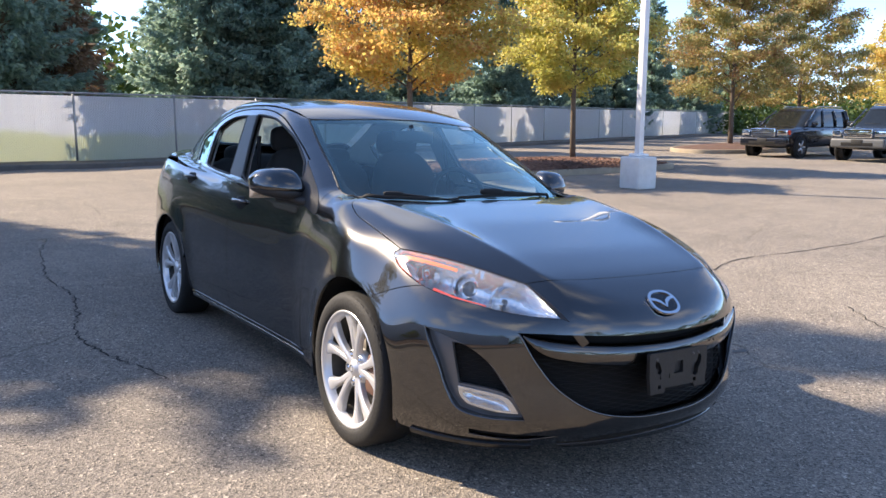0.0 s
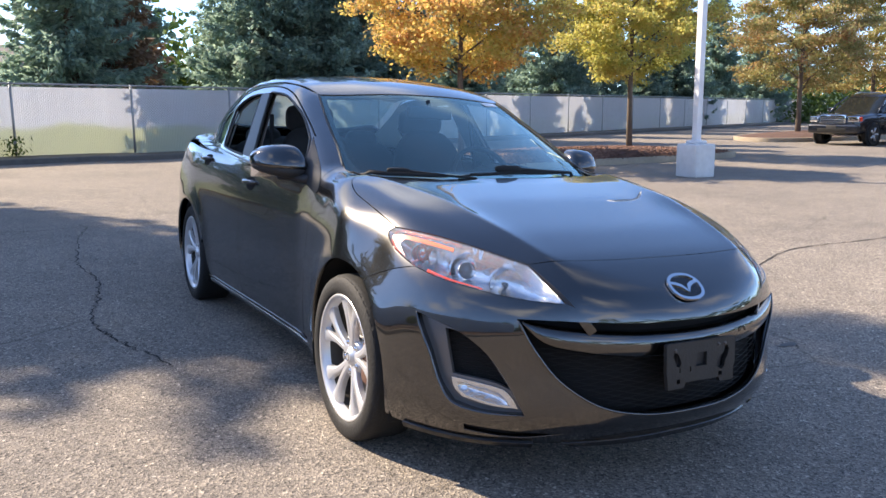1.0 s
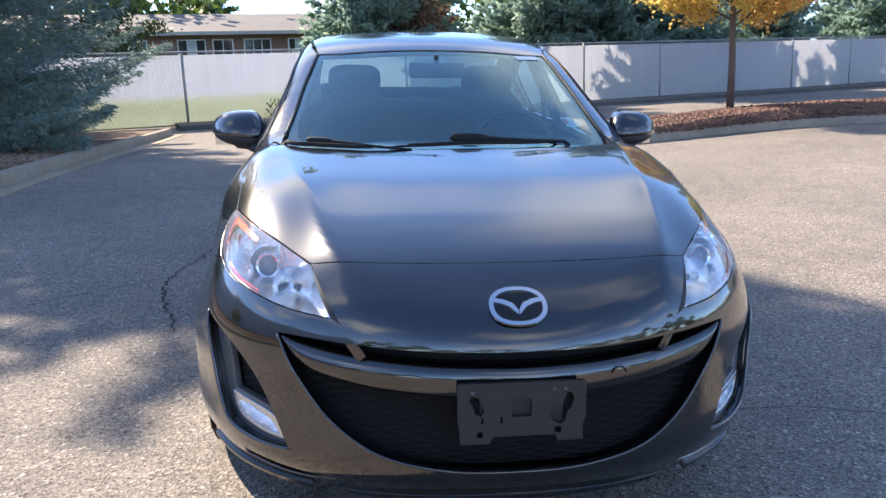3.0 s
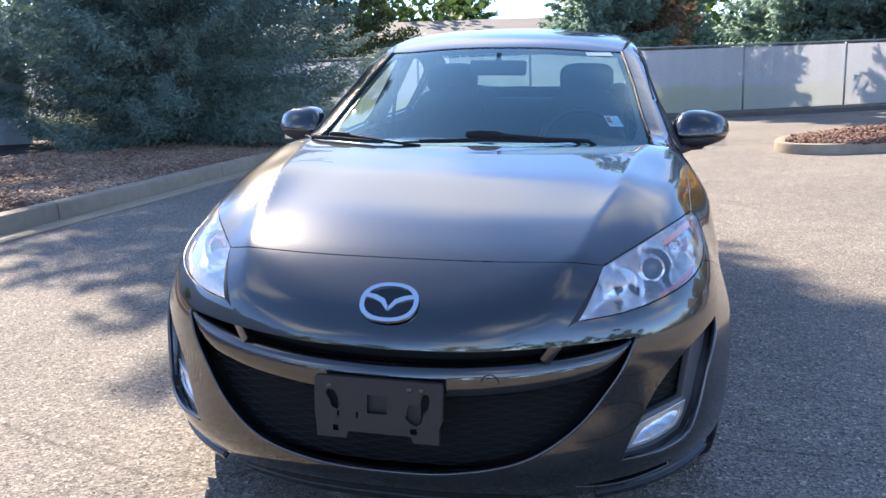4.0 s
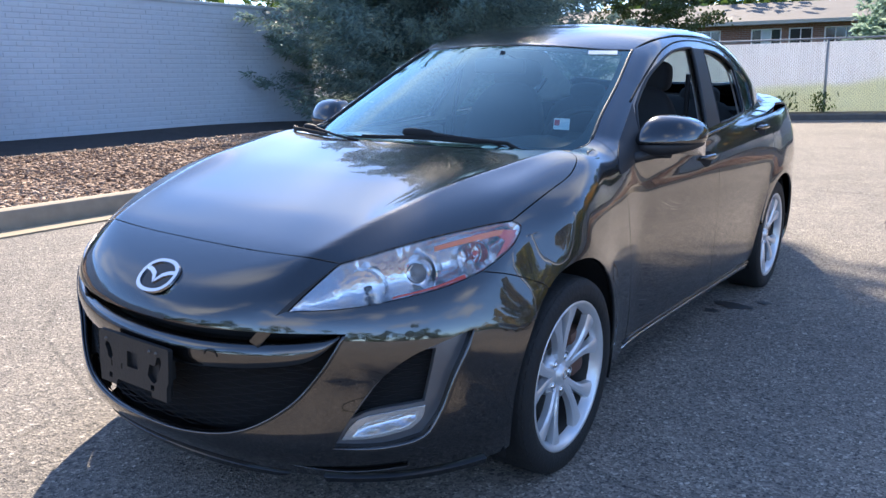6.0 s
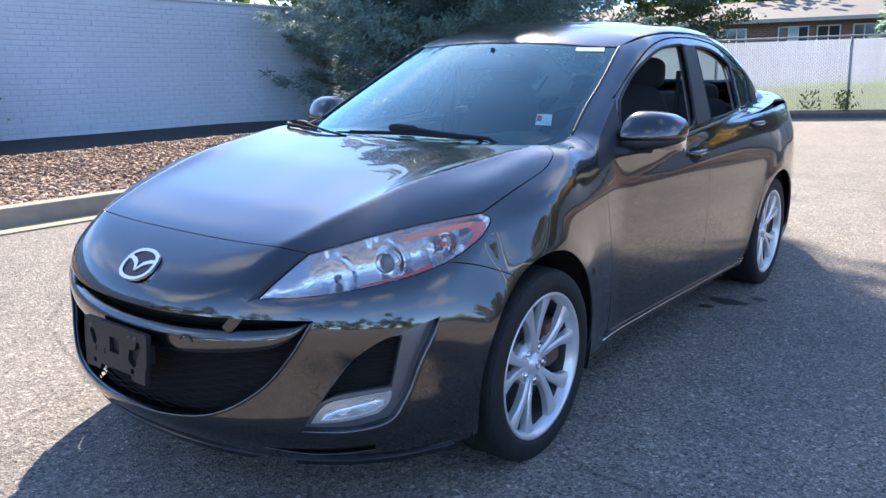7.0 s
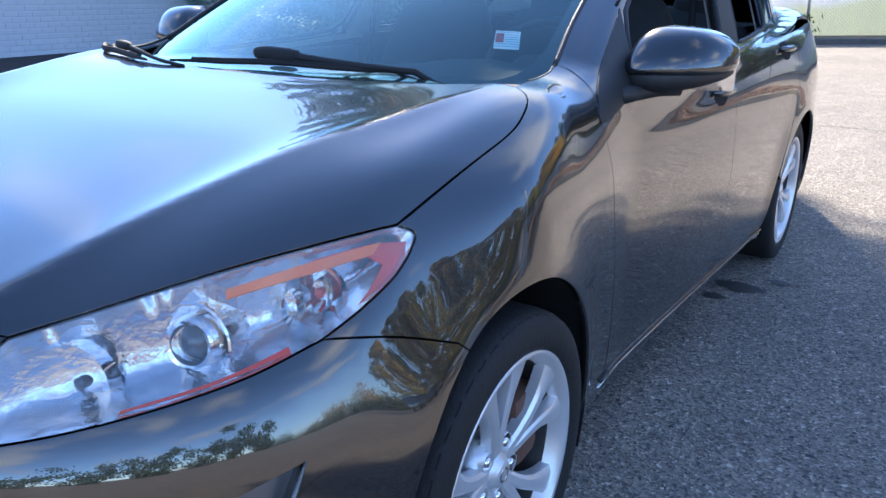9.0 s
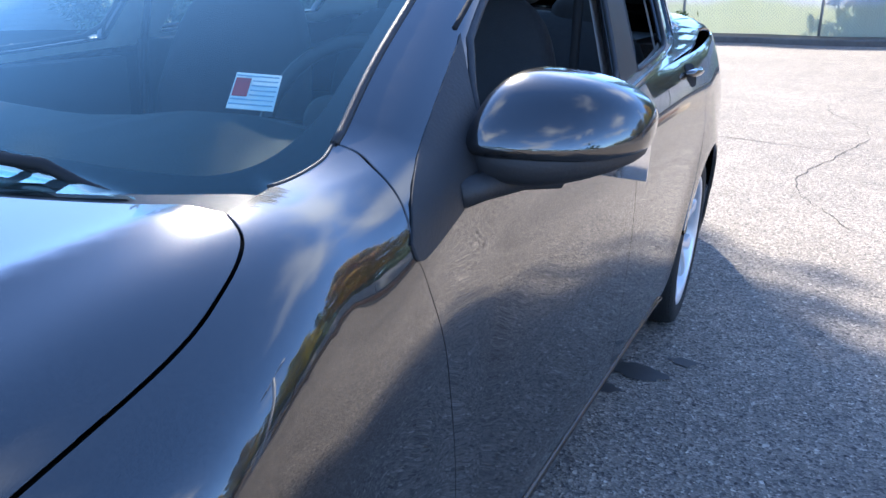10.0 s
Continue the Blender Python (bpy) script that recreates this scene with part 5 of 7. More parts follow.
# dark structure behind the panels: sheets and boxes added to block light through the body
panel("inner_shell", TOP, both([[(0, -2.09, 0.75), (0.25, -2.06, 0.75), (0.47, -2.0, 0.73)], [(0.46, -1.94, 0.75), (0.62, -1.72, 0.8), (0.73, -1.5, 0.84), (0.71, -1.2, 0.88), (0.68, -1.0, 0.93)], [(0.6, -0.96, 0.95), (0.3, -1.06, 0.96), (0, -1.08, 0.96)]]), GAP, car, step=0.06, lift=-0.022, rim=0)
panel("inner_shell", SIDE, outline([[(0.8, -0.9, 0.22), (0.8, 0.95, 0.22)], [(0.8, 0.95, 0.22), (0.8, 1.0, 0.5), (0.8, 1.25, 0.78), (0.8, 1.25, 0.98)], [(0.8, 1.25, 0.98), (0.8, 0.2, 0.93), (0.8, -0.86, 0.86)], [(0.8, -0.86, 0.86), (0.8, -0.9, 0.22)]]), GAP, car, step=0.06, lift=-0.02, rim=0, mirror=True)
panel("inner_shell", OBLIQUE, outline([[(0.69, -1.5, 0.84), (0.64, -1.0, 0.95)], [(0.64, -1.0, 0.95), (0.73, -0.85, 0.93), (0.79, -0.75, 0.8)], [(0.79, -0.75, 0.8), (0.82, -1.2, 0.73), (0.81, -1.5, 0.70)], [(0.81, -1.5, 0.70), (0.74, -1.6, 0.74), (0.69, -1.5, 0.84)]]), GAP, car, step=0.05, lift=-0.022, rim=0, mirror=True)
panel("inner_shell", FRONT, outline([[(0.74, -1.68, 0.72), (0.8, -1.56, 0.66)], [(0.8, -1.56, 0.66), (0.82, -1.56, 0.6)], [(0.82, -1.56, 0.6), (0.74, -1.72, 0.66)], [(0.74, -1.72, 0.66), (0.74, -1.68, 0.72)]]), GAP, car, step=0.05, lift=-0.018, rim=0, mirror=True)
v = []
for xx in np.linspace(-0.76, 0.76, 21):
    v += [(xx, -1.45 - 0.735 * math.sqrt(1 - (xx / 0.82) ** 2), 0.212), (xx, -0.9, 0.225)]
raw("undertray", v, [(2 * i, 2 * i + 2, 2 * i + 3, 2 * i + 1) for i in range(20)], GAP, car)
box("engine_bay", (1.15, 0.72, 0.42), (0, -1.42, 0.45), GAP, car)
box("floor_pan", (1.46, 1.72, 0.1), (0, 0.0, 0.27), GAP, car)
box("floor_pan", (1.1, 0.75, 0.1), (0, -1.3, 0.25), GAP, car)
# box added behind the grille only to close a leak of light
box("radiator", (1.07, 0.3, 0.24), (0, -1.9, 0.335), GAP, car)
box("trunk_box", (1.1, 1.0, 0.5), (0, 1.68, 0.55), GAP, car)


def mirrored(name, v, f, mat, parent, label="", sharp=40):
    v = np.array([tuple(q) for q in v])
    raw(name, v, f, mat, parent, label, sharp=sharp)
    return raw(name, v * FL, [tuple(q)[::-1] for q in f], mat, parent, label, sharp=sharp)


# wheel wells
for cy in (-AXLE, AXLE):
    v, f = [], []
    for k, xx in enumerate((0.58, 0.825)):
        for a in np.linspace(-20, 200, 20):
            v.append((xx, cy + 0.385 * math.cos(radians(a)), HUB_Z + 0.385 * math.sin(radians(a))))
    f = [(i, i + 1, 21 + i, 20 + i) for i in range(19)] + [tuple(range(20))]
    mirrored("wheel_well", v, f, GAP, car)


# ---- wheels ----
BARREL = plain("dark_rim_barrel", (0.05, 0.048, 0.045), 0.6, metal=0.3, vary=0.25)


def wheel(name, parent, x, y, side):
    w = new(name)
    w.parent = parent
    w.matrix_local = Matrix.Translation((x, y, HUB_Z)) @ (pose(0, 0, 0, 0, 0, 180) if side < 0 else Matrix.Identity(4)) @ pose(0, 0, 0, 13 * (y > 0) + 7 * side)
    R_ = TYRE_R
    prof = [(0.225, -0.1), (0.245, -0.104), (0.285, -0.105), (0.305, -0.097), (R_ - 0.003, -0.082), (R_, -0.06), (R_, -0.0), (R_, 0.06), (R_ - 0.003, 0.082), (0.305, 0.097), (0.285, 0.1045), (0.268, 0.106), (0.254, 0.104), (0.242, 0.097), (0.236, 0.085)]
    v, f = lathe(prof, 64)
    raw("tyre", v, f, RUBBER, w, "black tyre with worn sidewall", sharp=50)
    v, f = [], []
    for k in range(46):                       # tread blocks at both shoulders
        for sx in (-1, 1):
            a = 2 * math.pi * (k + 0.25 * sx) / 46
            m = Matrix.Rotation(a, 4, "X")
            for (ox, oy, r) in ((0.05, -0.014, R_ - 0.004), (0.05, 0.012, R_ - 0.004), (0.094, 0.014, 0.3035), (0.094, -0.012, 0.3035)):
                for up in (0.0, 0.004):
                    v.append(m @ Vector((sx * ox, oy, r + up)))
            b = len(v) - 8
            f += [(b + 1, b + 3, b + 5, b + 7), (b, b + 2, b + 3, b + 1), (b + 2, b + 4, b + 5, b + 3), (b + 4, b + 6, b + 7, b + 5), (b + 6, b, b + 1, b + 7)]
    tagged(raw("tread", v, f, RUBBER, w, smooth=False), kind="stuff")
    v, f = lathe([(0.241, 0.088), (0.243, 0.096), (0.238, 0.1), (0.231, 0.097), (0.222, 0.085), (0.216, 0.062)], 64)
    rim = raw("rim", v, f, ALLOY, w, "silver alloy rim with five pairs of spokes")
    v, f = lathe([(0.217, 0.064), (0.213, 0.05), (0.208, -0.02), (0.212, -0.09)], 48)
    raw("barrel", v, f, BARREL, rim, "dark inner barrel of the rim")
    v, f = lathe([(0.0, 0.02), (0.155, 0.02), (0.158, 0.012), (0.158, 0.0)], 40)
    raw("brake_disc", v, f, DISC, w)
    box("caliper", (0.06, 0.09, 0.16), (0.03, 0.13, 0.02), plain("caliper_iron", (0.12, 0.06, 0.04), 0.7) if "caliper_iron" not in bpy.data.materials else bpy.data.materials["caliper_iron"], w, 0.02)
    v, f = lathe([(0.0, -0.03), (0.2, -0.03), (0.205, -0.06)], 32)
    raw("backing", v, f, GAP, w)
    for k in range(5):
        for sg in (-1, 1):
            a0 = 2 * math.pi * k / 5 + math.pi / 2
            v, f = [], []
            rs = [0.03, 0.06, 0.092, 0.125, 0.157, 0.183, 0.204, 0.223]
            ang = [0.16, 0.14, 0.145, 0.165, 0.20, 0.235, 0.26, 0.275]
            hw = [0.012, 0.0145, 0.0145, 0.015, 0.017, 0.021, 0.0265, 0.034]
            xo = [0.062, 0.068, 0.073, 0.077, 0.080, 0.083, 0.085, 0.086]
            for r, an, h, xx in zip(rs, ang, hw, xo):
                a = a0 + sg * an
                er, et = Vector((0, math.cos(a), math.sin(a))), Vector((0, -math.sin(a), math.cos(a))) * sg
                c = er * r
                for o, dx in ((-h, -0.026), (-h * 0.93, -0.004), (-h * 0.55, 0.0), (h * 0.45, -0.001), (h * 0.93, -0.007), (h, -0.028)):
                    v.append(c + et * o + Vector((xx + dx, 0, 0)))
            for i in range(len(rs) - 1):
                for q in range(5):
                    quad = (i * 6 + q, i * 6 + q + 1, (i + 1) * 6 + q + 1, (i + 1) * 6 + q)
                    f.append(quad if sg > 0 else quad[::-1])
            raw("spoke", v, f, ALLOY, rim, sharp=28)
        a = 2 * math.pi * (k + 0.5) / 5 + math.pi / 2
        vv, ff = lathe([(0.0, 0.066), (0.008, 0.066), (0.0105, 0.06), (0.0105, 0.04)], 10)
        off = Vector((0, 0.057 * math.cos(a), 0.057 * math.sin(a)))
        raw("lug_nut", [Vector(q) + off for q in vv], ff, CHROME, rim)
        vv, ff = lathe([(0.0175, 0.063), (0.0195, 0.064), (0.0195, 0.02)], 14)
        raw("lug_seat", [Vector(q) + off for q in vv], ff, ALLOY, rim)
    v, f = lathe([(0.0, 0.076), (0.018, 0.076), (0.026, 0.073), (0.029, 0.066), (0.075, 0.05), (0.078, 0.02)], 36)
    raw("hub_cap", v, f, ALLOY, rim)
    v, f = lathe([(0.011, 0.0765), (0.0135, 0.0785), (0.016, 0.0765)], 24)
    raw("emblem", v, f, CHROME, rim)
    return w


for sx in (-1, 1):
    for cy in (-AXLE, AXLE):
        wheel("wheel", car, sx * 0.748, cy, sx)

# ---- headlamps ----
lamp_out = outline([LAMP_IN, LAMP_TOP, LAMP_OUT, LAMP_LOW])
HOUSING = plain("lamp_reflector", (0.72, 0.73, 0.75), 0.12, metal=0.95, vary=0.1, scale=45.0, bump=0.35)
covers = panel("headlamp", FRONT, lamp_out, LAMP_GLASS, car, step=0.02, lift=-0.002, rim=0, mirror=True, gap=0.0015, label="clear headlamp, its cover slightly hazed, amber along the edge")
for o in covers:
    o.visible_shadow = False
for lampob, sx in zip(covers, (1, -1)):
    SIDEV = np.array([sx, 1, 1])
    def lamp_part(name, v, f, mat, label=""):
        v = np.array([tuple(q) for q in v]) * SIDEV
        return raw(name, v, f if sx > 0 else [tuple(q)[::-1] for q in f], mat, lampob, label, sharp=40)
    o = panel("housing", FRONT, lamp_out * SIDEV if sx > 0 else (lamp_out * SIDEV)[::-1], HOUSING, lampob, step=0.014, lift=-0.006, rim=0.0, gap=0.0015, depth=(0.085, 0.03))[0]
    ax = Vector((0.30, -0.94, 0.12)).normalized()
    rot = ax.to_track_quat("X", "Z").to_matrix()
    def turned(profile, at, n=36):
        v, f = lathe(profile, n)
        return [rot @ Vector(q) + Vector(at) for q in v], f
    P0 = (0.617, -1.825, 0.715)
    lamp_part("projector_ring", *turned([(0.024, -0.015), (0.025, 0.004), (0.028, 0.01), (0.033, 0.012), (0.037, 0.006), (0.042, -0.02), (0.052, -0.06)], P0), CHROME)
    lamp_part("projector_lens", *turned([(0.0, 0.01), (0.008, 0.0088), (0.015, 0.0055), (0.021, 0.0), (0.025, -0.005)], P0), BALL_GLASS)
    lamp_part("projector_shroud", *turned([(0.05, -0.06), (0.055, -0.02), (0.058, 0.004), (0.055, 0.006), (0.05, -0.02)], P0), CHROME)
    lamp_part("main_beam_bowl", *turned([(0.012, -0.05), (0.03, -0.04), (0.045, -0.022), (0.054, 0.0), (0.058, 0.004), (0.058, -0.02)], (0.542, -1.952, 0.684)), CHROME)
    lamp_part("main_beam_bulb", *turned([(0.0, -0.008), (0.008, -0.012), (0.01, -0.03), (0.01, -0.06)], (0.542, -1.952, 0.684), 16), BALL_GLASS)
    lamp_part("indicator_bowl", *turned([(0.01, -0.035), (0.028, -0.025), (0.038, -0.006), (0.042, 0.0), (0.042, -0.02)], (0.70, -1.68, 0.752)), CHROME)
    lamp_part("indicator_bulb", *turned([(0.0, -0.012), (0.007, -0.014), (0.009, -0.025), (0.009, -0.04)], (0.70, -1.68, 0.752), 16), AMBER)
    for rk in range(7):
        q0 = Vector((0.565 + 0.024 * rk, -1.905 + 0.034 * rk, 0.682 + 0.012 * rk))
        if abs(rk - 2.4) > 1.6:
            vv, ff = lathe([(0.0, -0.03), (0.012, -0.026), (0.02, -0.012), (0.024, 0.0), (0.026, -0.02)], 10)
            lamp_part("reflector_cup", [rot @ Vector((q.x, q.y * 0.5, q.z)) + q0 + Vector((0.0, 0.02, 0.0)) for q in map(Vector, vv)], ff, CHROME)
    strip = outline([[(0.774, -1.524, 0.82), (0.772, -1.575, 0.775), (0.75, -1.635, 0.735), (0.722, -1.69, 0.702)], [(0.722, -1.69, 0.702), (0.747, -1.63, 0.746), (0.758, -1.585, 0.79)], [(0.758, -1.585, 0.79), (0.725, -1.62, 0.812), (0.69, -1.675, 0.803)], [(0.69, -1.675, 0.803), (0.735, -1.595, 0.822), (0.774, -1.524, 0.82)]])
    panel("side_marker", FRONT, strip * SIDEV if sx > 0 else (strip * SIDEV)[::-1], AMBER, lampob, step=0.014, lift=-0.016, rim=0.004, label="amber-red reflector strip")
    top = outline([[(0.745, -1.57, 0.82), (0.70, -1.655, 0.806), (0.63, -1.775, 0.778)], [(0.63, -1.775, 0.778), (0.633, -1.778, 0.762)], [(0.633, -1.778, 0.762), (0.70, -1.663, 0.784), (0.738, -1.589, 0.797)], [(0.738, -1.589, 0.797), (0.745, -1.57, 0.82)]])
    panel("top_marker", FRONT, top * SIDEV if sx > 0 else (top * SIDEV)[::-1], ORANGE, lampob, step=0.014, lift=-0.012, rim=0.004, label="amber strip along the lamp's upper edge")
    low = outline([[(0.70, -1.735, 0.688), (0.655, -1.825, 0.668), (0.60, -1.915, 0.656)], [(0.60, -1.915, 0.656), (0.60, -1.91, 0.662)], [(0.60, -1.91, 0.662), (0.655, -1.815, 0.676), (0.695, -1.735, 0.698)], [(0.695, -1.735, 0.698), (0.70, -1.735, 0.688)]])
    panel("lower_marker", FRONT, low * SIDEV if sx > 0 else (low * SIDEV)[::-1], AMBER, lampob, step=0.014, lift=-0.014, rim=0.003)
# black wedge at the lamp's inner tip
wedge = outline([[LAMP_IN[0] , (0.408, -2.13, 0.632)], [(0.408, -2.13, 0.632), (0.43, -2.05, 0.672), tuple(LAMP_IN[-1])], [tuple(LAMP_IN[-1]), (0.45, -2.035, 0.685), tuple(LAMP_IN[0])]])
panel("lamp_trim", FRONT, wedge, BLACK_PLASTIC, car, mirror=True, step=0.014, lift=0.0012, rim=0.003, gap=0.001)

# ---- grille ----
v, f = [], []
gx, gz = np.linspace(-0.66, 0.66, 45), np.linspace(0.225, 0.65, 9)
for xx in gx:
    base = np.array([(xx, -1.45 - 0.8 * math.sqrt(1 - (xx / 0.87) ** 2), zz) for zz in gz])
    v += list(on_body(base, FRONT, -0.07))
f = [(i * 9 + k, (i + 1) * 9 + k, (i + 1) * 9 + k + 1, i * 9 + k + 1) for i in range(44) for k in range(8)]
grille = raw("grille_backing", v, f, GAP, car)
grille.name = "grille"
GRILLE_BLACK = plain("grille_black", (0.006, 0.006, 0.0065), 0.6, Specular_IOR_Level=0.3)
tagged(grille, "black wavy mesh grille")
for i, z in enumerate(np.arange(0.303, 0.50, 0.0098)):
    halfx = float(np.interp(z, [0.293, 0.33, 0.405, 0.5, 0.6], [0.12, 0.31, 0.43, 0.51, 0.555]))
    xs = np.linspace(-halfx, halfx, int(halfx * 150))
    yy = -1.45 - 0.8 * np.sqrt(np.clip(1 - (xs / 0.855) ** 2, 0, 1))
    ph = (i % 2) * math.pi
    zz = z + 0.0031 * np.sin(xs * 2 * math.pi / 0.085 + ph) + 0.0012 * np.sin(xs * 31 + i)
    p = on_body(np.stack([xs, yy, zz], 1), FRONT, -0.03)
    v, f = tube(p, 0.0015, 4)
    raw("grille_bar", v, f, GRILLE_BLACK, grille)
# painted crossbar with a rounded shoulder, under an open black slot
bx = np.linspace(-0.553, 0.553, 61)
f_top = table([(0.0, 0.553), (0.2, 0.556), (0.35, 0.564), (0.46, 0.575), (0.56, 0.594)], 0.03)
f_low = table([(0.0, 0.474), (0.2, 0.477), (0.35, 0.489), (0.46, 0.507), (0.5, 0.52), (0.53, 0.546), (0.556, 0.585)], 0.02)
sect = [(1.0, -0.06), (1.0, -0.034), (0.95, -0.022), (0.82, -0.010), (0.62, -0.003), (0.35, 0.0), (0.1, -0.002), (0.02, -0.006), (0.0, -0.012), (0.0, -0.05)]
v, f = [], []
for xx in bx:
    zt, zb = float(f_top(abs(xx))), float(f_low(abs(xx)))
    base = np.array([(xx, -1.45 - 0.8 * math.sqrt(1 - (xx / 0.855) ** 2), zb + (zt - zb) * k) for k, _ in sect])
    q = on_body(base, FRONT)
    q = q + grad(q) * np.array([[l] for _, l in sect])
    v += list(q)
k = len(sect)
f = [(i * k + j + 1, (i + 1) * k + j + 1, (i + 1) * k + j, i * k + j) for i in range(len(bx) - 1) for j in range(k - 1)]
raw("crossbar", v, f, PAINT, car, sharp=50)
for sx in (1, -1):
    st = on_body([(sx * 0.395, -2.16, 0.602), (sx * 0.365, -2.17, 0.560)], FRONT, -0.012)
    d = Vector(st[1]) - Vector(st[0])
    bm = bmesh.new()
    m = d.to_track_quat("Z", "Y").to_matrix().to_4x4()
    bm_box(bm, (0.012, 0.03, d.length * 1.1), (Vector(st[0]) + Vector(st[1])) / 2, 0.003, 2, m)
    part("strut", bm, PAINT, car)
smile = spline([(-0.56, -2.05, 0.588), (-0.52, -2.09, 0.50), (-0.447, -2.14, 0.402), (-0.33, -2.2, 0.327), (-0.17, -2.24, 0.295), (0, -2.26, 0.29), (0.17, -2.24, 0.295), (0.33, -2.2, 0.327), (0.447, -2.14, 0.402), (0.52, -2.09, 0.50), (0.56, -2.05, 0.588)], 8)
v, f = tube(on_body(smile, FRONT, 0.0005), 0.0045, 8)
raw("grille_lip", v, f, PAINT, car)
lip = both([[(0, -2.24, 0.206), (0.25, -2.18, 0.202), (0.42, -2.12, 0.197)], [(0.42, -2.12, 0.197), (0.38, -2.12, 0.18)], [(0.38, -2.12, 0.18), (0.2, -2.17, 0.178), (0, -2.2, 0.18)]])
panel("chin_lip", FRONT, lip, GLOSS_BLACK, car, step=0.03, lift=0.006, rim=0.05)
edge_lip = outline([[(0.50, -2.08, 0.2), (0.66, -1.95, 0.197), (0.775, -1.73, 0.203)], [(0.775, -1.73, 0.203), (0.77, -1.73, 0.183)], [(0.77, -1.73, 0.183), (0.66, -1.94, 0.178), (0.5, -2.07, 0.18)], [(0.5, -2.07, 0.18), (0.50, -2.08, 0.2)]])
panel("edge_lip", FRONT, edge_lip, GLOSS_BLACK, car, step=0.03, lift=0.01, rim=0.03, mirror=True, label="scuffed black lip under the bumper corner")
mid = both([[(0, -2.25, 0.232), (0.2, -2.22, 0.228), (0.34, -2.17, 0.215)], [(0.34, -2.17, 0.215), (0.3, -2.17, 0.203)], [(0.3, -2.17, 0.203), (0.15, -2.2, 0.208), (0, -2.21, 0.21)]])
panel("chin_slot", FRONT, mid, GAP, car, step=0.03, lift=0.0015, rim=0.002)
panel("bumper_liner", FRONT, outline([[(0.36, -2.17, 0.205), (0.55, -2.06, 0.205), (0.7, -1.92, 0.205)], [(0.7, -1.92, 0.205), (0.7, -1.92, 0.285)], [(0.7, -1.92, 0.285), (0.55, -2.06, 0.285), (0.42, -2.14, 0.285)], [(0.42, -2.14, 0.285), (0.36, -2.17, 0.205)]]), GAP, car, mirror=True, step=0.03, lift=-0.03, rim=0)
panel("vent_backing", FRONT, vent, GAP, car, mirror=True, step=0.02, lift=-0.02, rim=0, gap=-0.01)
cap = [on_body([(0.245 + 0.02 * math.cos(a), -2.2, 0.512 + 0.02 * math.sin(a))], FRONT, 0.0)[0] for a in np.linspace(0.15, math.pi - 0.15, 14)]
v, f = tube(cap, 0.0013, 5)
raw("tow_cap", v, f, GAP, car)

# number plate bracket: a moulded board with cut-outs
def board(name, outer, holes, thick, mat, parent, m, bevel=0.002, label=""):
    pts, edges = [], []
    loops = [np.array(outer, float)] + [np.array(h, float) for h in holes]
    for lp in loops:
        k, n_ = len(pts), len(lp)
        pts += [Vector(p) for p in lp]
        edges += [(k + i, k + (i + 1) % n_) for i in range(n_)]
    v2, e2, f2, *_ = geometry.delaunay_2d_cdt(pts, edges, [], 0, 1e-7)
    v2 = np.array([tuple(v) for v in v2])
    cen = np.array([v2[list(f)].mean(0) for f in f2])
    keep = inside_poly(cen, loops[0])
    for h in loops[1:]:
        keep &= ~inside_poly(cen, h)
    fs = [tuple(f) for f, k in zip(f2, keep) if k]
    n_ = len(v2)
    cnt = {(f[i], f[(i + 1) % len(f)]) for f in fs for i in range(len(f))}
    vs = [m @ Vector((p[0], 0, p[1])) for p in v2] + [m @ Vector((p[0], thick, p[1])) for p in v2]
    allf = list(fs) + [tuple(i + n_ for i in f[::-1]) for f in fs] + [(b, a, a + n_, b + n_) for a, b in cnt if (b, a) not in cnt]
    return raw(name, vs, allf, mat, parent, label, sharp=30)


def rect(x0, z0, x1, z1, r=0.0, n=4):
    if not r:
        return [(x0, z0), (x1, z0), (x1, z1), (x0, z1)]
    out = []
    for cx, cz, a in ((x1 - r, z0 + r, -90), (x1 - r, z1 - r, 0), (x0 + r, z1 - r, 90), (x0 + r, z0 + r, 180)):
        out += [(cx + r * math.cos(radians(a + 90 * i / n)), cz + r * math.sin(radians(a + 90 * i / n))) for i in range(n + 1)]
    return out


pm = Matrix.Translation((0, -2.288, 0.455)) @ pose(0, 0, 0, -4, 0, 0)
outer = [(-0.153, 0.07), (-0.148, 0.075), (0.148, 0.075), (0.153, 0.07), (0.153, -0.015), (0.146, -0.03), (0.146, -0.07), (0.085, -0.07), (0.08, -0.055), (-0.07, -0.055), (-0.076, -0.072), (-0.146, -0.072), (-0.15, -0.03), (-0.153, -0.015)][::-1]
slots = [rect(-0.025, -0.008, 0.022, 0.036), rect(-0.098, -0.022, -0.093, -0.006), rect(-0.052, -0.022, -0.047, -0.006), rect(-0.108, -0.056, -0.094, -0.042), rect(0.078, -0.05, 0.094, -0.036), [(0.066, -0.012), (0.078, -0.024), (0.092, -0.03), (0.104, -0.022), (0.108, 0.0), (0.118, 0.012), (0.124, 0.034), (0.118, 0.048), (0.106, 0.046), (0.1, 0.026), (0.09, 0.018), (0.074, 0.02), (0.07, 0.006)], [(-0.112, 0.002), (-0.098, -0.004), (-0.09, 0.008), (-0.096, 0.026), (-0.106, 0.042), (-0.122, 0.044), (-0.126, 0.032), (-0.116, 0.018)]]
bracket = board("plate_bracket", outer, slots, 0.014, GREY_PLASTIC, car, pm, label="empty grey plastic number plate bracket with cut-outs")
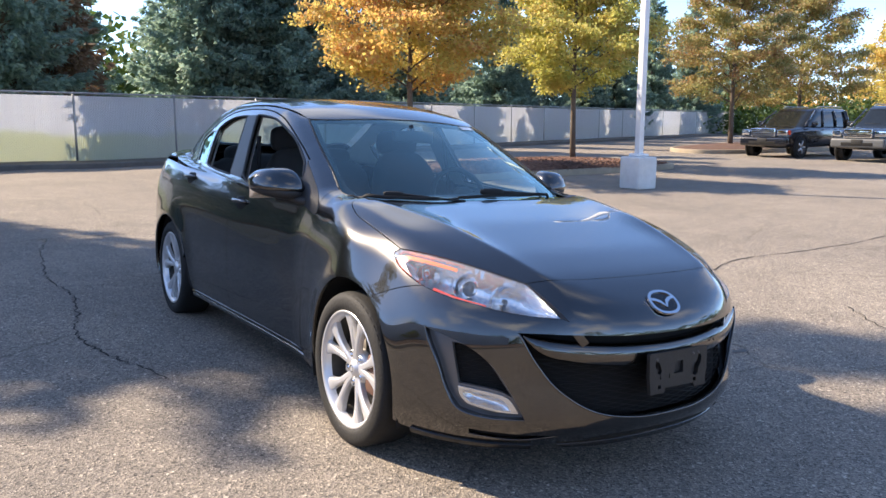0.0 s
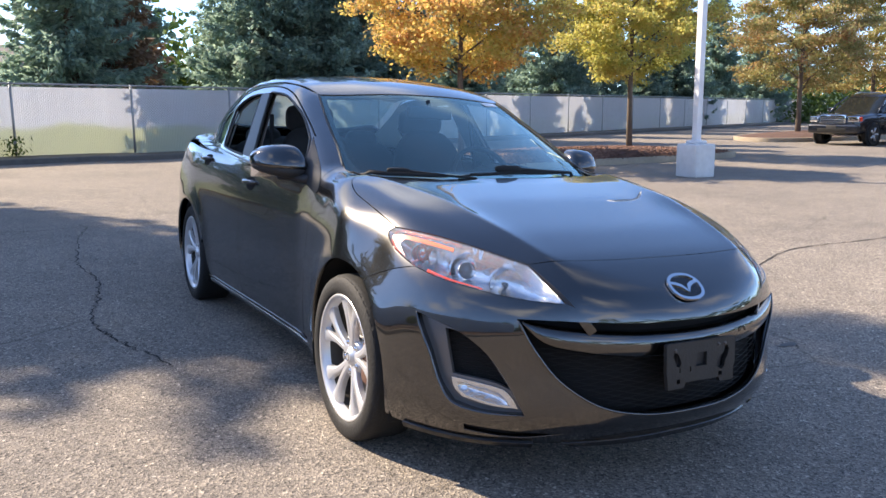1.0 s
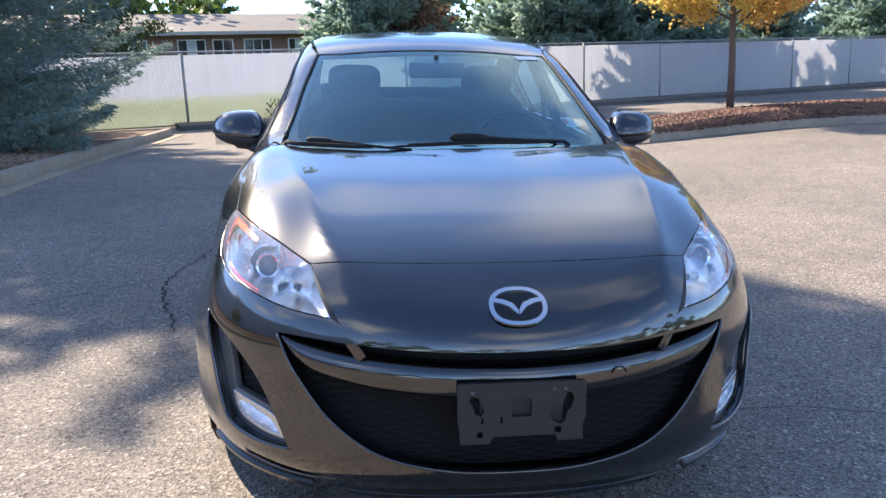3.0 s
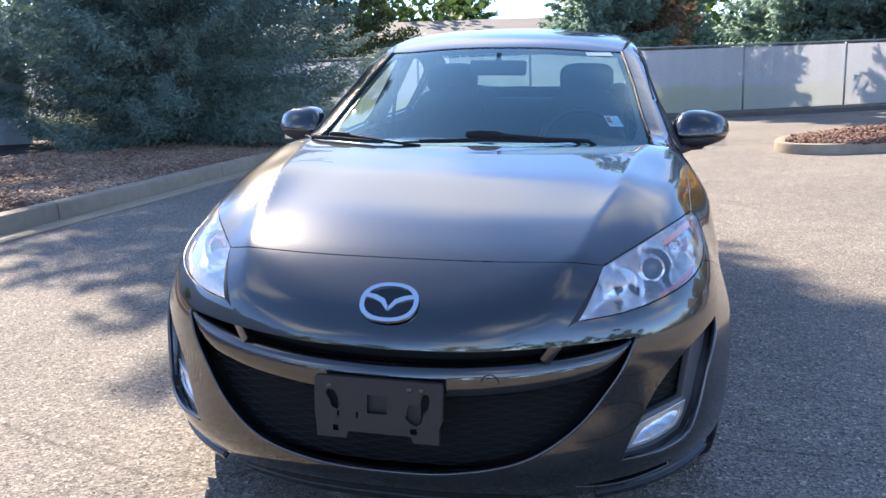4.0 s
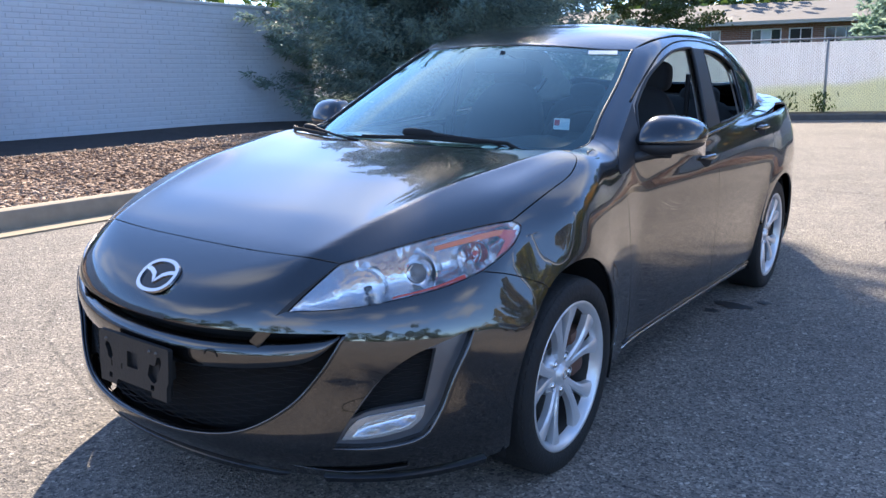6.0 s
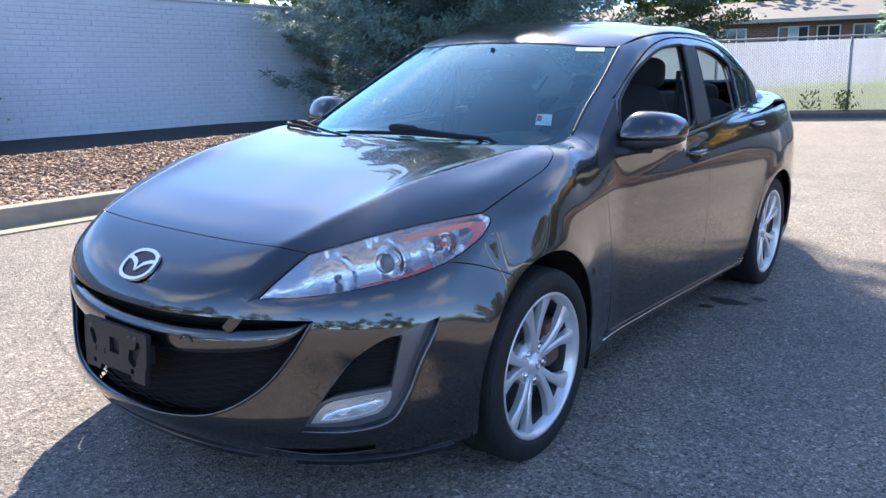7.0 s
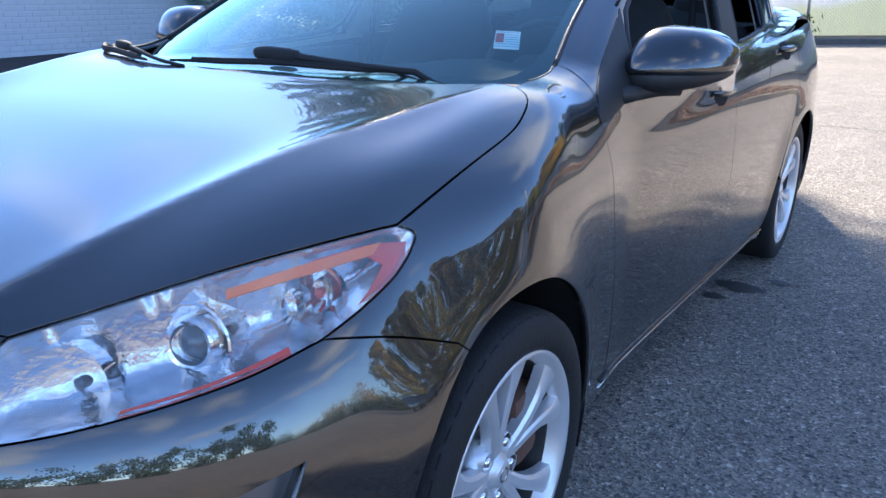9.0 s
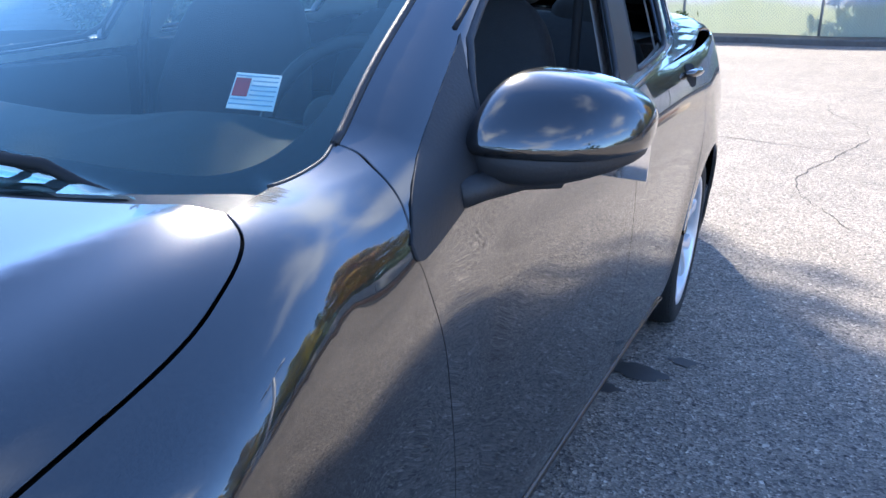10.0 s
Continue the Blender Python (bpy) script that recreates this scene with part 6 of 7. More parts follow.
board("bracket_back", rect(-0.14, -0.06, 0.14, 0.068), [rect(-0.02, 0.006, 0.018, 0.034)], 0.004, GAP, bracket, pm @ Matrix.Translation((0, 0.02, 0)))
box("bracket_mount", (0.2, 0.05, 0.08), (0, -2.25, 0.46), BLACK_PLASTIC, bracket)
for sx, sz in ((-0.118, 0.052), (0.075, 0.055), (0.103, 0.055)):
    v, f = lathe([(0.0, 0.004), (0.004, 0.0035), (0.0065, 0.0)], 12)
    rr = Matrix.Rotation(radians(-90), 4, "Z")
    raw("screw", [pm @ (rr @ Vector(q) + Vector((sx, -0.001, sz))) for q in v], f, DISC, bracket)

# ---- fog lamp bezels ----
SATIN = plain("satin_dark_plastic", (0.15, 0.15, 0.155), 0.34, metal=0.5, vary=0.06)
REC = [[(0.729, -1.884, 0.543), (0.702, -1.92, 0.537), (0.668, -1.96, 0.515), (0.628, -2.002, 0.46), (0.59, -2.04, 0.392), (0.578, -2.052, 0.368)], [(0.578, -2.052, 0.368), (0.62, -2.012, 0.388), (0.712, -1.912, 0.4)], [(0.712, -1.912, 0.4), (0.721, -1.898, 0.47), (0.729, -1.884, 0.543)]]
FOG = [[(0.558, -2.069, 0.311), (0.573, -2.056, 0.345), (0.597, -2.034, 0.371), (0.65, -1.982, 0.384), (0.712, -1.912, 0.392)], [(0.712, -1.912, 0.392), (0.708, -1.92, 0.36), (0.688, -1.942, 0.332)], [(0.688, -1.942, 0.332), (0.62, -2.011, 0.314), (0.558, -2.069, 0.311)]]
rec, fog = outline(REC), outline(FOG)
CLEAR = glass_material("clear_cover", (0.97, 0.97, 0.97), base=0.04)
MESH_BLACK = plain("mesh_black", (0.006, 0.006, 0.0065), 0.6, Specular_IOR_Level=0.3)
for sx in (1, -1):
    S_ = np.array([sx, 1, 1])
    o_ = (lambda a: a * S_ if sx > 0 else (a * S_)[::-1])
    bz = panel("fog_bezel", FRONT, o_(bez), SATIN, car, holes=[o_(rec), o_(fog)], step=0.016, lift=-0.026, rim=0.02, gap=-0.004, label="dark satin plastic bezel round the fog lamp")[0]
    edge = on_body(bez, FRONT)
    back = edge - grad(edge) * 0.034
    n_ = len(bez)
    v = np.vstack([edge - grad(edge) * 0.002, back]) * S_
    f = [(k, (k + 1) % n_, n_ + (k + 1) % n_, n_ + k) for k in range(n_)]
    raw("bezel_wall", v, f if sx > 0 else [q[::-1] for q in f], PAINT, bz)
    low_edge = np.array(spline(BEZEL[1] + BEZEL[2][1:], 7))
    p = on_body(low_edge, FRONT, 0.0005) * S_
    n_ = len(p)
    v, f = tube(p, [0.0015 + 0.0055 * min(1.0, i / 6, (n_ - 1 - i) / 6) for i in range(n_)], 8)
    raw("rolled_edge", v, f, PAINT, bz)
    panel("mesh_backing", FRONT, o_(rec), GAP, bz, step=0.03, lift=-0.06, rim=0, gap=-0.012)
    for i, z in enumerate(np.arange(0.385, 0.538, 0.011)):
        x0, x1 = float(np.interp(z, [0.37, 0.392, 0.46, 0.515, 0.543], [0.578, 0.592, 0.63, 0.67, 0.728])), 0.722
        xs = np.linspace(x0, x1, 14)
        if x1 - x0 < 0.012:
            continue
        yy = -1.45 - 0.8 * np.sqrt(1 - (xs / 0.86) ** 2)
        p = on_body(np.stack([xs * sx, yy, z + 0.003 * np.sin(xs * 160 + (i % 2) * math.pi)], 1), FRONT, -0.045)
        v, f = tube(p, 0.0013, 4)
        raw("mesh_bar", v, f, MESH_BLACK, bz)
    inner_fog = outline([[(0.577, -2.052, 0.32), (0.592, -2.038, 0.345), (0.612, -2.02, 0.362), (0.65, -1.982, 0.373), (0.70, -1.927, 0.381)], [(0.70, -1.927, 0.381), (0.696, -1.932, 0.357), (0.68, -1.952, 0.339)], [(0.68, -1.952, 0.339), (0.62, -2.011, 0.323), (0.577, -2.052, 0.32)]])
    fg = panel("fog_lamp", FRONT, o_(fog), SILVER_TRIM, bz, holes=[o_(inner_fog)], step=0.014, lift=-0.019, rim=0.03, gap=0.001, label="fog lamp in a silver surround")[0]
    panel("fog_reflector", FRONT, o_(inner_fog), HOUSING, fg, step=0.012, lift=-0.025, rim=0, gap=-0.001, depth=(0.03, 0.014))
    fc = panel("fog_cover", FRONT, o_(inner_fog), CLEAR, fg, step=0.02, lift=-0.022, rim=0, gap=0)[0]
    fc.visible_shadow = False

# ---- emblem: a chrome oval with two wing strokes ----
bc = on_body([(0.004, -2.19, 0.684)], FRONT)[0]
bn = Vector(grad(np.array([bc]))[0])
bm_ = Matrix.Translation(Vector(bc) + bn * 0.004) @ (bn.to_track_quat("-Y", "Z").to_matrix().to_4x4())
el = lambda a, b, n_=44, e=2.3: [(a * math.copysign(abs(math.cos(t)) ** (2 / e), math.cos(t)), b * math.copysign(abs(math.sin(t)) ** (2 / e), math.sin(t))) for t in np.linspace(0, 2 * math.pi, n_, endpoint=False)]
emblem = board("emblem", el(0.071, 0.056), [el(0.0595, 0.0455)], 0.008, CHROME, car, bm_ @ Matrix.Translation((0, -0.006, 0)), label="chrome oval emblem on the nose")
board("emblem_back", el(0.066, 0.051), [], 0.004, GLOSS_BLACK, emblem, bm_ @ Matrix.Translation((0, -0.001, 0)))
for sx in (-1, 1):
    wing = [(sx * 0.001, -0.012), (sx * 0.012, 0.008), (sx * 0.033, 0.019), (sx * 0.061, 0.025), (sx * 0.064, 0.013), (sx * 0.041, 0.008), (sx * 0.02, -0.003), (sx * 0.001, -0.026)]
    board("emblem_wing", wing if sx < 0 else wing[::-1], [], 0.006, CHROME, emblem, bm_ @ Matrix.Translation((0, -0.005, 0)))

# ---- door mirrors, handles ----
def superblob(c, r, e=2.5, n=28, m=16, shape=None):
    v, f = [], []
    for i in range(m + 1):
        ph = -math.pi / 2 + math.pi * i / m
        for k in range(n):
            th = 2 * math.pi * k / n
            q = [math.copysign(abs(t) ** (2 / e), t) for t in (math.cos(ph), math.cos(th), math.sin(th), math.sin(ph))]
            p = Vector((r[0] * q[0] * q[1], r[1] * q[0] * q[2], r[2] * q[3]))
            if shape:
                p = shape(p)
            v.append(p + Vector(c))
    for i in range(m):
        for k in range(n):
            l = (k + 1) % n
            f.append((i * n + k, i * n + l, (i + 1) * n + l, (i + 1) * n + k))
    return v, f


def mirror_shape(p):
    """Cap of a door mirror: steep inner side, flat brow, falling to a blunt outer tip."""
    t = p.x / 0.108
    up = p.z > 0
    z = p.z * (1.02 - 0.12 * t - 0.22 * max(0.0, t) ** 2) if up else p.z * 0.3
    x = p.x + (0.3 * p.z * max(0.0, -t) if up else 0.0)
    y = (p.y * (1.0 - 0.25 * max(0.0, t) ** 2) if p.y < 0 else p.y * 0.5) + 0.045 * t * t * (t > 0) + 0.012 * t + 0.55 * max(0.0, z)
    return Vector((x, y, z + 0.006 * t))


def mirror_under(p):
    t = p.x / 0.104
    y = (p.y * (1.0 - 0.25 * max(0.0, t) ** 2) if p.y < 0 else p.y * 0.5) + 0.045 * t * t * (t > 0) + 0.012 * t
    return Vector((p.x, y, p.z * (1.0 - 0.25 * t) + 0.016 * max(0.0, t)))


MC = (0.848, -0.575, 0.996)
for sx in (1, -1):
    S_ = np.array([sx, 1, 1])
    v, f = superblob(MC, (0.116, 0.09, 0.084), 3.6, 40, 24, shape=mirror_shape)
    v = np.array([tuple(q) for q in v]) * S_
    mir = raw("door_mirror", v, f if sx > 0 else [q[::-1] for q in f], PAINT, car, "painted door mirror on a black foot")
    v, f = superblob((MC[0] - 0.002, MC[1] + 0.001, MC[2] - 0.026), (0.112, 0.086, 0.034), 3.0, 32, 12, shape=mirror_under)
    v = np.array([tuple(q) for q in v]) * S_
    raw("mirror_underside", v, f if sx > 0 else [q[::-1] for q in f], BLACK_PLASTIC, mir)
    v, f = tube([(0.755, -0.70, 0.93), (0.775, -0.655, 0.935), (0.81, -0.60, 0.945), (0.85, -0.57, 0.955)], [0.022, 0.02, 0.022, 0.03], 10)
    v = np.array([tuple(q) for q in v]) * S_
    raw("mirror_foot", v, f if sx > 0 else [q[::-1] for q in f], BLACK_PLASTIC, mir)
    box("mirror_glass", (0.15, 0.004, 0.1), (sx * 0.885, -0.497, 0.985), CHROME, mir, 0.001)
    for hy, hz in ((0.10, 0.855), (0.955, 0.938)):
        cup = outline([[(0.8, hy - 0.075, hz - 0.005), (0.8, hy - 0.05, hz + 0.03), (0.8, hy, hz + 0.034), (0.8, hy + 0.05, hz + 0.028), (0.8, hy + 0.06, hz), (0.8, hy + 0.03, hz - 0.028), (0.8, hy - 0.03, hz - 0.03), (0.8, hy - 0.075, hz - 0.005)]])
        pr = SIDE if sx > 0 else SIDE_R
        # flat dark patch stands in for the shaded hollow behind the handle
        panel("handle_cup", pr, cup * S_ if sx > 0 else (cup * S_)[::-1], GAP, car, step=0.02, lift=0.0012, rim=0.002, gap=0)
        pts = on_body([(sx * 0.8, hy + d, hz + 0.012) for d in np.linspace(-0.085, 0.095, 9)], pr, 0.0)
        nr = np.array([sx, 0, 0])
        bow = [0.002, 0.014, 0.019, 0.021, 0.022, 0.021, 0.019, 0.014, 0.004]
        v, f = tube(pts + nr * np.array(bow)[:, None], [0.006, 0.011, 0.012, 0.012, 0.012, 0.012, 0.012, 0.011, 0.007], 10)
        raw("door_handle", v, f, PAINT, car)

# ---- wipers, stickers ----
WIPER = plain("wiper_rubber", (0.008, 0.008, 0.008), 0.75)


def on_screen(pts, lift):
    return on_body(pts, SCREEN, lift)


FAIR[0] = 0.0
def wiper(blade, joint, arm, stout=1.0):
    """Flat blade along the screen's foot, a moulded joint on it, and an arm to its spindle."""
    p = on_screen(spline(blade, 6), 0.009)
    n_ = len(p)
    v, f = tube(p, [0.003 + 0.0035 * min(1.0, i / 4, (n_ - 1 - i) / 4) for i in range(n_)], 6)
    wb = raw("wiper", v, f, WIPER, car, "black windscreen wiper at rest")
    v, f = tube(on_screen(spline(blade, 6), 0.015)[2:-2], 0.0035, 5)
    raw("blade_spine", v, f, WIPER, wb)
    c = on_screen([joint], 0.022)[0]
    ahead = Vector(on_screen([arm[0]], 0.022)[0]) - Vector(c)
    rot = ahead.to_track_quat("X", "Z").to_matrix().to_4x4()
    v, f = superblob((0, 0, 0), (0.05 * stout, 0.011 * stout, 0.012 * stout), 3.0, 16, 10)
    raw("joint", [Vector(c) + (rot @ Vector(q)) for q in v], f, WIPER, wb)
    q = [on_screen([p_], 0.024 - 0.02 * k / 15)[0] for k, p_ in enumerate(spline([joint] + arm, 5))]
    m_ = len(q)
    v, f = tube(q, [(0.007 - 0.003 * (i / (m_ - 1))) * stout for i in range(m_)], 8)
    raw("wiper_arm", v, f, WIPER, wb)


wiper([(-0.677, -0.96, 0.973), (-0.59, -1.06, 0.974), (-0.51, -1.08, 0.972), (-0.41, -1.11, 0.968), (-0.31, -1.14, 0.965)], (-0.5, -1.06, 0.974), [(-0.4, -1.09, 0.97), (-0.28, -1.13, 0.965), (-0.17, -1.145, 0.965)])
wiper([(-0.246, -1.12, 0.967), (-0.06, -1.08, 0.973), (0.08, -1.06, 0.975), (0.25, -1.05, 0.975), (0.42, -1.02, 0.976)], (0.05, -1.045, 0.98), [(0.22, -1.045, 0.978), (0.42, -1.03, 0.975), (0.57, -0.985, 0.972)], 1.45)
FAIR[0] = 0.05
panel("cowl", TOP, both([[(0, -1.16, 0.97), (0.2, -1.15, 0.97), (0.45, -1.105, 0.965), (0.66, -1.015, 0.955)], [(0.66, -1.015, 0.955), (0.645, -0.945, 0.965)], [(0.645, -0.945, 0.965), (0.48, -1.04, 0.955), (0.25, -1.1, 0.95), (0, -1.115, 0.95)]]), BLACK_PLASTIC, car, step=0.04, lift=-0.01, rim=0.01)
STICK = plain("pale_sticker_paper", (0.75, 0.78, 0.82), 0.5, vary=0.03)
INK = plain("blue_sticker_ink", (0.2, 0.35, 0.5), 0.5)
stk = on_body([(0.508, -0.782, 1.054)], SCREEN, -0.008)[0]
sn = Vector(grad(np.array([stk]))[0])
sm = Matrix.Translation(stk) @ sn.to_track_quat("-Y", "Z").to_matrix().to_4x4() @ Matrix.Rotation(radians(4), 4, "Y")
sticker = board("windscreen_sticker", rect(-0.029, -0.036, 0.029, 0.036), [], 0.001, STICK, car, sm, label="small pale paper sticker with a red patch")
board("sticker_patch", rect(-0.027, -0.012, -0.008, 0.024), [], 0.001, RED, sticker, sm @ Matrix.Translation((0, -0.0012, 0)))
for k in range(7):
    z = -0.03 + k * 0.0095
    board("sticker_bar", rect(-0.005 if -0.015 < z < 0.026 else -0.027, z, 0.027, z + 0.0016), [], 0.001, INK, sticker, sm @ Matrix.Translation((0, -0.0025, 0)))
tp = on_body([(0.43, -0.27, 1.32)], SCREEN)[0]
tn = Vector(grad(np.array([tp]))[0])
tm = Matrix.Translation(tp) @ tn.to_track_quat("-Y", "Z").to_matrix().to_4x4()
board("windscreen_label", rect(-0.06, -0.022, 0.06, 0.014), [], 0.001, STICK, car, tm @ Matrix.Translation((0, 0.001, 0)), label="narrow white label strip")

# ---- cabin ----
panel("headliner", TOP, both([[(0, -0.27, 1.33), (0.3, -0.26, 1.33), (0.53, -0.18, 1.31)], [(0.53, -0.18, 1.31), (0.56, 0.4, 1.38), (0.52, 1.1, 1.33)], [(0.52, 1.1, 1.33), (0.3, 1.1, 1.36), (0, 1.1, 1.37)]]), LIGHT_TRIM, car, step=0.1, lift=-0.035, rim=0)
panel("pillar_trim", OBL2, outline(FRAME), LIGHT_TRIM, car, holes=holes_, mirror=True, step=0.05, lift=-0.035, rim=0)
v, f = [], []
prof = [(-1.08, 0.86), (-1.0, 0.93), (-0.85, 0.955), (-0.68, 0.955), (-0.58, 0.93), (-0.5, 0.86), (-0.46, 0.74), (-0.5, 0.6), (-0.62, 0.45)]
for x in np.linspace(-0.70, 0.70, 15):
    hump = 0.035 * math.exp(-((x - 0.37) / 0.17) ** 2)
    for yy, zz in prof:
        v.append((x, yy + 0.06 * (x / 0.7) ** 2, zz + hump * (yy > -0.75) * (zz > 0.8)))
k = len(prof)
f = [(i * k + j, (i + 1) * k + j, (i + 1) * k + j + 1, i * k + j + 1) for i in range(14) for j in range(k - 1)]
raw("dashboard", v, f, DASH, car, sharp=45)
box("steering_column", (0.09, 0.3, 0.08), (0.37, -0.5, 0.85), DASH, car, 0.02, m=Matrix.Rotation(radians(-22), 4, "X"))
tilt = Matrix.Translation((0.37, -0.33, 0.90)) @ Matrix.Rotation(radians(-24), 4, "X")
ring = [tilt @ Vector((0.185 * math.cos(a), 0, 0.185 * math.sin(a))) for a in np.linspace(0, 2 * math.pi, 36, endpoint=False)]
v, f = tube(ring, 0.015, 8, closed=True)
sw = raw("steering_wheel", v, f, BLACK_PLASTIC, car)
for a in (0, 180, 270):
    e = tilt @ Vector((0.18 * math.cos(radians(a)), 0, 0.18 * math.sin(radians(a))))
    v, f = tube([tilt @ Vector((0, -0.02, 0)), e], 0.016, 8)
    raw("wheel_spoke", v, f, BLACK_PLASTIC, sw)
v, f = superblob(tuple(tilt @ Vector((0, -0.02, 0))), (0.08, 0.03, 0.07), 2.6, 16, 10)
raw("airbag_cover", v, f, DASH, sw)


def seat(x, y, rear=False):
    s = new("seat")
    s.parent = car
    s.location = (x, y, 0)
    v, f = superblob((0, 0, 0.52), (0.25, 0.26, 0.1), 3.2, 20, 10)
    raw("seat_cushion", v, f, FABRIC, s)
    lean = Matrix.Rotation(radians(-18), 4, "X")
    v, f = superblob((0, 0, 0), (0.25, 0.085, 0.34), 3.2, 24, 16, shape=lambda p: Vector((p.x * (1 - 0.22 * max(0, p.z / 0.34)), p.y + 0.03 * (p.x / 0.25) ** 2 * -1, p.z)))
    raw("backrest", [lean @ Vector(q) + Vector((0, 0.3, 0.83)) for q in v], f, FABRIC, s)
    v, f = superblob((0, 0, 0), (0.14, 0.055, 0.08), 3.6, 20, 12)
    raw("headrest", [Vector(q) + Vector((0, 0.43, 1.205)) for q in v], f, FABRIC, s)
    for sx in (-0.05, 0.05):
        v, f = tube([(sx, 0.40, 1.1), (sx, 0.425, 1.2)], 0.007, 6)
        raw("headrest_post", v, f, CHROME, s)


seat(0.36, -0.02)
seat(-0.36, -0.02)
v, f = superblob((0, 0.92, 0.55), (0.64, 0.26, 0.12), 4, 24, 10)
bench = raw("rear_bench", v, f, FABRIC, car)
lean = Matrix.Rotation(radians(-24), 4, "X")
v, f = superblob((0, 0, 0), (0.62, 0.09, 0.3), 4, 24, 12)
raw("bench_back", [lean @ Vector(q) + Vector((0, 1.24, 0.80)) for q in v], f, FABRIC, bench)
for hx in (-0.36, 0.36):
    v, f = superblob((hx, 1.33, 1.07), (0.12, 0.05, 0.075), 3, 16, 10)
    raw("rear_headrest", v, f, FABRIC, bench)
box("parcel_shelf", (1.15, 0.5, 0.02), (0, 1.52, 1.0), FABRIC, car)
for sx in (1, -1):
    for y0, y1, zt in ((-0.78, 0.2, 0.925), (0.28, 1.1, 0.97)):
        bm = bmesh.new()
        bm_box(bm, (0.05, y1 - y0, zt - 0.36), (sx * 0.725, (y0 + y1) / 2, (zt + 0.36) / 2), 0.015, 2)
        part("door_card", bm, DASH, car)
    box("armrest", (0.07, 0.5, 0.05), (sx * 0.68, -0.2, 0.72), LIGHT_TRIM, car, 0.015)
    v, f = tube([(sx * 0.63, 0.26, 1.22), (sx * 0.645, 0.22, 1.0), (sx * 0.67, 0.2, 0.6)], 0.012, 4)
    raw("seat_belt", v, f, GAP, car)
bm = bmesh.new()
bm_box(bm, (0.25, 0.035, 0.065), (0, -0.385, 1.25), 0.015, 3)
part("inner_mirror", bm, BLACK_PLASTIC, car)
v, f = tube([(0, -0.385, 1.27), (0, -0.36, 1.31)], 0.012, 8)
raw("mirror_stem", v, f, BLACK_PLASTIC, car)


# ---- parked cars at the far side ----
def rounded(n, hw, zl, zh, e=5.0):
    out = []
    for t in np.linspace(0, 2 * math.pi, n, endpoint=False):
        c, q = math.cos(t), math.sin(t)
        out.append((hw * math.copysign(abs(c) ** (2 / e), c), (zl + zh) / 2 + (zh - zl) / 2 * math.copysign(abs(q) ** (2 / e), q)))
    return out


def loft(rings):
    n = len(rings[0])
    vs = [p for r in rings for p in r]
    fs = [(i * n + k, i * n + (k + 1) % n, (i + 1) * n + (k + 1) % n, (i + 1) * n + k) for i in range(len(rings) - 1) for k in range(n)]
    return vs, fs + [tuple(range(n))[::-1], tuple((len(rings) - 1) * n + k for k in range(n))]


DARK_GLASS = plain("dark_tinted_glass", (0.012, 0.014, 0.014), 0.06)


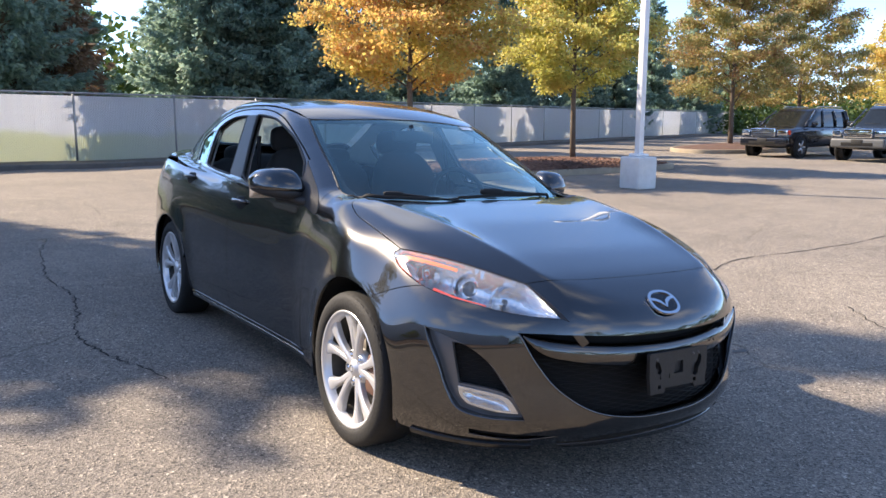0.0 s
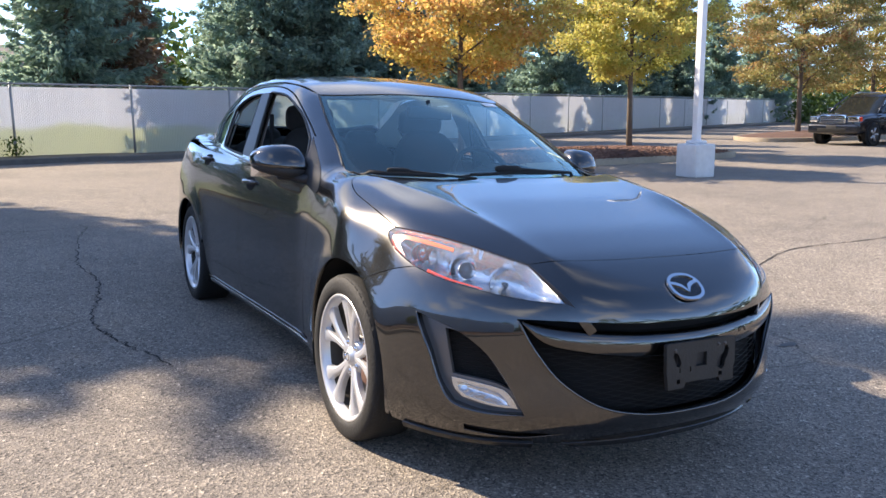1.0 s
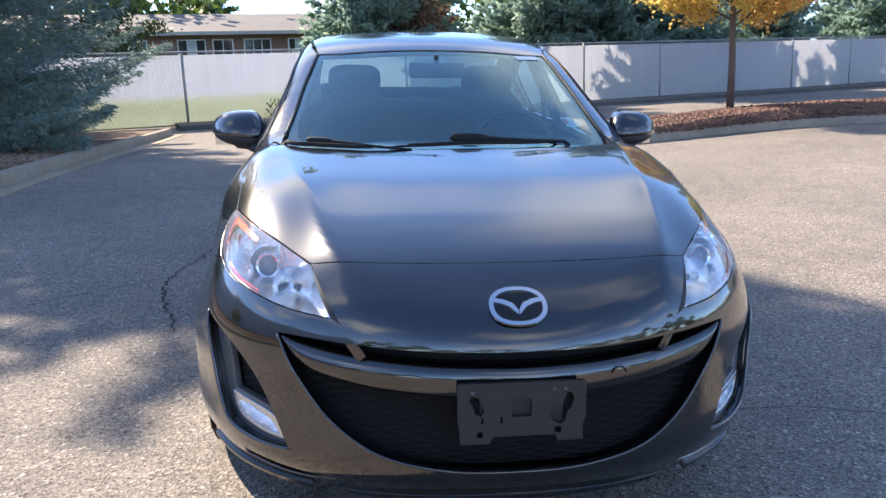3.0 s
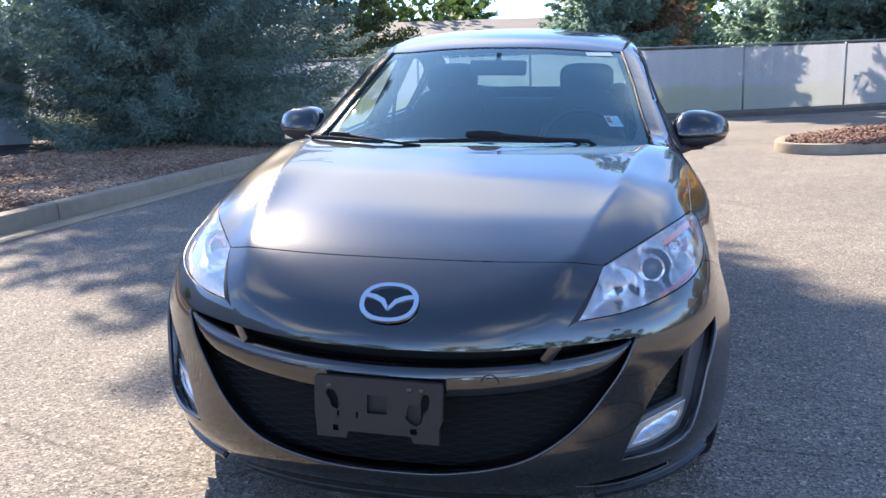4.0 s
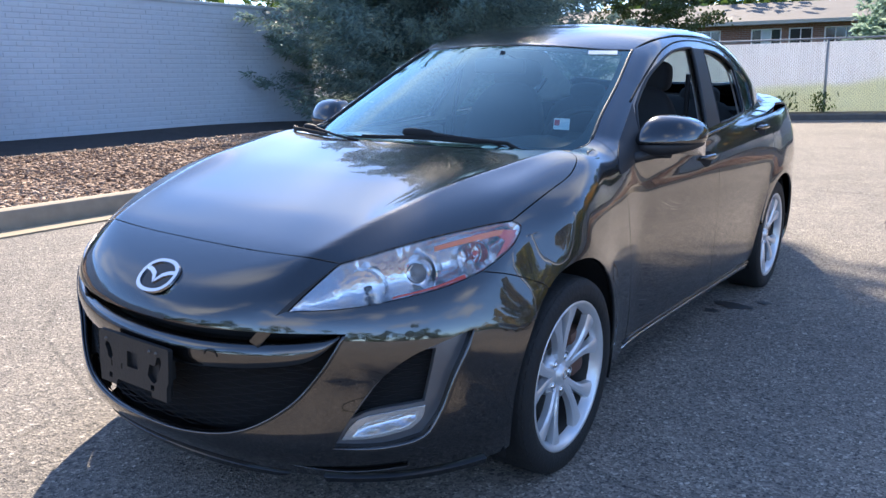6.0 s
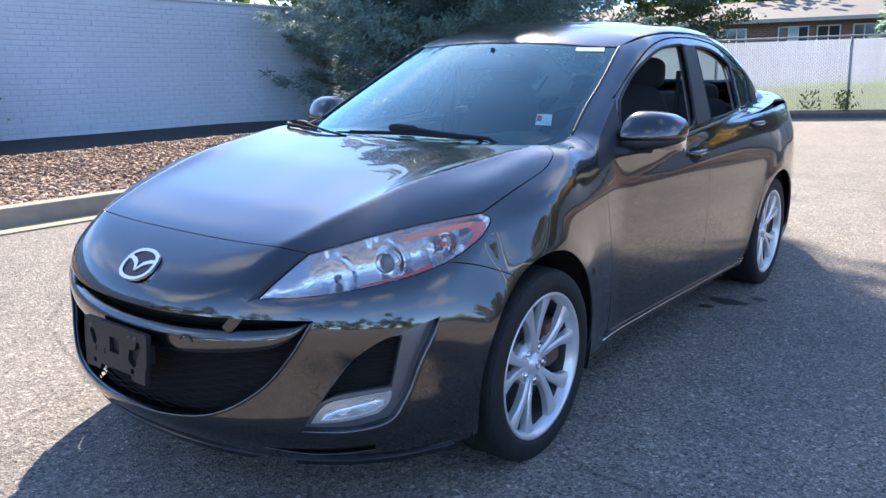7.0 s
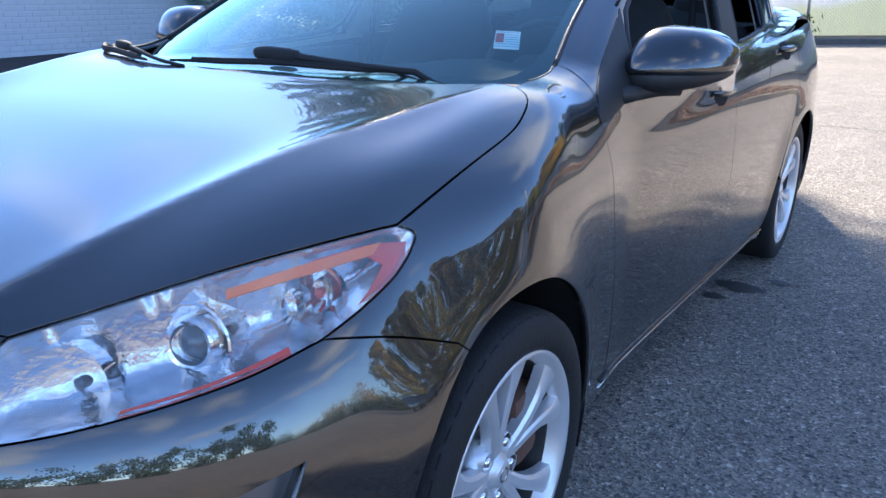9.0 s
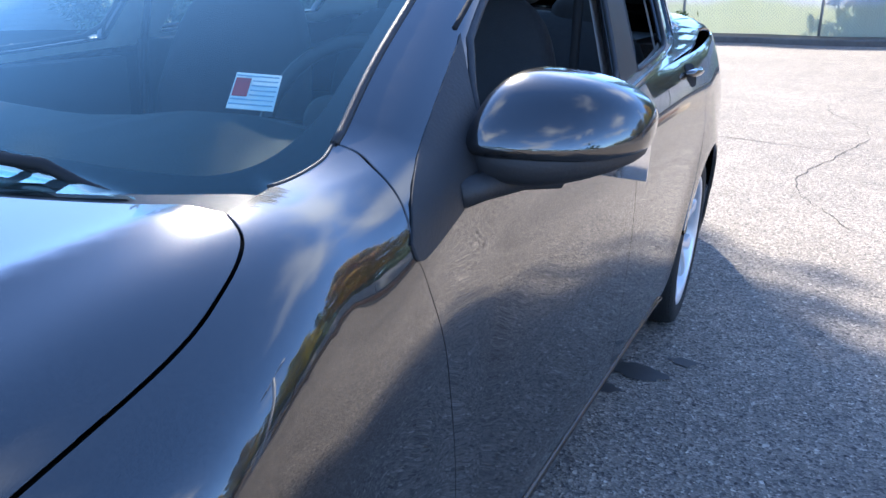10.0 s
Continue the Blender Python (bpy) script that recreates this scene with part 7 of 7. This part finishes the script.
def suv(m, paint, label, grille_mat, lift=0.0):
    s = empty("parked_suv", m, label, "car", "parked cars")
    H = 1.72 + lift
    st = [(0.0, 0.5, 0.74, 0.66), (0.03, 0.44, 0.88, 0.78), (0.12, 0.38, 0.97, 0.855), (0.35, 0.33, 1.02, 0.9), (0.9, 0.32, 1.07, 0.92), (1.3, 0.32, 1.1, 0.92), (2.6, 0.32, 1.11, 0.92), (4.1, 0.34, 1.13, 0.91), (4.42, 0.38, 1.12, 0.87), (4.54, 0.46, 1.02, 0.78)]
    v, f = loft([[(x, l, z + lift * 0.5) for x, z in rounded(36, hw, zl, zh)] for l, zl, zh, hw in st])
    raw("body", v, [q[::-1] for q in f], paint, s, sharp=50)
    def cabin_ring(z, l0, l1, hw, e=9.0):
        return [(x, y, z) for x, y in rounded(48, hw, l0, l1, e)]
    zb = 1.06 + lift * 0.5
    v, f = loft([cabin_ring(zb, 1.12, 4.46, 0.83), cabin_ring(1.32, 1.5, 4.42, 0.79), cabin_ring(H - 0.12, 1.93, 4.32, 0.70), cabin_ring(H - 0.09, 1.97, 4.3, 0.69)])
    raw("cabin_glass", v, f, DARK_GLASS, s, "dark tinted windows", sharp=50)
    v, f = loft([cabin_ring(H - 0.13, 1.9, 4.35, 0.715), cabin_ring(H - 0.08, 1.98, 4.33, 0.705), cabin_ring(H - 0.03, 2.1, 4.25, 0.66), cabin_ring(H, 2.3, 4.1, 0.56)])
    raw("roof", v, f, paint, s, sharp=50)
    for sx in (-1, 1):
        for lo, hi, w in ((1.17, 1.98, 0.035), (2.38, 2.52, 0.045), (3.3, 3.3, 0.05), (4.15, 4.12, 0.1)):
            v, f = tube([(sx * 0.835, lo, zb), (sx * 0.80, lo * 0.62 + hi * 0.38, 1.33), (sx * 0.71, hi, H - 0.1)], [w, w, w * 0.8], 6)
            raw("pillar", v, f, paint, s)
        v, f = tube([(sx * 0.62, 2.3, H + 0.0), (sx * 0.62, 2.5, H + 0.05), (sx * 0.62, 3.9, H + 0.05), (sx * 0.62, 4.1, H)], 0.018, 6)
        raw("roof_rail", v, f, GALV, s)
        bm = bmesh.new()
        bm_box(bm, (0.34, 0.16, 0.19), (sx * 0.67, 0.07, 0.86 + lift * 0.5), 0.04, 3, Matrix.Rotation(radians(sx * 14), 4, "Z"))
        hl = part("headlight", bm, CHROME, s, "clear headlight")
        box("indicator", (0.06, 0.1, 0.14), (sx * 0.86, 0.17, 0.86 + lift * 0.5), AMBER, hl, 0.02)
        bm = bmesh.new()
        bm_box(bm, (0.2, 0.12, 0.15), (sx * 1.0, 1.52, 1.17 + lift * 0.5), 0.04, 3)
        part("door_mirror", bm, paint, s)
        for hy in (2.25, 3.2):
            box("door_handle", (0.03, 0.16, 0.03), (sx * 0.925, hy, 0.95 + lift * 0.5), GLOSS_BLACK, s, 0.01)
        box("fog_light", (0.16, 0.04, 0.08), (sx * 0.6, 0.02, 0.5 + lift * 0.5), CHROME, s, 0.015)
        for wy in (0.86, 3.58):
            v, f = lathe([(0.2, -0.12), (0.34, -0.12), (0.365, -0.08), (0.365, 0.08), (0.34, 0.12), (0.24, 0.12), (0.22, 0.1)], 32)
            w = raw("wheel", [Vector(q) + Vector((sx * 0.82, wy, 0.365)) for q in v], f, RUBBER, s, sharp=40)
            v, f = lathe([(0.0, sx * 0.1), (0.05, sx * 0.1), (0.07, sx * 0.06), (0.2, sx * 0.07), (0.235, sx * 0.12)], 24)
            rim = raw("rim", [Vector(q) + Vector((sx * 0.82, wy, 0.365)) for q in v], f, DISC, w)
            for k in range(5):
                a = 2 * math.pi * k / 5
                v, f = tube([(sx * 0.935, wy + 0.04 * math.cos(a), 0.365 + 0.04 * math.sin(a)), (sx * 0.935, wy + 0.22 * math.cos(a), 0.365 + 0.22 * math.sin(a))], [0.025, 0.035], 6)
                raw("spoke", v, f, ALLOY, rim)
            v, f = lathe([(0.37, sx * 0.06), (0.40, sx * 0.108), (0.45, sx * 0.104), (0.46, sx * 0.06)], 32)
            raw("arch_trim", [Vector((q[0], q[1], q[2])) + Vector((sx * 0.82, wy, 0.385)) for q in v], f, GAP if lift == 0 else GREY_PLASTIC, s)
    bm = bmesh.new()
    bm_box(bm, (1.72, 0.26, 0.3), (0, 0.07, 0.55 + lift * 0.5), 0.08, 4)
    part("front_bumper", bm, paint if lift == 0 else PALE_BUMPER, s)
    box("air_intake", (1.0, 0.03, 0.1), (0, -0.06, 0.52 + lift * 0.5), GAP, s, 0.02)
    bm = bmesh.new()
    bm_box(bm, (0.9, 0.08, 0.29), (0, -0.005, 0.86 + lift * 0.5), 0.035, 3)
    g = part("grille", bm, grille_mat, s, "chrome grille with dark slots")
    for k in range(4):
        box("slot", (0.8, 0.02, 0.026), (0, -0.042, 0.765 + 0.062 * k + lift * 0.5), GAP, g)
    box("plate_recess", (0.34, 0.02, 0.14), (0, -0.07, 0.6 + lift * 0.5), GREY_PLASTIC, s, 0.004)
    v, f = tube([(-0.45, 1.35, zb + 0.12), (0.1, 1.3, zb + 0.1)], 0.01, 5)
    raw("wiper", v, f, GAP, s)
    return s


PALE_BUMPER = plain("silver_grey_bumper", (0.09, 0.095, 0.1), 0.4)
NAVY = plain("dark_navy_paint", (0.012, 0.013, 0.018), 0.2, metal=0.3, Coat_Weight=1.0)
SLATE = plain("dark_slate_paint", (0.03, 0.035, 0.045), 0.25, metal=0.4, Coat_Weight=1.0)
suv(stand(22.3, 12.9, -86), NAVY, "black sport utility vehicle parked beside the tree island", CHROME)
suv(stand(22.9, 9.9, -86), SLATE, "dark blue-grey sport utility vehicle with a grey bumper", CHROME, 0.1)

# ---- wood chips on the beds ----
def chips(cx, cy, cz, mat, seed, label, big=1.0):
    rng = np.random.default_rng(seed)
    n = len(cx)
    c = np.stack([cx, cy, cz + rng.uniform(0.002, 0.02, n)], 1)
    ln, wd, th = rng.uniform(0.012, 0.04, n) * big, rng.uniform(0.006, 0.014, n) * big, rng.uniform(0.003, 0.006, n) * big
    a = rng.uniform(0, 2 * np.pi, n)
    ux = np.stack([np.cos(a), np.sin(a), rng.normal(0, 0.25, n)], 1)
    ux /= np.linalg.norm(ux, axis=1)[:, None]
    uy = np.cross(np.stack([rng.normal(0, 0.3, n), rng.normal(0, 0.3, n), np.ones(n)], 1), ux)
    uy /= np.linalg.norm(uy, axis=1)[:, None]
    uz = np.cross(ux, uy)
    vs = np.stack([c + sx * ux * ln[:, None] + sy * uy * wd[:, None] + sz * uz * th[:, None] for sz in (-1, 1) for sx, sy in ((-1, -1), (1, -1), (1, 1), (-1, 1))], 1).reshape(-1, 3)
    k = np.arange(n)[:, None] * 8
    fs = np.concatenate([k + np.array([q]) for q in ((4, 5, 6, 7), (0, 1, 5, 4), (1, 2, 6, 5), (2, 3, 7, 6), (3, 0, 4, 7))], 0)
    return tagged(fast_mesh("wood_chips", vs, fs, mat, None), label, "mulch", kind="stuff")


CHIPS = leaf_material("wood_chips", [(0.05, (0.07, 0.038, 0.024)), (0.35, (0.17, 0.1, 0.065)), (0.6, (0.3, 0.2, 0.135)), (0.95, (0.5, 0.38, 0.28))], 0.9, 0.0)
ISLAND_CHIPS = leaf_material("red_wood_chips", [(0.05, (0.05, 0.026, 0.02)), (0.4, (0.11, 0.058, 0.042)), (0.7, (0.19, 0.1, 0.07)), (0.95, (0.3, 0.19, 0.13))], 0.9, 0.0)
rng = np.random.default_rng(5)
bx, by = rng.uniform(-7.7, -4.3, 25000), rng.uniform(-6.0, 10.0, 25000)
chips(bx, by, land(bx, by) + 0.1, CHIPS, 6, "scattered brown and pale wood chips over the bed")
loop = np.array(ISLAND_EDGE)
mid_ = loop.mean(0)
pick = rng.uniform(0, len(loop), 12000)
w0 = np.floor(pick).astype(int) % len(loop)
edge = loop[w0] + (loop[(w0 + 1) % len(loop)] - loop[w0]) * (pick % 1.0)[:, None]
rad = np.sqrt(rng.uniform(0.0, 0.93, 12000))
sx_, sy_ = (mid_[0] + (edge[:, 0] - mid_[0]) * rad), (mid_[1] + (edge[:, 1] - mid_[1]) * rad)
rise = np.interp(rad, [0.02, 0.45, 0.8, 0.985], [0.3, 0.27, 0.2, 0.12])
chips(sx_, sy_, land(sx_, sy_) + rise, ISLAND_CHIPS, 7, "reddish brown wood chips over the tree island", 1.7)

# ---- cracks, stains and litter on the asphalt ----
TAR = plain("dark_crack", (0.03, 0.028, 0.026), 0.95, vary=0.3)
OIL = plain("oil_stain", (0.045, 0.043, 0.042), 0.55, vary=0.3, scale=20.0)


def crack(points, width, seed, label):
    r = random.Random(seed)
    p = spline(points, 14)
    vs, fs = [], []
    for i, q in enumerate(p):
        d = np.array(p[min(i + 1, len(p) - 1)]) - np.array(p[max(i - 1, 0)])
        d /= np.linalg.norm(d) + 1e-9
        s = np.array([-d[1], d[0]])
        o = q + s * r.uniform(-1, 1) * 0.02
        w = width * r.uniform(0.25, 1.1)
        for k in (-1, 1):
            e = o + s * k * w
            vs.append((e[0], e[1], float(land(e[0], e[1])) + 0.004))
    fs = [(2 * i, 2 * i + 1, 2 * i + 3, 2 * i + 2) for i in range(len(p) - 1)]
    tagged(raw("crack", vs, fs, TAR, smooth=False), label, "crack", kind="structure")


crack([(-1.15, 5.05), (-1.3, 4.2), (-1.42, 2.95), (-1.36, 2.2), (-1.4, 1.58), (-1.5, 0.9), (-1.42, 0.36), (-1.25, -0.17)], 0.008, 1, "dark jagged crack running through the asphalt")
crack([(-3.8, 4.6), (-2.6, 4.75), (-1.6, 4.85), (-1.15, 5.05), (-0.2, 5.3), (1.5, 5.2)], 0.009, 2, "thin crack across the asphalt")
crack([(3.2, 0.2), (4.58, 0.83), (6.0, 0.8), (7.7, 0.94), (11.0, 1.6)], 0.011, 3, "long crack in the sunlit asphalt")
crack([(1.2, -3.4), (1.55, -2.6), (2.2, -2.0), (2.9, -1.7), (3.6, -0.9)], 0.011, 4, "dark crack in the shaded asphalt")
crack([(2.0, 9.5), (1.4, 7.6), (1.7, 6.0), (1.2, 4.0), (1.5, 2.9)], 0.004, 5, "hairline crack in the asphalt")
for i, (x, y, a, b) in enumerate(((0.80, 0.78, 0.1, 0.055), (0.93, 0.92, 0.05, 0.03), (0.74, 0.62, 0.045, 0.03), (1.9, -1.2, 0.07, 0.03))):
    r = random.Random(i)
    n = 22
    vs = [(x, y, float(land(x, y)) + 0.004)]
    for k in range(n):
        t = 2 * math.pi * k / n
        f = r.uniform(0.75, 1.15)
        q = (x + a * f * math.cos(t), y + b * f * math.sin(t))
        vs.append((*q, float(land(*q)) + 0.004))
    tagged(raw("oil_stain", vs, [(0, 1 + k, 1 + (k + 1) % n) for k in range(n)], OIL, smooth=False), "dark oil drip stain on the asphalt", "stain", kind="structure")

bm = bmesh.new()
bmesh.ops.create_grid(bm, x_segments=6, y_segments=3, size=0.5)
r_ = random.Random(9)
for q in bm.verts:
    q.co = Vector((q.co.x * 0.5, q.co.y * 0.16, 0.02 + r_.uniform(0, 0.025) + 0.05 * abs(q.co.x)))
bmesh.ops.solidify(bm, geom=bm.faces[:], thickness=0.002)
scrap = part("paper_scrap", bm, STICK)
scrap.matrix_world = stand(-7.5, 7.6, 25, 0.1)
tagged(scrap, "crumpled pale scrap of paper lying on the mulch", "litter")

# ---- weeds along the fence ----
for i, (x, d, n) in enumerate(((-2.35, 0.3, 55), (-1.65, 0.3, 110))):
    px, py = x + 0.1, FENCE(x) - d
    rg_ = np.random.default_rng(60 + i)
    w = empty("weed", stand(px, py, 0, 0.1), "scrappy green weed growing at the fence's foot", "weed", "weeds")
    C = rg_.normal(size=(n, 3)) * np.array([0.12, 0.07, 0.0]) + np.array([0, 0, 0]) + np.stack([np.zeros(n), np.zeros(n), rg_.uniform(0, 0.42, n)], 1)
    D = rg_.normal(size=(n, 3)) * 0.5 + np.array([0, 0, 0.7])
    D /= np.linalg.norm(D, axis=1)[:, None]
    v, f = blades(C, D, 0.12, 0.022, rg_)
    fast_mesh("leaves", v, f, GREENLEAF, w)
    for k in range(4):
        a = rg_.uniform(-0.1, 0.1, 2)
        v, f = tube([(a[0] * 0.5, a[1] * 0.3, 0), (a[0] * 1.6, a[1] * 0.6, 0.3)], 0.004, 4)
        raw("stem", v, f, BARK, w)

# ---- far tree line round the lot ----
def wood(name, pts, height, n, seed, mat, leaf):
    r = np.random.default_rng(seed)
    line = np.array(spline(pts, 20))
    pick = r.integers(0, len(line), 260)
    cl = np.concatenate([line[pick], np.zeros((260, 1))], 1) + r.normal(size=(260, 3)) * np.array([2.0, 2.0, 0])
    top = height * (0.65 + 0.35 * np.sin(cl[:, 0] * 0.31) * np.cos(cl[:, 1] * 0.23) + 0.15 * r.normal(size=260))
    cl[:, 2] = top * r.uniform(0.05, 1.0, 260)
    w = r.integers(0, 260, n)
    C = cl[w] + r.normal(size=(n, 3)) * np.array([1.3, 1.3, 0.8])
    C[:, 2] = np.abs(C[:, 2]) + land(C[:, 0], C[:, 1])
    D = r.normal(size=(n, 3))
    D /= np.linalg.norm(D, axis=1)[:, None]
    v, f = blades(C, D, leaf, leaf * 0.4, r)
    return tagged(fast_mesh(name, v, f, mat, None), "far belt of mixed trees beyond the lot", "trees", kind="stuff")


wood("far_trees", [(48, 34), (62, 30), (75, 22), (80, 5), (78, -15)], 3.2, 22000, 71, GREENLEAF, 0.35)
wood("far_trees", [(60, 45), (75, 36), (92, 22), (95, 0)], 5.0, 16000, 72, MAPLE, 0.45)
wood("far_trees", [(-30, 48), (-15, 52), (0, 56), (15, 58)], 8.0, 12000, 73, GREENLEAF, 0.7)
wood("far_trees", [(-35, 40), (-45, 20), (-50, 0), (-48, -25), (-30, -48), (0, -55), (30, -50), (60, -35), (78, -15)], 12.0, 30000, 74, GREENLEAF, 0.9)


# ---- yellow-green shrub in front of the wall ----
maple(stand(-8.8, 0.66, 0, 0.1), 1.15, 0.62, 0.2, 7000, 81, "small yellow-green shrub in the mulch bed by the wall", YELLOWLEAF, 0.05, "shrubs").name = "shrub"
